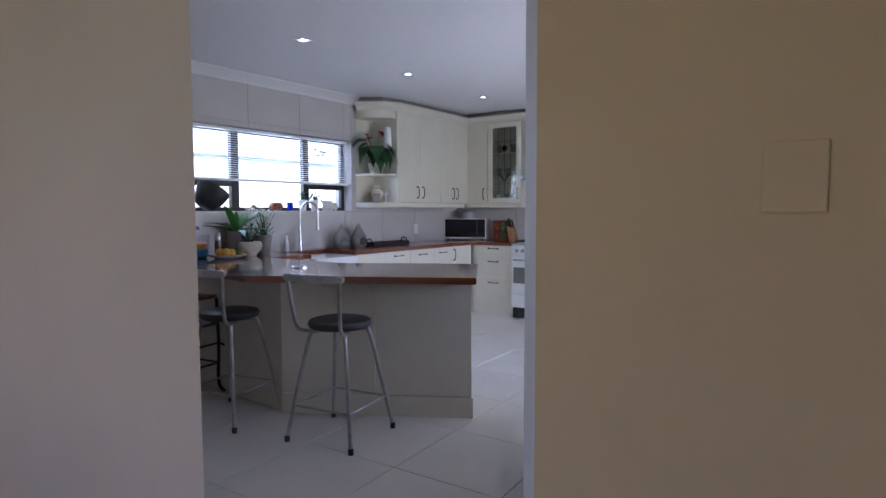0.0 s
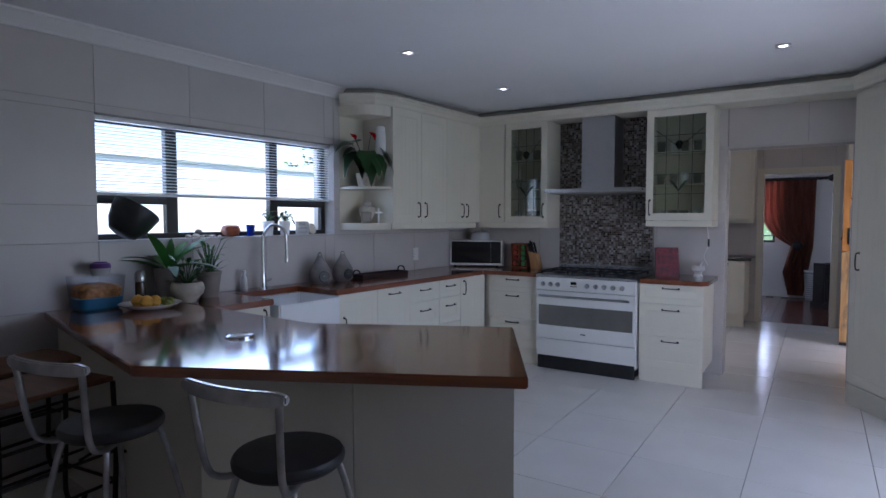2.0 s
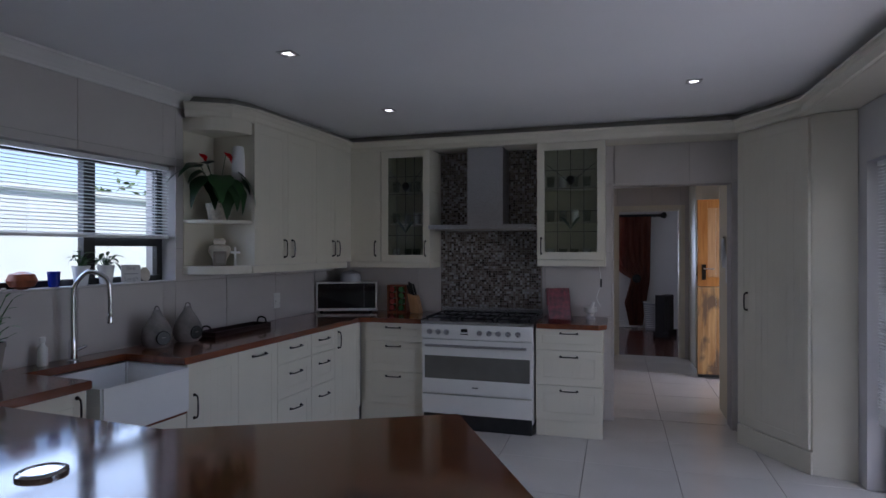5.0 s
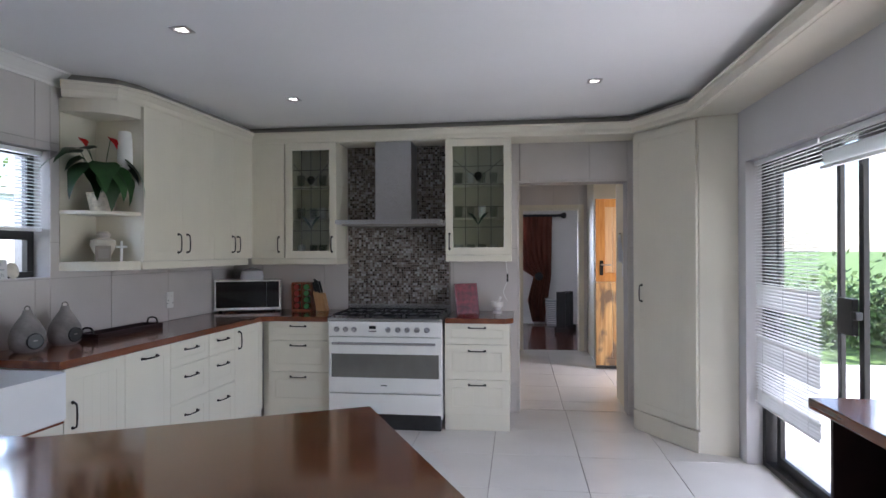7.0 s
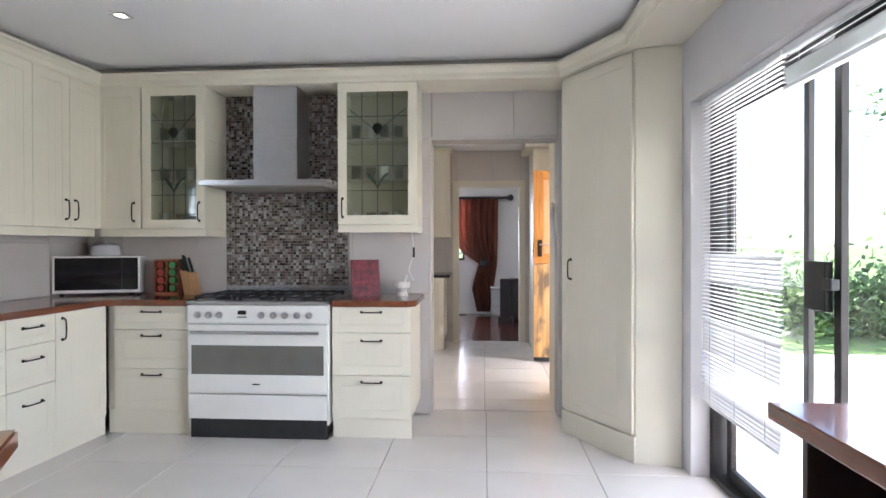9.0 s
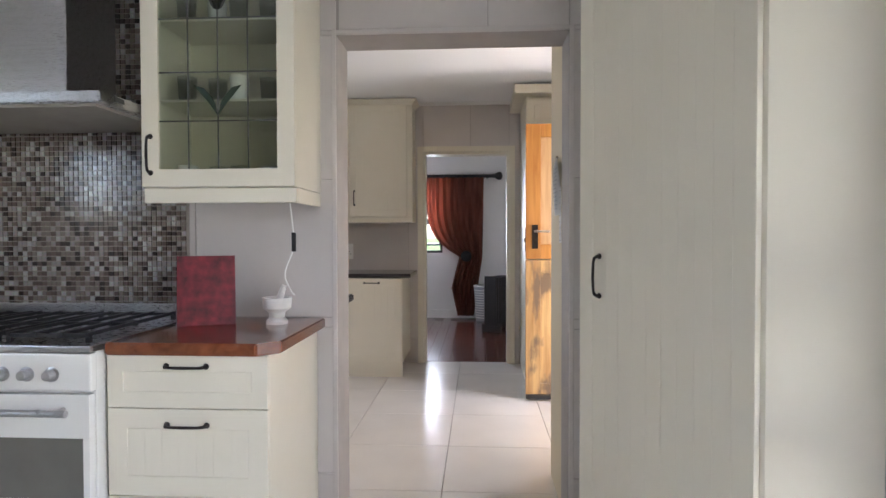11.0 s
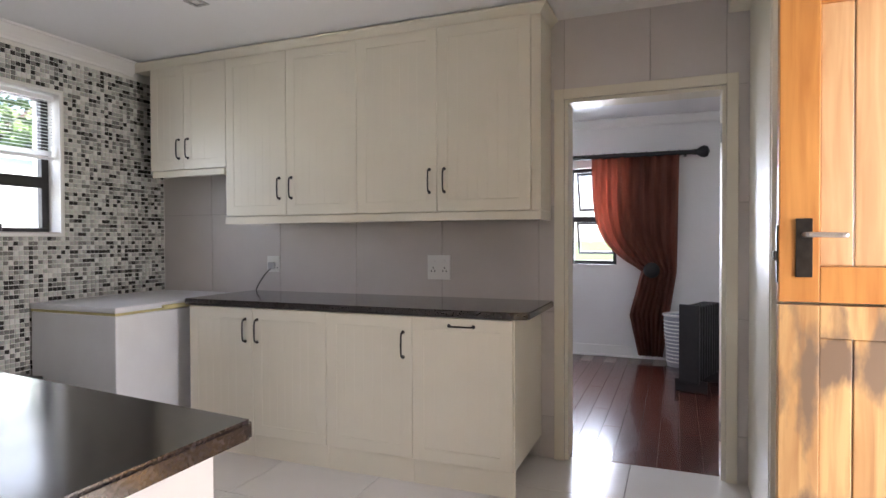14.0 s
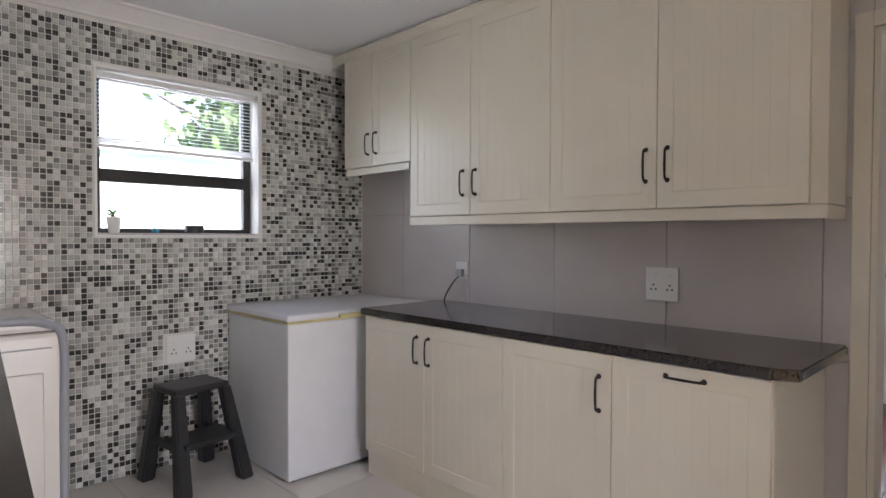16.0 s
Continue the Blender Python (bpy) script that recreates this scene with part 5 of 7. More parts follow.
sbd = thing("sideboard", pose(-0.47, 1.82, 0) @ Matrix.Diagonal((0.73, 1, 1, 1)), "open dark brown sideboard with a thick timber top", "sideboard")
bm = bmesh.new()
box(bm, 0.0, 0.60, 0.0, 1.93, 0.86, 0.90, 0.006)
part("top", bm, TOPWOOD, sbd, "glossy red-brown timber top")
bm = bmesh.new()
box(bm, 0.06, 0.58, 1.845, 1.865, 0.0, 0.858, 0.002)
part("end_panel", bm, DARKBOARD, sbd)
bm = bmesh.new()
box(bm, 0.06, 0.58, 0.03, 0.05, 0.0, 0.858, 0.002)
part("end_panel", bm, DARKBOARD, sbd)
bm = bmesh.new()
box(bm, 0.565, 0.585, 0.05, 1.845, 0.0, 0.858)
part("back_panel", bm, DARKBOARD, sbd)
for z in (0.10, 0.45):
    bm = bmesh.new()
    box(bm, 0.09, 0.565, 0.05, 1.845, z, z + 0.022, 0.002)
    part("shelf", bm, DARKBOARD, sbd)
for y in (0.65, 1.25):
    bm = bmesh.new()
    box(bm, 0.10, 0.565, y, y + 0.02, 0.12, 0.858, 0.001)
    part("divider", bm, DARKBOARD, sbd)
bm = bmesh.new()
tube(bm, [(-0.015, 1.05, 0.0), (-0.015, 1.05, 0.66)], 0.011, 8)
tube(bm, [(-0.015, 1.05, 0.66), (-0.06, 1.05, 0.665)], 0.014, 8)
tube(bm, curve_pts([(-0.015, 1.05, 0.56), (0.02, 1.05, 0.57), (0.05, 1.05, 0.55), (0.03, 1.05, 0.48), (0.055, 1.05, 0.46)], 5), 0.009, 6)
tube(bm, [(-0.015, 1.05, 0.10), (0.06, 1.05, 0.10)], 0.009, 6)
tube(bm, [(-0.015, 1.05, 0.62), (0.062, 1.05, 0.62)], 0.009, 6)
part("iron_bracket", bm, IRON, sbd, "black wrought iron bracket", True)
for k, (x, y, l) in enumerate(((0.20, 1.48, 0.20), (0.26, 1.62, 0.16), (0.18, 1.72, 0.14))):
    t = thing("bottle", pose(-0.47 + 0.73 * x, 1.82 + y, 0.472 + 0.035, 0, 90, 12 * k), "dark glass bottle lying on the sideboard shelf", "bottle", "bottles on the shelf")
    bm = bmesh.new()
    lathe(bm, [(0.0, -l / 2), (0.033, -l / 2), (0.034, l * 0.2), (0.014, l * 0.42), (0.013, l * 0.7)], 16)
    part("body", bm, BLACKGLASS, t, "", True)
    bm = bmesh.new()
    lathe(bm, [(0.015, l * 0.7), (0.015, l * 0.78)], 12)
    part("cap", bm, STEEL, t, "pale foil cap", True)

# ---- sink, tap, and what stands on the worktop ----
sk = thing("butler_sink", LEFT @ Matrix.Translation((0.19, 0.815, 0.62)), "white glazed butler sink with apron front", "sink")
bm = bmesh.new()
o, i = bmesh.new(), None
o.free()
outer = box(bm, 0, 0.455, 0, 0.54, 0, 0.245, 0.0)
top = max((f for f in bm.faces), key=lambda f: f.calc_center_median().z)
r = bmesh.ops.inset_region(bm, faces=[top], thickness=0.03)
bmesh.ops.translate(bm, verts=top.verts[:], vec=(0, 0, -0.19))
bmesh.ops.bevel(bm, geom=bm.edges[:], offset=0.01, segments=3, affect="EDGES")
part("basin", bm, CERAMIC, sk, "", True)
bm = bmesh.new()
lathe(bm, [(0.035, 0.056), (0.035, 0.060), (0.026, 0.058), (0.0, 0.057)], 20, Matrix.Translation((0.22, 0.27, 0)), caps=False)
part("drain", bm, CHROME, sk, "", True)
bm = bmesh.new()
box(bm, 0.0, 0.43, -0.0, 0.545, -0.018, -0.002, 0.003)
part("support_board", bm, TOPWOOD, sk, "timber strip under the basin")

tp = thing("sink_mixer_tap", LEFT @ Matrix.Translation((0.11, 1.09, 0.90)), "chrome swan neck mixer tap with pull-out spray", "tap")
bm = bmesh.new()
lathe(bm, [(0.028, 0), (0.028, 0.008), (0.021, 0.014), (0.020, 0.10), (0.016, 0.12)], 20)
part("base", bm, CHROME, tp, "", True)
bm = bmesh.new()
tube(bm, curve_pts([(0, 0, 0.11), (0, 0, 0.30), (0.008, 0.004, 0.40), (0.07, 0.035, 0.475), (0.15, 0.075, 0.44), (0.165, 0.083, 0.36), (0.165, 0.083, 0.25)], 8), 0.0115, 12)
part("spout", bm, CHROME, tp, "", True)
bm = bmesh.new()
lathe(bm, [(0.011, 0.0), (0.016, 0.005), (0.015, 0.04), (0.010, 0.055)], 16, Matrix.Translation((0.165, 0.083, 0.20)))
part("spray_head", bm, CHROME, tp, "", True)
bm = bmesh.new()
tube(bm, [(0.0, 0.015, 0.06), (0.01, 0.07, 0.075)], [0.012, 0.007], 10)
part("lever", bm, CHROME, tp, "", True)


def turned(name, m, prof, mat, label, category, group="", n=28):
    b = bmesh.new()
    lathe(b, prof, n, m)
    return solid(name, b, mat, label, category, "thing", True, group)


turned("soap_bottle", LEFT @ Matrix.Translation((0.07, 0.955, 0.90)), [(0.022, 0), (0.024, 0.004), (0.023, 0.09), (0.012, 0.105), (0.010, 0.12), (0.014, 0.122), (0.014, 0.145), (0.004, 0.15)], WHITEPLASTIC, "small white soap bottle beside the tap", "bottle")
STONE = material("grey_stoneware", (0.24, 0.22, 0.21), 0.8, vary=0.25, scale=14, bump=0.4, bump_scale=60)
for s, k in ((1.60, 0), (1.85, 1)):
    t = thing("stone_jar", LEFT @ Matrix.Translation((0.16, s, 0.90)) @ pose(0, 0, 0, 0, 0, 10 * k), "grey stoneware jar with a round hole", "jar", "stoneware jars beside the sink")
    bm = bmesh.new()
    lathe(bm, [(0.06, 0), (0.082, 0.02), (0.09, 0.065), (0.082, 0.11), (0.055, 0.16), (0.028, 0.20), (0.02, 0.225)], 28)
    part("body", bm, STONE, t, "", True)
    bm = bmesh.new()
    lathe(bm, [(0.0, 0.089), (0.036, 0.089), (0.040, 0.093), (0.044, 0.084)], 24, Matrix.Translation((0, 0, 0.062)) @ pose(0, 0, 0, 0, 90, -20), caps=False)
    part("opening", bm, BLACK, t, "dark round opening", True)
    bm = bmesh.new()
    tube(bm, [(0.018 * math.cos(a), 0, 0.23 + 0.018 * math.sin(a)) for a in [2 * math.pi * j / 14 for j in range(14)]], 0.004, 6, closed=True)
    part("hanging_loop", bm, STONE, t, "", True)
tr = thing("serving_tray", LEFT @ Matrix.Translation((0.10, 1.99, 0.90)), "long dark wooden serving tray leaning low on the worktop", "tray")
bm = bmesh.new()
box(bm, 0, 0.16, 0, 0.60, 0.0, 0.012, 0.003)
part("base", bm, DARKBOARD, tr)
for a, b, c, d in ((0, 0.012, 0, 0.60), (0.148, 0.16, 0, 0.60), (0.012, 0.148, 0, 0.012), (0.012, 0.148, 0.588, 0.60)):
    bm = bmesh.new()
    box(bm, a, b, c, d, 0.0125, 0.04, 0.002)
    part("side", bm, DARKBOARD, tr)
for y in (0.006, 0.594):
    bm = bmesh.new()
    tube(bm, curve_pts([(0.04, y, 0.04), (0.05, y, 0.07), (0.08, y, 0.078), (0.11, y, 0.07), (0.12, y, 0.04)], 5), 0.006, 8)
    part("handle", bm, IRON, tr, "dark metal handle", True)

mw = thing("microwave_oven", pose(-4.14, 6.33, 0.90, 0, 0, 20), "white and black glass microwave oven in the corner", "microwave")
bm = bmesh.new()
box(bm, -0.045, 0.52, 0.012, 0.30, 0.015, 0.285, 0.006)
part("case", bm, ENAMEL, mw)
for a, b, c, d in ((-0.045, 0.52, 0.017, 0.04), (-0.045, 0.52, 0.272, 0.285), (-0.045, -0.03, 0.04, 0.272), (0.508, 0.52, 0.04, 0.272)):
    bm = bmesh.new()
    box(bm, a, b, 0.0, 0.012, c, d, 0.002)
    part("front_trim", bm, ENAMEL, mw)
bm = bmesh.new()
box(bm, -0.03, 0.40, 0.003, 0.012, 0.04, 0.272)
part("door", bm, BLACKGLASS, mw, "mirror-dark glass door")
bm = bmesh.new()
box(bm, 0.402, 0.508, 0.004, 0.012, 0.04, 0.272)
part("control_panel", bm, BLACKGLASS, mw, "dark control panel")
for x, y in ((0.0, 0.05), (0.46, 0.05), (0.0, 0.26), (0.46, 0.26)):
    bm = bmesh.new()
    lathe(bm, [(0.014, 0.0), (0.014, 0.015)], 10, Matrix.Translation((x, y, 0)))
    part("foot", bm, BLACK, mw)
CLEARP = material("cloudy_plastic", (0.50, 0.50, 0.52), 0.2, vary=0.05)
turned("microwave_cover", pose(-3.93, 6.53, 1.187), [(0.10, 0.0), (0.102, 0.03), (0.09, 0.075), (0.055, 0.095), (0.02, 0.10), (0.018, 0.112), (0.0, 0.113)], CLEARP, "cloudy plastic plate cover on the microwave", "cover")

sr = thing("spice_rack", pose(-3.56, 6.54, 0.90), "wooden spice rack with red and green jars", "spice rack")
RACK = wood("red_rack_wood", (0.20, 0.05, 0.02), (0.34, 0.10, 0.04), 0.4, "z")
bm = bmesh.new()
box(bm, 0, 0.19, 0.0, 0.12, 0.0, 0.015, 0.002)
part("base", bm, RACK, sr)
bm = bmesh.new()
box(bm, 0, 0.19, 0.0, 0.12, 0.245, 0.258, 0.002)
part("top", bm, RACK, sr)
for x in (0, 0.088, 0.178):
    bm = bmesh.new()
    box(bm, x, x + 0.012, 0.0, 0.12, 0.015, 0.245, 0.002)
    part("upright", bm, RACK, sr)
SPICE = [material("spice_green", (0.06, 0.22, 0.08), 0.4), material("spice_red", (0.34, 0.05, 0.04), 0.4), material("spice_ochre", (0.45, 0.22, 0.06), 0.4)]
for c in range(2):
    for r in range(4):
        bm = bmesh.new()
        lathe(bm, [(0.0, 0), (0.022, 0), (0.024, 0.004), (0.024, 0.05), (0.018, 0.06)], 14, Matrix.Translation((0.05 + c * 0.09, 0.075, 0.046 + r * 0.057)) @ pose(0, 0, 0, 90, 0, 0))
        jar = part("spice_jar", bm, SPICE[(r + c * 2) % 3], sr, "", True)
        bm = bmesh.new()
        lathe(bm, [(0.025, 0.06), (0.025, 0.078), (0.0, 0.079)], 14, Matrix.Translation((0.05 + c * 0.09, 0.075, 0.046 + r * 0.057)) @ pose(0, 0, 0, 90, 0, 0))
        part("lid", bm, SPICE[(c + 1) % 2], jar, "", True)

kb = thing("knife_block", pose(-3.27, 6.56, 0.90), "pale wooden knife block with black handled knives", "knife block")
bm = bmesh.new()
BLOCK = wood("pale_beech", (0.42, 0.22, 0.09), (0.58, 0.33, 0.15), 0.5, "z")
lean = Matrix.Rotation(radians(20), 4, "Y")
vs = box(bm, -0.045, 0.045, -0.05, 0.05, 0.0, 0.16, 0.005)
for v in bm.verts:
    v.co.x -= v.co.z * 0.22
    if v.co.z > 0.1:
        v.co.z += (0.0 - v.co.x) * 0.3
part("block", bm, BLOCK, kb)
for k, (x, y, l) in enumerate(((-0.055, -0.03, 0.10), (-0.045, 0.0, 0.13), (-0.02, -0.03, 0.12), (-0.015, 0.02, 0.11), (-0.06, 0.03, 0.09))):
    bm = bmesh.new()
    box(bm, -0.009, 0.009, -0.007, 0.007, 0.0, l, 0.004, m=Matrix.Translation((x, y, 0.165)) @ pose(0, 0, 0, 0, -16, 0))
    part("knife_handle", bm, BLACK, kb, "black knife handle")

bk = thing("recipe_book", pose(-2.04, 6.42, 0.90, -14, 0, 25), "dark red recipe book leaning on the wall", "book")
BOOKRED = material("dark_red_cover", (0.16, 0.012, 0.022), 0.35, vary=0.7, scale=26)
bm = bmesh.new()
box(bm, 0, 0.205, 0.0, 0.003, 0.0, 0.265, 0.001)
part("front_cover", bm, BOOKRED, bk)
bm = bmesh.new()
box(bm, 0.004, 0.20, 0.0035, 0.022, 0.004, 0.261)
part("pages", bm, WHITEPLASTIC, bk, "white page block")
bm = bmesh.new()
box(bm, 0, 0.205, 0.0225, 0.0255, 0.0, 0.265, 0.001)
part("back_cover", bm, BOOKRED, bk)

mt = thing("mortar", pose(-1.70, 6.52, 0.90), "small white mortar with a pestle", "mortar")
MARBLE = material("white_marble", (0.74, 0.72, 0.70), 0.35, vary=0.12, scale=18)
bm = bmesh.new()
lathe(bm, [(0.0, 0), (0.040, 0), (0.040, 0.012), (0.028, 0.025), (0.032, 0.045), (0.052, 0.06), (0.055, 0.10), (0.048, 0.10), (0.042, 0.07), (0.0, 0.055)], 24, caps=False)
part("bowl", bm, MARBLE, mt, "", True)
bm = bmesh.new()
tube(bm, [(0.0, 0.0, 0.065), (0.028, 0.0, 0.145)], [0.016, 0.010], 10)
part("pestle", bm, MARBLE, mt, "", True)
cd = thing("light_cable", pose(-1.645, 6.45, 1.345), "thin white cable hanging under the wall cabinet", "cable")
bm = bmesh.new()
tube(bm, curve_pts([(0.02, 0, 0.01), (0.03, 0, -0.08), (0.035, 0, -0.15), (0.0, 0, -0.25), (0.02, 0, -0.31), (0.035, 0, -0.33)], 6), 0.003, 6)
part("cord", bm, WHITEPLASTIC, cd, "", True)
bm = bmesh.new()
box(bm, 0.026, 0.042, -0.005, 0.005, -0.17, -0.10, 0.003)
part("inline_switch", bm, BLACK, cd)


def socket(m, w, h, label, holes=6, rocker=True):
    t = thing("wall_socket", m, label, "socket", "white wall sockets")
    bm = bmesh.new()
    box(bm, -w / 2, w / 2, -0.009, 0, -h / 2, h / 2, 0.002)
    part("plate", bm, WHITEPLASTIC, t)
    if rocker:
        for x in (-w * 0.22, w * 0.22):
            bm = bmesh.new()
            box(bm, x - 0.008, x + 0.008, -0.013, -0.009, h * 0.18, h * 0.32, 0.001)
            part("rocker", bm, WHITEPLASTIC, t)
    for k in range(holes):
        x = (-0.25 if k < holes / 2 else 0.25) * w
        dx, dz = ((0, 0.008), (-0.011, -0.012), (0.011, -0.012))[k % 3]
        bm = bmesh.new()
        lathe(bm, [(0.0, 0.0095), (0.0042, 0.0095), (0.0045, 0.009)], 10, Matrix.Translation((x + dx, 0, -0.012 + dz)) @ pose(0, 0, 0, 90, 0, 0), caps=False)
        part("pin_hole", bm, BLACK, t)
    return t


socket(FACE @ Matrix.Translation((3.01, -0.0065, 1.062)), 0.085, 0.125, "white single wall socket on tiles", 3)
ROOM[0] = BACK
socket(pose(-3.384, YU1 - 0.0065, 1.09), 0.10, 0.11, "white wall socket with a grey plug", 3, False)
socket(pose(-2.148, YU1 - 0.0065, 1.085), 0.15, 0.15, "white double wall socket on grey tiles", 6)
socket(ULEFT @ Matrix.Translation((1.775, -0.0065, 0.655)), 0.16, 0.15, "white double socket on the mosaic wall", 6)
pl = thing("plug_and_cable", pose(-3.384, YU1 - 0.016, 1.08), "grey plug with a cable behind the worktop", "plug")
bm = bmesh.new()
box(bm, -0.022, 0.022, -0.03, 0, -0.022, 0.022, 0.006)
part("plug", bm, CLEARP, pl)
bm = bmesh.new()
tube(bm, curve_pts([(0, -0.025, -0.02), (-0.04, -0.035, -0.06), (-0.10, -0.03, -0.13), (-0.13, -0.02, -0.174)], 6), 0.004, 6)
part("cable", bm, BLACK, pl, "", True)
ROOM[0] = KITCHEN
sw = thing("light_switch", pose(-0.5515, 6.505, 1.355, 0, 0, -102.3), "white light switch plate beside the doorway", "light switch")
bm = bmesh.new()
box(bm, -0.048, 0.048, -0.01, 0, -0.06, 0.06, 0.003)
part("plate", bm, WHITEPLASTIC, sw)
bm = bmesh.new()
box(bm, -0.012, 0.012, -0.014, -0.01, -0.03, 0.005, 0.002)
part("rocker", bm, WHITEPLASTIC, sw)
hs = thing("light_switch", pose(0.03, 0.699, 1.33), "tan painted switch plate on the hall wall", "light switch")
bm = bmesh.new()
box(bm, -0.04, 0.04, -0.006, 0, -0.05, 0.05, 0.003)
part("plate", bm, HALLWALL, hs)
nt = thing("notice", pose(-0.566, 7.20, 1.325, 0, 0, -90), "printed paper notice pinned to the doorway wall", "notice")
PAPER = material("white_paper", (0.74, 0.73, 0.72), 0.8, vary=0.04, scale=8)
INK = material("grey_ink", (0.42, 0.42, 0.43), 0.8)
bm = bmesh.new()
cols = []
for k in range(9):
    x = 0.19 * k / 8
    cols.append([bm.verts.new((x, -0.004 - 0.012 * abs(math.sin(3.0 * z + x * 9)) * (0.25 + z), z * 0.26)) for z in [j / 8 for j in range(9)]])
for a, b in zip(cols, cols[1:]):
    for j in range(8):
        bm.faces.new((a[j], b[j], b[j + 1], a[j + 1]))
r = bmesh.ops.solidify(bm, geom=bm.faces[:], thickness=0.0006)
part("sheet", bm, PAPER, nt, "curling printed sheet")
bm = bmesh.new()
lathe(bm, [(0.006, 0), (0.007, 0.004), (0.003, 0.008)], 10, Matrix.Translation((0.095, -0.004, 0.27)) @ pose(0, 0, 0, 90, 0, 0))
part("pin", bm, IRON, nt)
bm = bmesh.new()
for k in range(11):
    z = 0.03 + k * 0.019
    yy = -0.0052 - 0.012 * abs(math.sin(3.0 * z / 0.26 + 0.05 * 9)) * (0.25 + z / 0.26)
    box(bm, 0.02, 0.02 + 0.13 * (0.6 + 0.4 * ((k * 7) % 5) / 5), yy - 0.0018, yy - 0.0005, z, z + 0.004)
part("print", bm, INK, nt, "lines of small grey print")
nl = thing("notice", pose(-0.5815, 6.945, 1.20, 0, 0, -90), "narrow torn paper list taped beside the notice", "notice")
bm = bmesh.new()
for k in range(9):
    box(bm, 0.0, 0.062 - 0.006 * (k % 3), -0.0022, -0.001, k * 0.027, k * 0.027 + 0.0265)
bmesh.ops.remove_doubles(bm, verts=bm.verts, dist=0.0008)
part("sheet", bm, PAPER, nl, "narrow sheet with a ragged edge")
bm = bmesh.new()
for k in range(9):
    box(bm, 0.006, 0.044 - 0.005 * (k % 2), -0.0034, -0.0026, k * 0.027 + 0.009, k * 0.027 + 0.013)
part("print", bm, INK, nl, "lines of small grey print")

# ---- plants and small things ----
SOIL = material("potting_soil", (0.03, 0.02, 0.014), 0.95, vary=0.3, scale=40, bump=0.5)
LEAF = material("glossy_green_leaf", (0.035, 0.10, 0.030), 0.35, vary=0.25, scale=8, per_piece=0.3)
FERN = material("bright_green_leaf", (0.08, 0.24, 0.045), 0.4, vary=0.2, scale=8, per_piece=0.3)
RED = material("red_spathe", (0.55, 0.012, 0.015), 0.25, vary=0.1)
CLAY = material("grey_clay_pot", (0.27, 0.24, 0.21), 0.8, vary=0.2, scale=10, bump=0.2)
CRACKLE = material("crackled_cream_pot", (0.58, 0.53, 0.45), 0.6, vary=0.25, scale=14, bump=0.3)


def leaf_mesh(length, width, droop, mat, fold=0.25, heart=False):
    """A bent leaf along +y from the origin, with a folded midrib and some thickness."""
    bm = bmesh.new()
    n = 7
    rows = []
    for k in range(n + 1):
        t = k / n
        w = width * (math.sin(math.pi * min(1, t * 0.95 + 0.03)) ** 0.8) if not heart else width * (1 - t) ** 0.7 * (0.75 + 0.5 * math.sin(math.pi * min(1, t * 1.6)))
        y = length * t
        z = length * (0.35 * t - droop * t * t)
        rows.append([bm.verts.new((x * w, y, z + abs(x) * w * fold)) for x in (-0.5, 0, 0.5)])
    for a, b in zip(rows, rows[1:]):
        for j in range(2):
            f = bm.faces.new((a[j], a[j + 1], b[j + 1], b[j]))
            f.smooth = True
    bmesh.ops.solidify(bm, geom=bm.faces[:], thickness=0.0012)
    return mesh_of(bm, "leaf", mat, True)


def potted(name, m, prof, potmat, label, leaves, soil_r, soil_z, group=""):
    """A pot with soil and leaves; leaves: (mesh, azimuth, tilt, height, stem mesh or None)."""
    t = thing(name, m, label, "plant", group)
    bm = bmesh.new()
    lathe(bm, prof, 28, caps=False)
    part("pot", bm, potmat, t, "", True)
    bm = bmesh.new()
    lathe(bm, [(0.0, soil_z), (soil_r, soil_z)], 20, caps=False)
    part("soil", bm, SOIL, t)
    for me, az, tilt, z, rad in leaves:
        a = radians(az)
        base = Vector((rad * math.sin(-a), rad * math.cos(a), z))
        bm = bmesh.new()
        tube(bm, curve_pts([(base.x * 0.15, base.y * 0.15, soil_z), (base.x * 0.5, base.y * 0.5, (soil_z + z) / 2 + 0.01), base], 4), 0.0022, 5)
        s = part("stem", bm, LEAF, t, "", True)
        put("leaf", me, s, Matrix.Translation(base) @ pose(0, 0, 0, tilt, 0, az))
    return t


random.seed(5)
POT = [(0.0, 0.0), (0.055, 0), (0.06, 0.01), (0.078, 0.15), (0.082, 0.15), (0.082, 0.172), (0.072, 0.172), (0.068, 0.14), (0.0, 0.14)]
BOWL = [(0.0, 0.0), (0.05, 0), (0.055, 0.015), (0.092, 0.05), (0.102, 0.085), (0.095, 0.115), (0.085, 0.125), (0.078, 0.12), (0.085, 0.10), (0.0, 0.095)]
strap = [leaf_mesh(0.34, 0.07, 0.35, FERN), leaf_mesh(0.28, 0.06, 0.5, FERN), leaf_mesh(0.24, 0.05, 0.2, FERN)]
potted("potted_fern", pose(-4.27, 3.09, 0.90), [(r * 1.15, z * 1.25) for r, z in POT], CLAY, "bird's nest fern in a grey clay pot", [(strap[k % 3], 360 / 15 * k + random.uniform(-9, 9), random.uniform(-5, 48), 0.20, 0.02) for k in range(15)], 0.075, 0.172)
small = [leaf_mesh(0.06, 0.028, 0.5, LEAF), leaf_mesh(0.045, 0.02, 0.3, LEAF)]
fine = [leaf_mesh(0.05, 0.016, 0.4, FERN), leaf_mesh(0.04, 0.014, 0.2, FERN)]
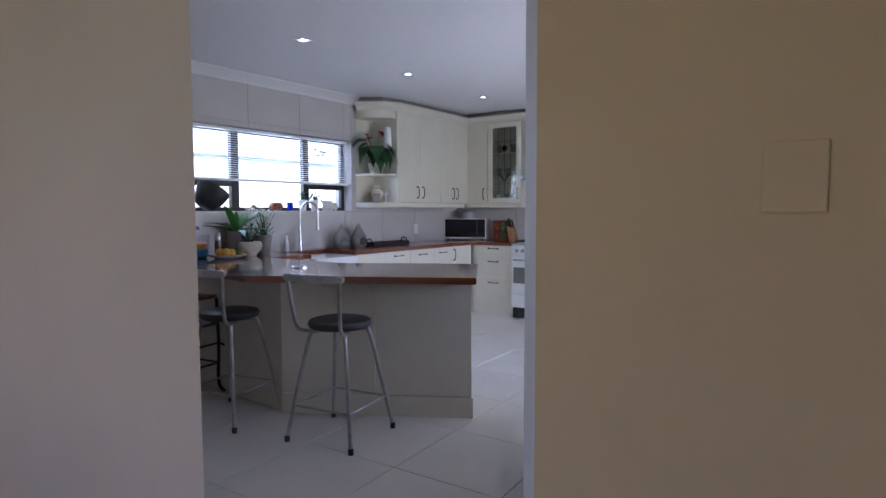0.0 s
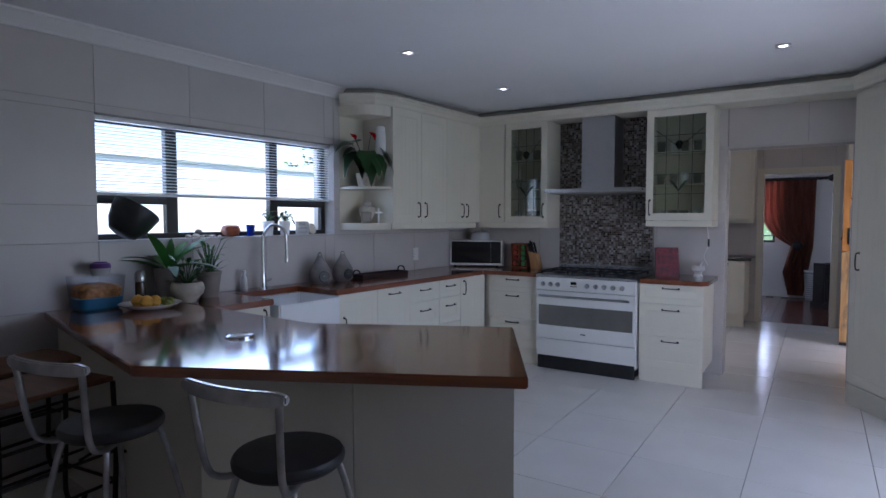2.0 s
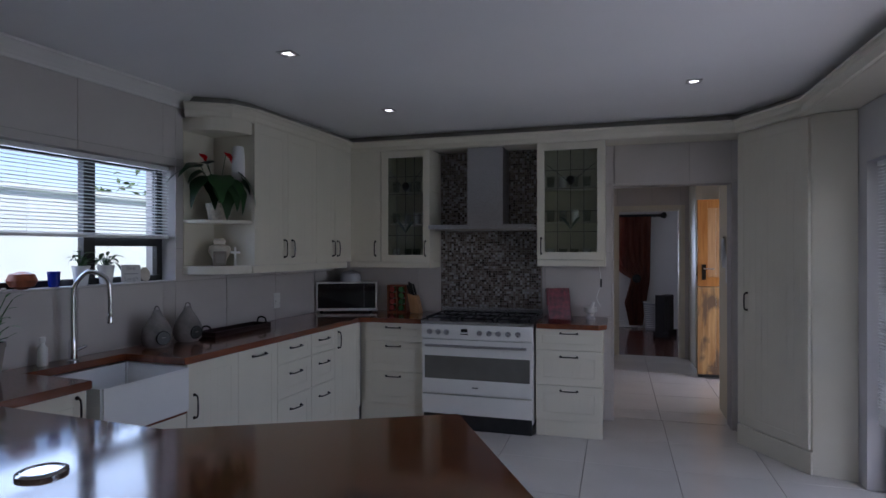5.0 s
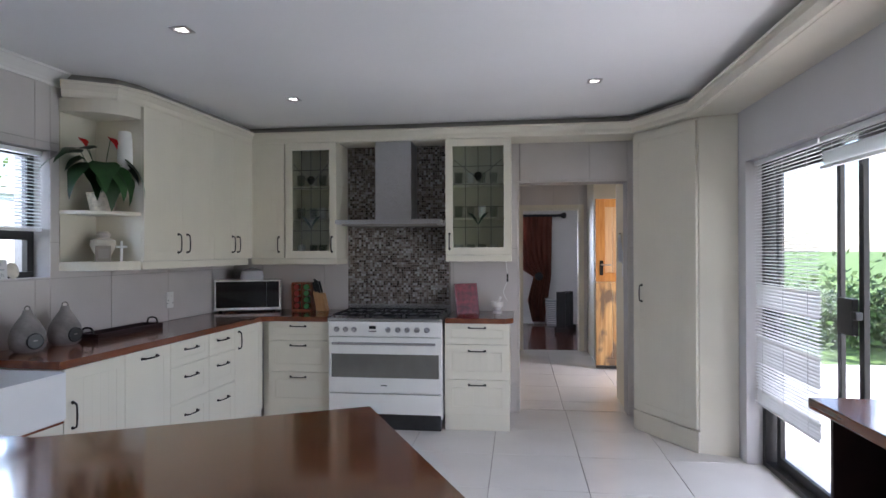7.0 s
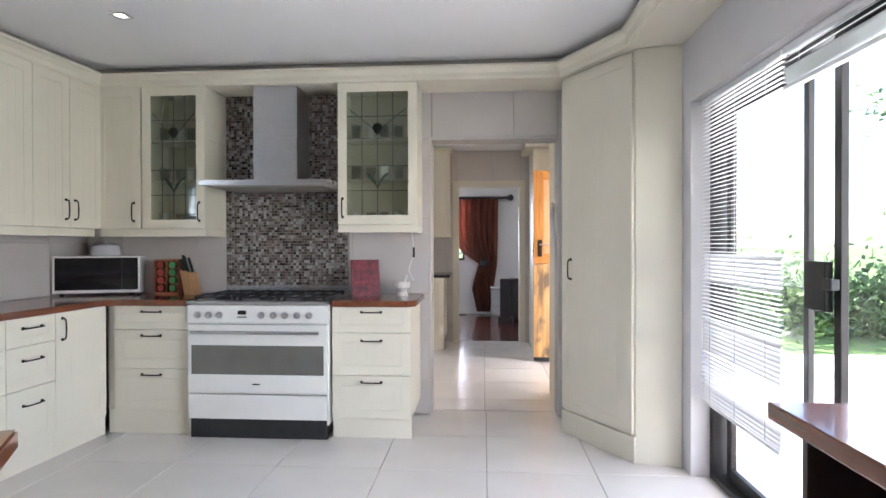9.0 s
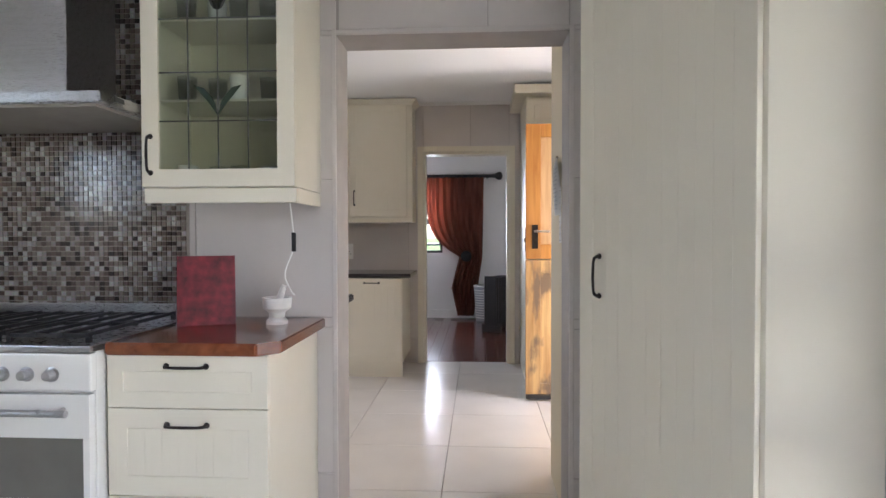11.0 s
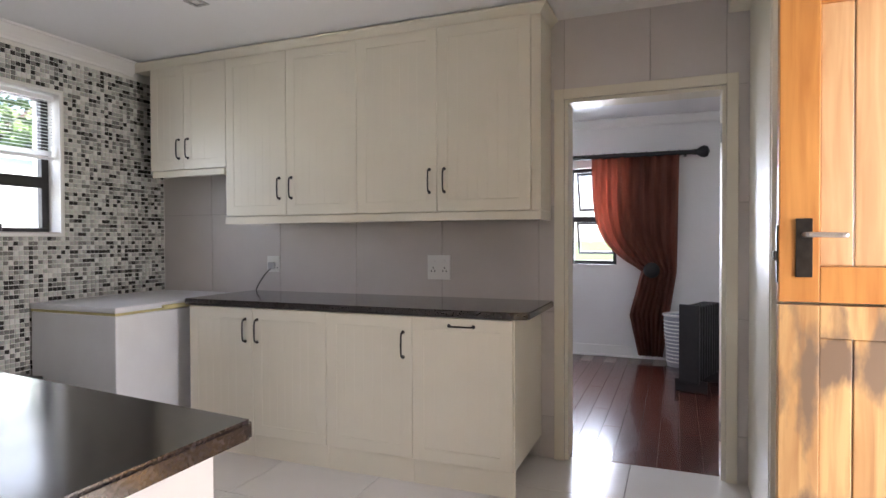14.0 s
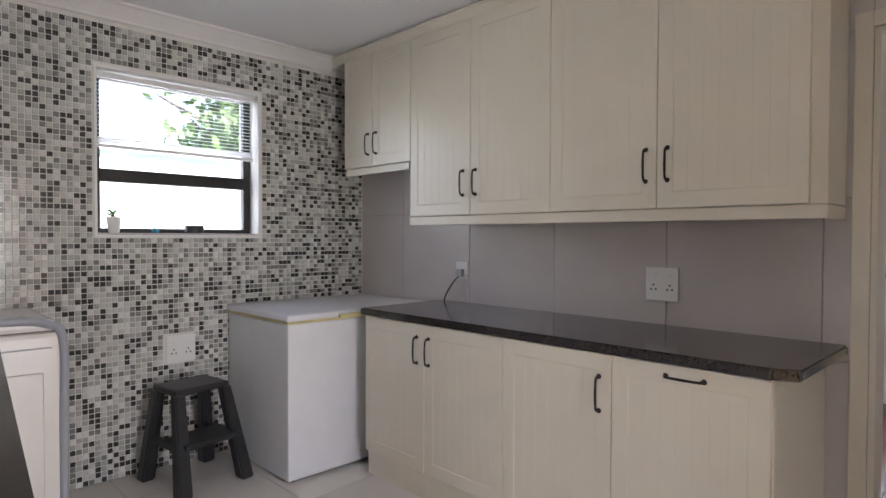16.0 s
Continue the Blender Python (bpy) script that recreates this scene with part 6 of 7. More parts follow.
potted("bowl_plant", pose(-4.13, 3.12, 0.90), BOWL, CRACKLE, "leafy plant in a crackled cream bowl pot", [(small[k % 2], random.uniform(0, 360), random.uniform(-20, 50), random.uniform(0.13, 0.26), random.uniform(0.02, 0.10)) for k in range(34)], 0.08, 0.10)
potted("potted_herb", pose(-4.22, 3.34, 0.90), POT, CLAY, "herb with small leaves in a clay pot", [(fine[k % 2], random.uniform(0, 360), random.uniform(-20, 50), random.uniform(0.19, 0.37), random.uniform(0.01, 0.11)) for k in range(48)], 0.066, 0.145)

pt = thing("fruit_plate", pose(-4.05, 2.83, 0.90), "white oval plate of fruit", "plate")
bm = bmesh.new()
lathe(bm, [(0.0, 0.004), (0.09, 0.0), (0.12, 0.012), (0.165, 0.032), (0.168, 0.036), (0.12, 0.02), (0.0, 0.012)], 36, caps=False)
part("dish", bm, CERAMIC, pt, "", True)
YEL = material("yellow_fruit", (0.62, 0.33, 0.04), 0.5, vary=0.15, scale=20, bump=0.1)
GRN = material("green_fruit", (0.22, 0.24, 0.05), 0.5, vary=0.2, scale=20)
for k, (x, y, r, mt_) in enumerate(((-0.03, -0.06, 0.037, YEL), (0.04, -0.05, 0.038, YEL), (0.01, 0.01, 0.036, YEL), (0.03, 0.08, 0.028, GRN), (-0.04, 0.08, 0.028, GRN), (0.08, 0.04, 0.026, GRN))):
    t = turned("fruit", pose(-4.05 + x, 2.83 + y, 0.912, 12 * k, 8, 40 * k), [(0.004, 0), (r * 0.7, r * 0.3), (r, r), (r * 0.72, r * 1.7), (0.006, r * 2.05)], mt_, "ripe yellow fruit on the plate" if mt_ == YEL else "small green fruit on the plate", "fruit", "fruit on the plate", 18)

tb = thing("storage_tub", pose(-4.31, 2.66, 0.90, 0, 0, -6), "clear tub with blue base and purple lid", "tub")
BLUEP = material("blue_plastic", (0.03, 0.16, 0.30), 0.35)
PURP = material("purple_plastic", (0.12, 0.03, 0.22), 0.35)
ORNG = material("orange_snack", (0.50, 0.22, 0.05), 0.6, vary=0.5, scale=30)
def tub_rings(bm, levels, caps=(True, True), n=6):
    """A rounded square body from (half width, corner radius, height) levels."""
    rows = []
    for a, r, z in levels:
        row = []
        for q, (sx, sy) in enumerate(((1, 1), (-1, 1), (-1, -1), (1, -1))):
            for k in range(n):
                w = math.pi / 2 * (q + k / (n - 1))
                row.append(bm.verts.new((sx * (a - r) + r * math.cos(w), 1.15 * (sy * (a - r) + r * math.sin(w)), z)))
        rows.append(row)
    k = len(rows[0])
    for p, q in zip(rows, rows[1:]):
        for j in range(k):
            bm.faces.new((p[j], p[(j + 1) % k], q[(j + 1) % k], q[j]))
    if caps[0]:
        bm.faces.new(rows[0][::-1])
    if caps[1]:
        bm.faces.new(rows[-1])
    return bm


TUBGLASS = glass("clear_tub_plastic", (0.86, 0.88, 0.92), 0.08)
tbb = part("base", tub_rings(bmesh.new(), [(0.085, 0.03, 0.0), (0.098, 0.035, 0.012), (0.104, 0.038, 0.07), (0.100, 0.036, 0.073)]), BLUEP, tb, "blue plastic base", True)
part("filling", tub_rings(bmesh.new(), [(0.092, 0.034, 0.074), (0.098, 0.036, 0.12), (0.085, 0.04, 0.138), (0.04, 0.03, 0.150)]), ORNG, tb, "orange snacks seen through the side", True)
part("tub_wall", tub_rings(bmesh.new(), [(0.104, 0.038, 0.074), (0.112, 0.042, 0.185), (0.115, 0.043, 0.188), (0.112, 0.042, 0.192), (0.03, 0.02, 0.194)], (False, True)), TUBGLASS, tb, "clear plastic wall", True)
bm = bmesh.new()
lathe(bm, [(0.045, 0.195), (0.048, 0.20), (0.052, 0.235)], 20, Matrix.Translation((-0.01, 0.03, 0)))
cup = part("cup", bm, CLEARP, tb, "cloudy plastic cup", True)
bm = bmesh.new()
lathe(bm, [(0.055, 0.2355), (0.056, 0.248), (0.05, 0.262), (0.036, 0.266), (0.034, 0.272), (0.0, 0.273)], 20, Matrix.Translation((-0.01, 0.03, 0)), caps=False)
part("lid", bm, PURP, cup, "purple lid", True)
gr = thing("pepper_grinder", pose(-4.27, 2.90, 0.90), "clear glass grinder with a steel cap", "grinder")
bm = bmesh.new()
lathe(bm, [(0.03, 0), (0.032, 0.01), (0.03, 0.13), (0.028, 0.14)], 18)
part("jar", bm, material("dark_spice_glass", (0.10, 0.07, 0.05), 0.1), gr, "", True)
bm = bmesh.new()
lathe(bm, [(0.031, 0.14), (0.033, 0.15), (0.031, 0.19), (0.02, 0.205), (0.0, 0.208)], 18, caps=False)
part("cap", bm, STEEL, gr, "", True)

# on the sink window's sill
ZS = 1.2905


def sill(s, d=-0.045):
    return LEFT @ Matrix.Translation((d, s, ZS))


ORANGE = material("orange_shell", (0.36, 0.10, 0.04), 0.4, vary=0.35, scale=20, bump=0.2)
turned("sea_urchin", sill(0.93), [(0.02, 0), (0.055, 0.015), (0.07, 0.045), (0.055, 0.078), (0.015, 0.09)], ORANGE, "orange-brown sea shell on the window sill", "shell", n=20)
turned("blue_cup", sill(1.10), [(0.022, 0), (0.026, 0.003), (0.032, 0.085), (0.029, 0.085), (0.023, 0.01), (0.0, 0.01)], material("blue_glass", (0.01, 0.03, 0.35), 0.1), "deep blue drinking cup on the sill", "cup")
SILLPOT = [(0.0, 0.0), (0.032, 0), (0.034, 0.004), (0.045, 0.10), (0.047, 0.10), (0.047, 0.112), (0.042, 0.112), (0.039, 0.09), (0.0, 0.09)]
for s in (1.26, 1.42):
    potted("sill_plant", sill(s), SILLPOT, CERAMIC, "small herb in a white pot on the sill", [(small[k % 2], random.uniform(0, 360), random.uniform(-40, 40), random.uniform(0.12, 0.19), random.uniform(0.01, 0.06)) for k in range(18)], 0.038, 0.092, "white sill pots")
sg = thing("small_sign", sill(1.60) @ pose(0, 0, 0, 0, 0, 62) @ pose(0, 0, 0, -6, 0, 0), "small white painted sign with lettering", "sign")
bm = bmesh.new()
box(bm, -0.055, 0.055, 0, 0.012, 0, 0.11, 0.002)
part("board", bm, PAPER, sg)


def lettering(text, size, m, parent, mat):
    cu = bpy.data.curves.new("lettering", "FONT")
    cu.body, cu.size, cu.extrude, cu.align_x = text, size, 0.0006, "CENTER"
    ob = new("tmp", cu)
    me = bpy.data.meshes.new_from_object(ob)
    bpy.data.objects.remove(ob)
    me.materials.clear()
    me.materials.append(mat)
    return put("lettering", me, parent, m, "grey painted word")


lettering("live", 0.04, pose(0, -0.001, 0.075, 90, 0, 0), sg, INK)
lettering("Laugh", 0.034, pose(0, -0.001, 0.012, 90, 0, 0), sg, INK)
bm = bmesh.new()
box(bm, -0.04, 0.04, -0.0015, -0.0002, 0.05, 0.056)
part("lettering", bm, INK, sg, "unreadable grey word")
turned("white_disc", sill(1.70, -0.05) @ pose(0, 0, 0.045, 0, 80, 10), [(0.0, 0), (0.045, 0.0), (0.047, 0.004), (0.045, 0.01), (0.0, 0.012)], CRACKLE, "round pale shell on the sill", "shell")
for k in range(9):
    r = random.uniform(0.014, 0.028)
    turned("pebble", sill(0.60 + 0.028 * k, -0.04 + random.uniform(-0.02, 0.02)) @ pose(0, 0, r * 0.4 + (0.03 if 1 < k < 5 and k % 2 else 0), 0, 0, 50 * k), [(0.003, -r * 0.4), (r * 0.8, -r * 0.3), (r, 0), (r * 0.7, r * 0.5), (0.003, r * 0.6)], STONE if k % 2 else CRACKLE, "sea shell and pebble on the sill", "pebble", "shells on the sill", 10)
bb = thing("black_pot", sill(0.125, 0.02) @ pose(0, 0, 0.034, -33, 0, 0), "deep black pot tilted in the window corner", "pot")
bm = bmesh.new()
lathe(bm, [(0.0, 0.0), (0.06, 0.0), (0.085, 0.012), (0.118, 0.07), (0.136, 0.14), (0.143, 0.185), (0.137, 0.187), (0.128, 0.14), (0.108, 0.075), (0.0, 0.02)], 32, caps=False)
part("body", bm, BLACK, bb, "", True)

# on the corner shelves
BASKET = material("pale_wicker", (0.52, 0.46, 0.36), 0.8, vary=0.3, scale=40, bump=0.5)
big = [leaf_mesh(0.27, 0.19, 0.55, LEAF, 0.12, True), leaf_mesh(0.24, 0.17, 0.5, LEAF, 0.12, True), leaf_mesh(0.21, 0.15, 0.65, LEAF, 0.12, True)]
an = potted("anthurium", LEFT @ Matrix.Translation((0.17, 2.13, 1.6955)), [(0.0, 0), (0.065, 0), (0.07, 0.01), (0.088, 0.11), (0.092, 0.115), (0.084, 0.115), (0.075, 0.1), (0.0, 0.1)], BASKET, "anthurium with dark leaves and red flowers", [(big[k % 3], az, ti, z, rad) for k, (az, ti, z, rad) in enumerate(((-60, -55, 0.33, 0.13), (-100, -62, 0.28, 0.10), (-150, -60, 0.27, 0.09), (170, -50, 0.30, 0.09), (-40, -65, 0.30, 0.13), (120, -45, 0.34, 0.11), (150, -20, 0.36, 0.12), (-120, -70, 0.23, 0.10), (-80, -60, 0.24, 0.12), (175, -15, 0.38, 0.10), (-135, -50, 0.30, 0.11)))], 0.075, 0.103)
for az, z, rad, sz in ((-70, 0.47, 0.05, 0.09), (150, 0.45, 0.12, 0.08)):
    a = radians(az)
    bm = bmesh.new()
    tube(bm, curve_pts([(0, 0, 0.10), (rad * 0.4 * math.sin(-a), rad * 0.4 * math.cos(a), 0.3), (rad * math.sin(-a), rad * math.cos(a), z)], 5), 0.0025, 6)
    s = part("flower_stem", bm, LEAF, an, "", True)
    put("flower", leaf_mesh(sz, sz * 1.05, 0.35, RED, 0.1, True), s, Matrix.Translation((rad * math.sin(-a), rad * math.cos(a), z)) @ pose(0, 0, 0, -62, 0, -85), "red heart-shaped flower")
turned("white_vase", LEFT @ Matrix.Translation((0.255, 2.225, 1.6955)), [(0.035, 0.28), (0.042, 0.285), (0.045, 0.33), (0.043, 0.46), (0.036, 0.52), (0.02, 0.525)], WHITEPLASTIC, "white plastic air freshener on the cabinet side", "air freshener")
SHZ = 1.3805
pf = thing("photo_frame", LEFT @ Matrix.Translation((0.22, 2.08, SHZ)) @ pose(0, 0, 0, 0, 0, 60), "small dark photo frame on the shelf", "photo frame")
bm = bmesh.new()
box(bm, -0.045, 0.045, 0, 0.012, 0, 0.10, 0.003)
part("frame", bm, CLAY, pf)
bm = bmesh.new()
box(bm, -0.03, 0.03, -0.002, -0.0005, 0.02, 0.08)
part("picture", bm, SHADOWGAP, pf)
ctx = thing("cross_ornament", LEFT @ Matrix.Translation((0.25, 2.20, SHZ)) @ pose(0, 0, 0, 0, 0, 60), "small white cross ornament on the shelf", "ornament")
bm = bmesh.new()
box(bm, -0.008, 0.008, 0, 0.01, 0, 0.13, 0.002)
part("upright", bm, PAPER, ctx)
bm = bmesh.new()
box(bm, -0.035, 0.035, -0.002, 0.008, 0.085, 0.10, 0.002)
part("crossbar", bm, PAPER, ctx)
turned("heart_ornament", LEFT @ Matrix.Translation((0.14, 2.17, SHZ)), [(0.03, 0), (0.04, 0.03), (0.075, 0.10), (0.07, 0.135), (0.035, 0.15), (0.045, 0.17), (0.03, 0.19), (0.0, 0.19)], CRACKLE, "pale carved heart ornament on the shelf", "ornament")
GLASSW = glass("drinking_glass", (0.9, 0.92, 0.92), 0.02)
for x0 in (-3.50, -2.08):
    for j, z in enumerate((1.40, 1.73, 2.02)):
        sh_ = solid("glass_cabinet_shelf", (lambda b: (box(b, x0 - 0.02, x0 + (0.42 if x0 < -3 else 0.50), 6.42, 6.685, z - 0.012, z - 0.004), b)[1])(bmesh.new()), CREAM_IN, "cream shelf board inside the glazed cabinet", "shelf", "thing") if j else None
        for k in range(4):
            turned("drinking_glass", pose(x0 + 0.05 + k * 0.10, 6.50 + 0.04 * (k % 2), z - 0.0035), [(0.025, 0), (0.03, 0.002), (0.036, 0.10), (0.034, 0.10), (0.027, 0.006), (0.0, 0.006)], CERAMIC if (k + j) % 3 == 0 else GLASSW, "drinking glass on the cabinet shelf", "glass", "glasses in the cabinets", 14)

# ---- laundry things ----
ROOM[0] = BACK
fz = thing("chest_freezer", pose(-4.37, 8.99, 0), "white chest freezer with a yellowed lid edge", "freezer")
YELLOWED = material("yellowed_rubber", (0.62, 0.55, 0.28), 0.6, vary=0.15, scale=10)
bm = bmesh.new()
box(bm, 0.0, 0.70, 0.0, 0.99, 0.015, 0.835, 0.008)
part("body", bm, FRIDGE, fz)
bm = bmesh.new()
box(bm, -0.0, 0.702, -0.002, 0.992, 0.836, 0.850, 0.003)
part("seal", bm, YELLOWED, fz, "yellowed lid seal")
bm = bmesh.new()
box(bm, -0.0, 0.712, -0.01, 1.0, 0.851, 0.885, 0.01)
lid = part("lid", bm, FRIDGE, fz, "grey-white lid")
bm = bmesh.new()
box(bm, 0.712, 0.73, 0.30, 0.50, 0.848, 0.868, 0.004)
part("handle", bm, YELLOWED, lid)
for x in (0.05, 0.65):
    for y in (0.05, 0.9):
        bm = bmesh.new()
        lathe(bm, [(0.02, 0), (0.02, 0.016)], 10, Matrix.Translation((x, y, 0)))
        part("foot", bm, BLACK, fz)

ss = thing("step_stool", pose(-4.13, 8.68, 0, 0, 0, 8), "black plastic two-step stool", "step stool")
bm = bmesh.new()
box(bm, -0.13, 0.11, -0.15, 0.15, 0.475, 0.51, 0.014)
part("top_step", bm, BLACK, ss)
bm = bmesh.new()
box(bm, 0.0, 0.22, -0.155, 0.155, 0.225, 0.255, 0.012)
part("lower_step", bm, BLACK, ss)
for s in (-1, 1):
    for x0, x1, nm in ((0.09, 0.22, "front_leg"), (-0.11, -0.16, "rear_leg")):
        bm = bmesh.new()
        rows = []
        for z, t in ((0.0, 1.0), (0.25, 0.5), (0.49, 0.0)):
            x, y, k = x0 + (x1 - x0) * t, s * (0.128 + 0.045 * t), 0.028 + 0.008 * t
            rows.append([bm.verts.new((x + a * k, y + b * k, z)) for a, b in ((-1, -1), (1, -1), (1, 1), (-1, 1))])
        for a, b in zip(rows, rows[1:]):
            for j in range(4):
                bm.faces.new((a[j], a[(j + 1) % 4], b[(j + 1) % 4], b[j]))
        bm.faces.new(rows[0][::-1])
        bm.faces.new(rows[-1])
        bmesh.ops.bevel(bm, geom=bm.edges[:], offset=0.008, segments=2, affect="EDGES")
        part(nm, bm, BLACK, ss)
    bm = bmesh.new()
    box(bm, -0.14, 0.17, s * 0.148 - 0.012, s * 0.148 + 0.012, 0.20, 0.24, 0.005)
    part("side_brace", bm, BLACK, ss)

wm = thing("washing_machine", pose(-4.36, 7.40, 0), "white washing machine with grey rounded rim", "washing machine")
GREYP = material("grey_plastic", (0.36, 0.38, 0.42), 0.35, vary=0.05)
bm = bmesh.new()
box(bm, 0.0, 0.58, 0.012, 0.62, 0.02, 0.90, 0.02)
part("body", bm, ENAMEL, wm)
bm = bmesh.new()
tube(bm, curve_pts([(0.575, 0.62, 0.02), (0.575, 0.62, 0.5), (0.575, 0.62, 0.86), (0.575, 0.56, 0.935), (0.575, 0.40, 0.955), (0.575, 0.10, 0.955), (0.575, 0.02, 0.94)], 6), 0.018, 10)
part("rim", bm, GREYP, wm, "grey rounded rim", True)
bm = bmesh.new()
box(bm, 0.0, 0.57, 0.02, 0.60, 0.901, 0.95, 0.02)
part("lid", bm, ENAMEL, wm, "white lid with a grey edge")
bm = bmesh.new()
box(bm, 0.5805, 0.59, 0.06, 0.55, 0.14, 0.74, 0.008)
part("front_panel", bm, ENAMEL, wm)
bm = bmesh.new()
box(bm, 0.5805, 0.586, 0.04, 0.58, 0.835, 0.84)
part("seam", bm, GREYP, wm)

us = thing("laundry_sink", pose(-3.10, 7.08, 0.911), "inset stainless steel laundry sink", "sink")
bm = bmesh.new()
for a, b, c, d in ((0, 0.78, 0, 0.05), (0, 0.78, 0.44, 0.49), (0, 0.05, 0.05, 0.44), (0.73, 0.78, 0.05, 0.44)):
    box(bm, a, b, c, d, 0.0, 0.008, 0.003)
part("rim", bm, STEEL, us)
# flat sheet; the depth of the bowl is only shade in its colour
bm = bmesh.new()
box(bm, 0.05, 0.73, 0.05, 0.44, 0.0, 0.002)
part("bowl", bm, SHADOWGAP, us, "flat dark sheet standing for the shade in the steel bowl")
rk = thing("dish_rack", pose(-3.52, 7.32, 0.911, 0, 0, 0), "chrome wire dish rack on the counter", "dish rack")
for z in (0.02, 0.10):
    bm = bmesh.new()
    tube(bm, [(0, 0, z), (0.32, 0, z), (0.34, 0.02, z), (0.34, 0.26, z), (0.32, 0.28, z), (0, 0.28, z), (-0.02, 0.26, z), (-0.02, 0.02, z)], 0.003, 6, closed=True)
    part("wire_hoop", bm, CHROME, rk, "", True)
for k in range(9):
    bm = bmesh.new()
    x = 0.02 + k * 0.035
    tube(bm, [(x, 0, 0.10), (x, 0.002, 0.02), (x, 0.14, 0.006), (x, 0.278, 0.02), (x, 0.28, 0.10)], 0.002, 5)
    part("wire", bm, CHROME, rk, "", True)
# laundry sill
SU = ULEFT @ Matrix.Translation((0, 0.045, 1.3095))
potted("small_succulent", SU @ Matrix.Translation((1.45, 0, 0)), [(0.0, 0.0), (0.022, 0), (0.026, 0.004), (0.034, 0.06), (0.036, 0.085), (0.032, 0.085), (0.03, 0.07), (0.0, 0.07)], WHITEPLASTIC, "small plant in a white cup on the sill", [(fine[k % 2], random.uniform(0, 360), random.uniform(0, 60), random.uniform(0.085, 0.10), random.uniform(0.005, 0.02)) for k in range(12)], 0.03, 0.072)
turned("black_tin", SU @ Matrix.Translation((1.875, 0, 0)), [(0.05, 0), (0.053, 0.003), (0.053, 0.045), (0.047, 0.045), (0.046, 0.01), (0.0, 0.01)], BLACK, "round black tin on the laundry sill", "tin")
turned("blue_stopper", SU @ Matrix.Translation((1.66, 0, 0)), [(0.018, 0), (0.02, 0.01), (0.01, 0.028), (0.0, 0.03)], material("teal_plastic", (0.02, 0.22, 0.30), 0.4), "small teal stopper on the sill", "stopper")

# ---- bedroom ----
ROOM[0] = BEDROOM
cu = thing("curtain", pose(-1.54, 13.03, 0), "rust brown curtain gathered with a dark tieback", "curtain")
RUST = material("rust_curtain_cloth", (0.26, 0.092, 0.06), 0.75, vary=0.3, scale=3, squash=(6, 1, 0.6), bump=0.2, bump_scale=180)
bm = bmesh.new()
NX, rows = 72, []
for j in range(41):
    z = 2.10 - 2.05 * j / 40
    zt = 0.93
    if z > zt:
        f = (2.10 - z) / (2.10 - zt)
        left = 0.0 + 0.50 * max(0, f) ** 3.6
        right = 0.86 - 0.02 * f
        bulge = 0.02 * math.sin(math.pi * f)
    else:
        f = (zt - z) / zt
        left = 0.50 - 0.12 * min(1, f * 2) + 0.10 * max(0, f * 2 - 1)
        right = 0.84 - 0.14 * f
        bulge = 0.0
    row = []
    for i in range(NX + 1):
        u = i / NX
        x = left + (right - left) * u
        sag = 0.22 * (1 - u) ** 2 * max(0.0, math.sin(math.pi * min(1, (2.10 - z) / 1.17))) * (1 if z > zt else 0)
        y = 0.028 * math.sin(u * 2 * math.pi * 8 + 0.8 * math.sin(z * 2.2)) + bulge - 0.01 * math.sin(u * 23)
        row.append(bm.verts.new((x, y, z - sag * 0.35)))
    rows.append(row)
for a, b in zip(rows, rows[1:]):
    for i in range(NX):
        bm.faces.new((a[i], b[i], b[i + 1], a[i + 1])).smooth = True
bmesh.ops.solidify(bm, geom=bm.faces[:], thickness=0.003)
part("cloth", bm, RUST, cu, "", True)
bm = bmesh.new()
lathe(bm, [(0.0, 0.05), (0.03, 0.05), (0.055, 0.04), (0.075, 0.02), (0.08, 0.0)], 24, Matrix.Translation((0.60, -0.05, 0.935)) @ pose(0, 0, 0, 90, 0, 0), caps=False)
part("tieback", bm, BLACK, cu, "round dark tieback", True)
rd = thing("curtain_rod", pose(-2.6, 13.03, 2.12), "dark wooden curtain rod with a ball end", "curtain rod")
bm = bmesh.new()
tube(bm, [(0, 0, 0), (2.05, 0, 0)], 0.024, 14)
part("pole", bm, BLACK, rd, "", True)
bm = bmesh.new()
lathe(bm, [(0.024, 0.0), (0.034, 0.01), (0.026, 0.03), (0.05, 0.06), (0.062, 0.095), (0.05, 0.13), (0.0, 0.15)], 20, Matrix.Translation((2.05, 0, 0)) @ pose(0, 0, 0, 0, 90, 0), caps=False)
part("finial", bm, BLACK, rd, "", True)
bm = bmesh.new()
box(bm, 1.96, 1.99, 0.0, 0.118, -0.03, 0.02, 0.004)
part("bracket", bm, BLACK, rd)
for k in range(9):
    bm = bmesh.new()
    x = 1.08 + k * 0.105
    tube(bm, [(x, 0.032 * math.cos(a), 0.032 * math.sin(a)) for a in [2 * math.pi * j / 14 for j in range(14)]], 0.005, 6, closed=True)
    part("ring", bm, BLACK, rd, "", True)
w3 = thing("window_3", pose(-3.6, YB1, 0), "dark framed bedroom window with opening lights", "window", kind="structure")
bars(w3, [("window_frame", 1.0, 2.3, 0.06, 0.10, 0.98, 1.02), ("window_frame", 1.0, 2.3, 0.06, 0.10, 1.98, 2.02), ("window_frame", 1.0, 1.04, 0.06, 0.10, 1.02, 1.98), ("window_frame", 2.26, 2.3, 0.06, 0.10, 1.02, 1.98),
          ("mullion", 1.80, 1.845, 0.055, 0.105, 1.02, 1.98), ("transom", 1.845, 2.26, 0.055, 0.105, 1.44, 1.50)])
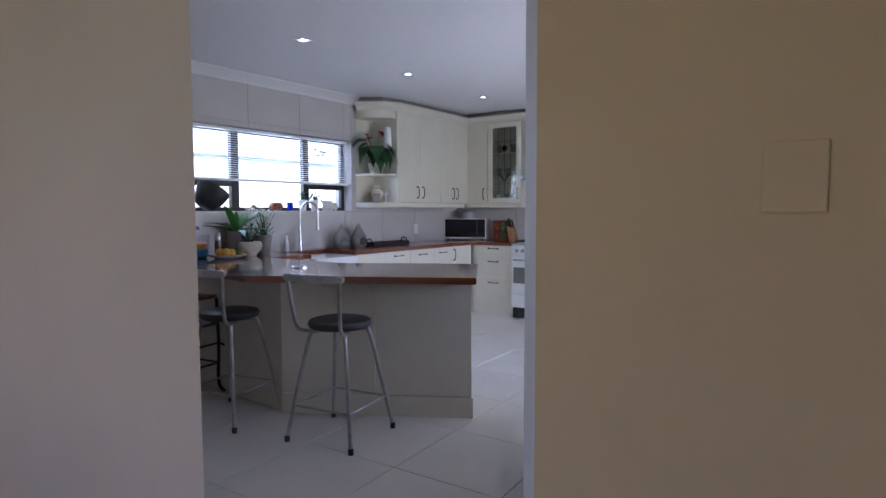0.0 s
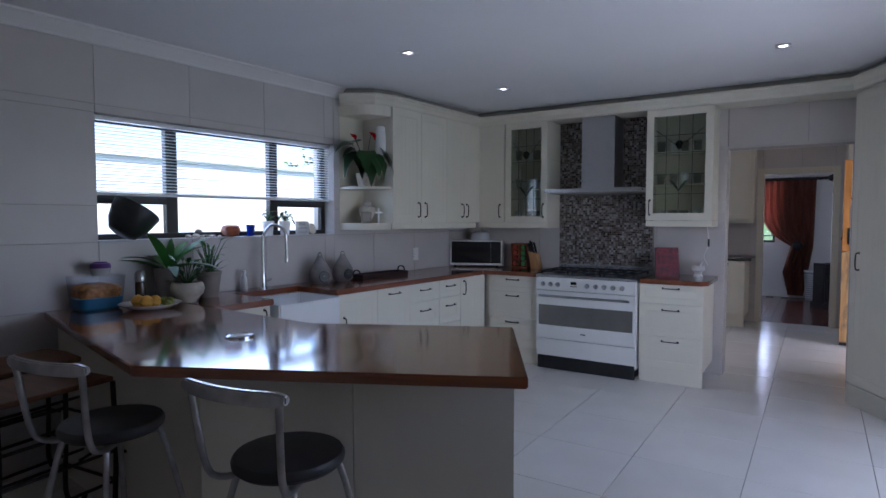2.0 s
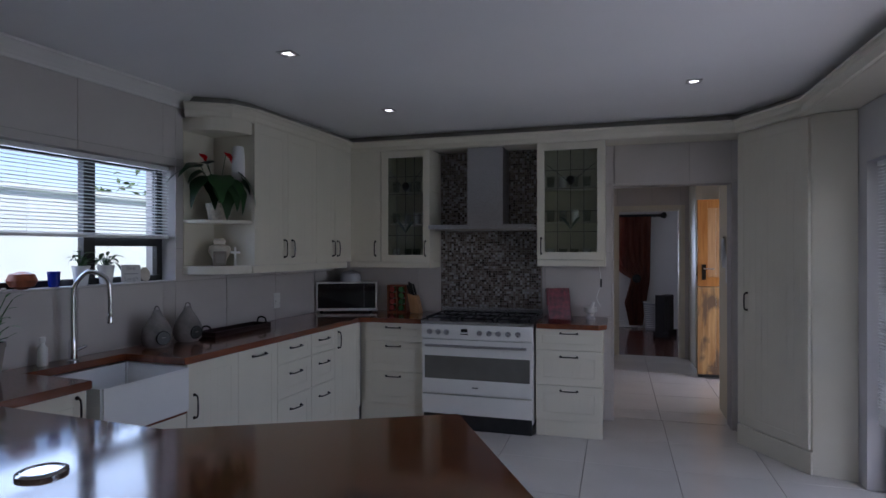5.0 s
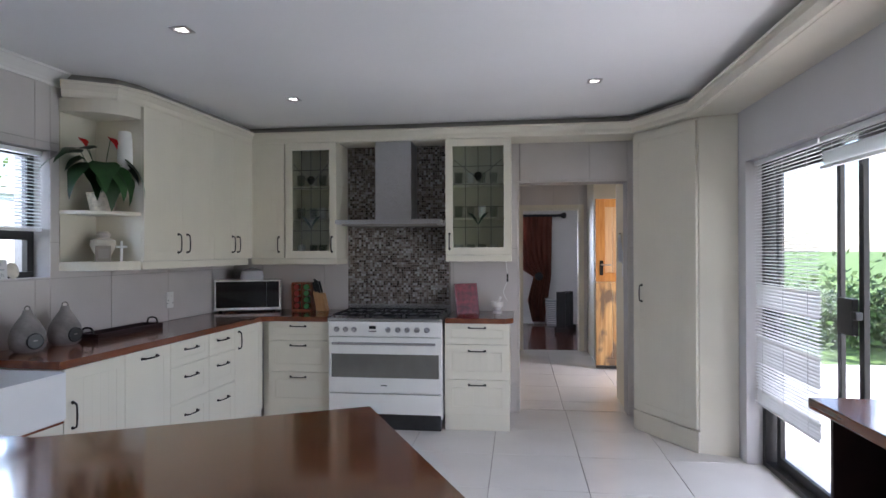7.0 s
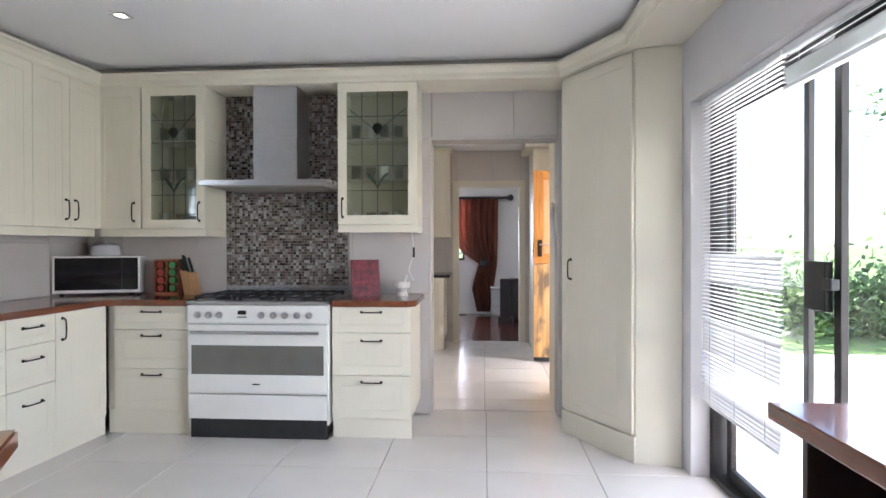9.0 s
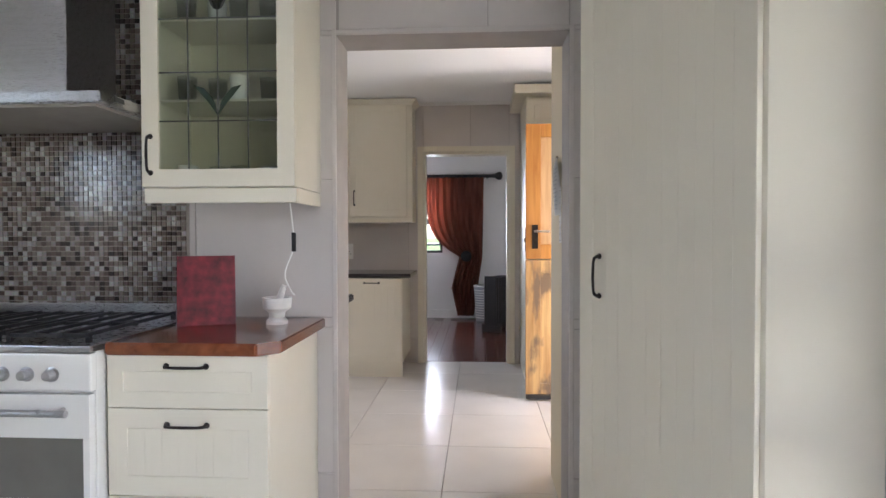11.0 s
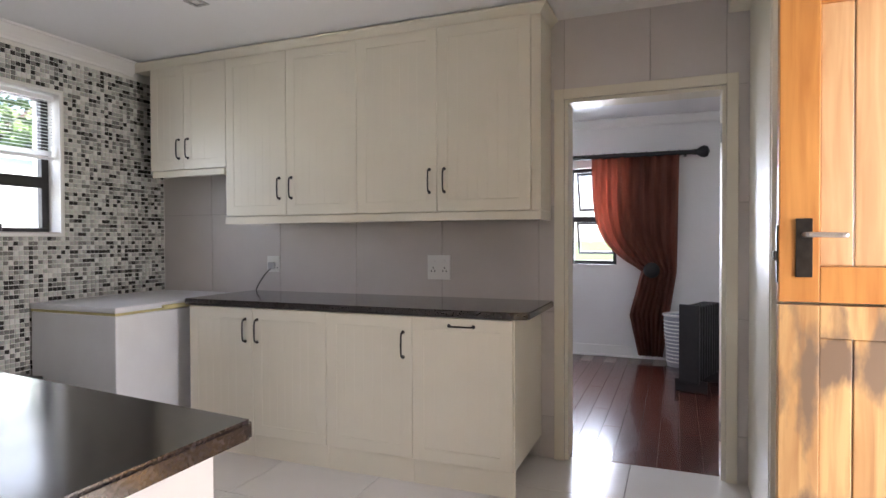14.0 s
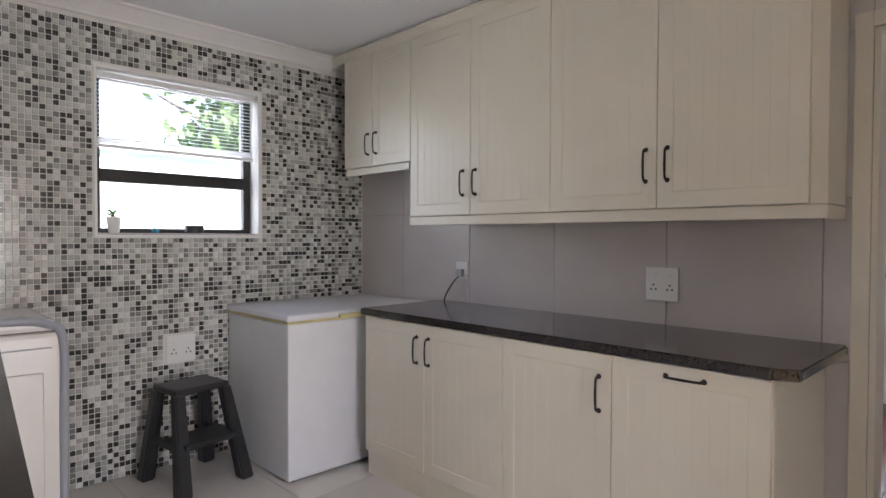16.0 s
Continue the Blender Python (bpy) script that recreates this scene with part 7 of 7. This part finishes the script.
for z0, z1 in ((1.02, 1.44), (1.50, 1.98)):
    for a, b in ((1.04, 1.80), (1.845, 2.26)):
        pane(w3, a, b, z0, z1, 0.08)
    sa = thing("window_sash", pose(-3.6 + 1.86, YB1 + 0.12, z1, 24, 0, 0), "dark top-hung window light standing open", "window")
    hh = z1 - z0 - 0.03
    bars(sa, [("rail", 0, 0.39, 0, 0.02, -0.03, 0), ("rail", 0, 0.39, 0, 0.02, -hh, -hh + 0.03), ("stile", 0, 0.025, 0, 0.02, -hh + 0.03, -0.03), ("stile", 0.365, 0.39, 0, 0.02, -hh + 0.03, -0.03)])
bn = thing("laundry_basket", pose(-0.66, 12.90, 0), "pale grey slatted laundry basket", "basket")
bm = bmesh.new()
lathe(bm, [(0.0, 0.01), (0.13, 0.0), (0.165, 0.50), (0.158, 0.50), (0.125, 0.015)], 28, caps=False)
part("body", bm, GREYP, bn, "", True)
for k in range(12):
    bm = bmesh.new()
    z = 0.05 + k * 0.036
    r0 = 0.133 + 0.035 * z / 0.5
    tube(bm, [(r0 * math.cos(a), r0 * math.sin(a), z) for a in [2 * math.pi * j / 24 for j in range(24)]], 0.007, 6, closed=True)
    part("band", bm, WHITEPLASTIC, bn, "", True)
bm = bmesh.new()
tube(bm, [(0.165 * math.cos(a), 0.165 * math.sin(a), 0.505) for a in [2 * math.pi * j / 24 for j in range(24)]], 0.012, 8, closed=True)
part("rim", bm, WHITEPLASTIC, bn, "", True)
ht = thing("oil_heater", pose(-0.60, 11.82, 0, 0, 0, 70), "black oil-filled column heater", "heater")
for k in range(9):
    bm = bmesh.new()
    box(bm, k * 0.062, k * 0.062 + 0.03, -0.075, 0.075, 0.10, 0.70, 0.012)
    part("fin", bm, BLACK, ht)
bm = bmesh.new()
box(bm, -0.005, 0.54, -0.05, 0.05, 0.12, 0.16, 0.004)
box(bm, -0.03, -0.002, -0.08, 0.08, 0.08, 0.72, 0.01)
part("control_box", bm, BLACK, ht)
for x in (0.03, 0.49):
    bm = bmesh.new()
    box(bm, x - 0.015, x + 0.015, -0.13, 0.13, 0.0, 0.10, 0.01)
    part("foot", bm, BLACK, ht)

ROOM[0] = KITCHEN

# ---- outside ----
GRASS = material("lawn", (0.09, 0.16, 0.04), 0.9, vary=0.4, scale=5, bump=0.8, bump_scale=80)
bm = bmesh.new()
bmesh.ops.create_grid(bm, x_segments=4, y_segments=4, size=400)
bmesh.ops.translate(bm, verts=bm.verts, vec=(0, 0, -0.16))
solid("ground", bm, GRASS, "sunlit lawn round the house", "ground")
PALEWALL = material("pale_green_wall", (0.76, 0.85, 0.76), 0.85, vary=0.06, scale=2, bump=0.1)
bm = bmesh.new()
box(bm, -7.4, -7.2, -6, 20, -0.16, 2.1)
box(bm, -7.44, -7.16, -6, 20, 2.1, 2.16)
box(bm, -7.2, -7.17, -6, 20, 1.06, 1.11)
solid("garden_wall", bm, PALEWALL, "pale green rendered boundary wall", "wall")
PAVE = material("pale_paving", (0.55, 0.54, 0.50), 0.8, vary=0.12, scale=5)
bm = bmesh.new()
box(bm, -7.2, -4.75, -6, 20, -0.15, -0.05)
solid("path", bm, PAVE, "pale paving beside the house", "pavement")
DECK = material("weathered_deck_board", (0.50, 0.52, 0.54), 0.7, vary=0.15, scale=5, per_piece=0.1)
dk = thing("deck", pose(0.26, 1.5, -0.12), "weathered pale grey timber deck", "deck", kind="structure")
for k in range(24):
    put("deck_board", piece_mesh(0.134, 8.0, 0.03, DECK), dk, pose(0.08 + k * 0.14, 4.0, 0.06))
ROOF = material("roof_sheet", (0.30, 0.30, 0.30), 0.7, vary=0.1)
# added out of view: closes the top, eave depth set to block direct sun
bm = bmesh.new()
box(bm, -5.4, 1.4, -3.6, 13.8, 2.72, 2.82)
solid("roof", bm, ROOF, "unseen flat roof added to keep sun off the sliding door", "roof")

BARK = material("brown_bark", (0.10, 0.07, 0.05), 0.9, vary=0.3, scale=12, bump=0.6)
CROWNLEAF = material("tree_leaf", (0.07, 0.13, 0.03), 0.6, vary=0.3, scale=4, per_piece=0.4)


def tree(x, y, h, r, seed, label):
    rnd = random.Random(seed)
    t = thing("garden_tree", pose(x, y, -0.16), label, "tree", "garden trees")
    bm = bmesh.new()
    tube(bm, curve_pts([(0, 0, 0), (0.08, 0.05, h * 0.25), (-0.05, 0.08, h * 0.5), (0.05, 0, h * 0.8)], 5), [0.16 - 0.13 * k / 15 for k in range(16)], 10)
    for k in range(9):
        a, z = rnd.uniform(0, 6.28), h * rnd.uniform(0.35, 0.75)
        tube(bm, curve_pts([(0, 0, z), (r * 0.4 * math.cos(a), r * 0.4 * math.sin(a), z + 0.3), (r * 0.8 * math.cos(a), r * 0.8 * math.sin(a), z + 0.7)], 4), [0.06 - 0.05 * k2 / 8 for k2 in range(9)], 6)
    part("trunk", bm, BARK, t, "", True)
    verts, faces = [], []
    cl = [(rnd.gauss(0, r * 0.42), rnd.gauss(0, r * 0.42), h * 0.68 + rnd.gauss(0, r * 0.36), rnd.uniform(0.3, 0.6) * r * 0.6) for _ in range(34)]
    for cx, cy, cz, cr in cl:
        for _ in range(110):
            p = Vector((cx + rnd.gauss(0, cr * 0.5), cy + rnd.gauss(0, cr * 0.5), cz + rnd.gauss(0, cr * 0.4)))
            d1 = Vector((rnd.uniform(-1, 1), rnd.uniform(-1, 1), rnd.uniform(-1, 1))).normalized() * 0.10
            d2 = d1.orthogonal().normalized() * 0.045
            k = len(verts)
            verts += [p - d1, p + d2, p + d1 + Vector((0, 0, -0.03)), p - d2]
            faces.append((k, k + 1, k + 2, k + 3))
    me = bpy.data.meshes.new("crown")
    me.from_pydata([tuple(v) for v in verts], [], faces)
    me.materials.append(CROWNLEAF)
    ob = new("crown", me)
    ob.parent = t
    tagged(ob, "loose crown of green leaves", "", "", "stuff")


tree(6.5, 9.5, 4.5, 2.0, 1, "leafy green garden tree")
tree(9.0, 13.0, 5.5, 2.4, 2, "tall leafy garden tree beyond the deck")
tree(-9.0, 11.5, 4.0, 1.8, 3, "garden tree behind the boundary wall")
HEDGE = thing("hedge", pose(7.0, 12.0, -0.16), "low green hedge across the lawn", "hedge")
rnd = random.Random(8)
verts, faces = [], []
for _ in range(9000):
    p = Vector((rnd.uniform(-4.0, 4.0), rnd.gauss(0, 0.35), abs(rnd.gauss(0.5, 0.35))))
    d1 = Vector((rnd.uniform(-1, 1), rnd.uniform(-1, 1), rnd.uniform(-1, 1))).normalized() * 0.07
    d2 = d1.orthogonal().normalized() * 0.04
    k = len(verts)
    verts += [p - d1, p + d2, p + d1, p - d2]
    faces.append((k, k + 1, k + 2, k + 3))
me = bpy.data.meshes.new("foliage")
me.from_pydata([tuple(v) for v in verts], [], faces)
me.materials.append(CROWNLEAF)
ob = new("foliage", me)
ob.parent = HEDGE
tagged(ob, "dense small green leaves", "", "", "stuff")

# ---- floor and wall pieces ----
tiling(floor_k, pose(0, 0, -0.007), -5.2, 1.6, -3.0, 6.82, 0.6, 0.6, -1.105, 6.22, FLOORTILE, 0.004, 0.007, [(-5.2, -4.7, -3, 7)])
tiling(floor_u, pose(0, 0, -0.007), -4.39, 0.75, 6.82, 10.06, 0.61, 0.61, -1.03, 9.57, FLOORTILE, 0.004, 0.007)
for _i in range(28):
    for _j in range(3):
        _x, _y = -2.9 + _i * 0.12, 10.06 + _j * 1.05 - (0.4 if _i % 2 else 0.0)
        _a, _b = max(10.065, _y), min(13.14, _y + 1.05)
        if _b - _a > 0.05 and _x < 0.9:
            put("floor_board", piece_mesh(0.1185, _b - _a - 0.0015, 0.008, DARKWOOD), floor_b, pose(_x, (_a + _b) / 2, -0.008))
tiling(wall_left, upright(FACE), -1.6, 4.1, 0.0, H, 0.6, 0.6, 0.0, 0.30, WALLTILE, 0.003, 0.006, [(0.0, 1.905, 1.28, 2.05)])
tiling(wall_stove, upright(STOVE), 0.4, 4.6, 0.0, H, 0.6, 0.6, 0.1, 0.26, WALLTILE, 0.003, 0.006, [(3.09, 4.02, -1, 2.04), (1.53, 2.47, 0.9, 2.40)])
tiling(wall_laundry, upright(UBACK), 0.3, 5.0, 0.0, HU, 0.6, 0.6, 0.16, 0.24, WALLTILE, 0.003, 0.006, [(3.305, 4.13, -1, 2.04)])
mosaic(sb, pose(-3.075, 6.694, 0), 0.0, 0.95, 0.9, 2.40, 0.0208, 0.0182, (0.30, 0.64, 1.0, 1.38), (), MOSAIC_K)
mosaic(wall_mosaic, ULEFT, 0.0, 3.06, 0.0, 2.42, 0.0285, 0.0243, (1.0, 1.5, 0.65, 1.12), [(1.35, 2.26, 1.29, 2.175), (1.70, 1.85, 0.58, 0.73)], MOSAIC_U)
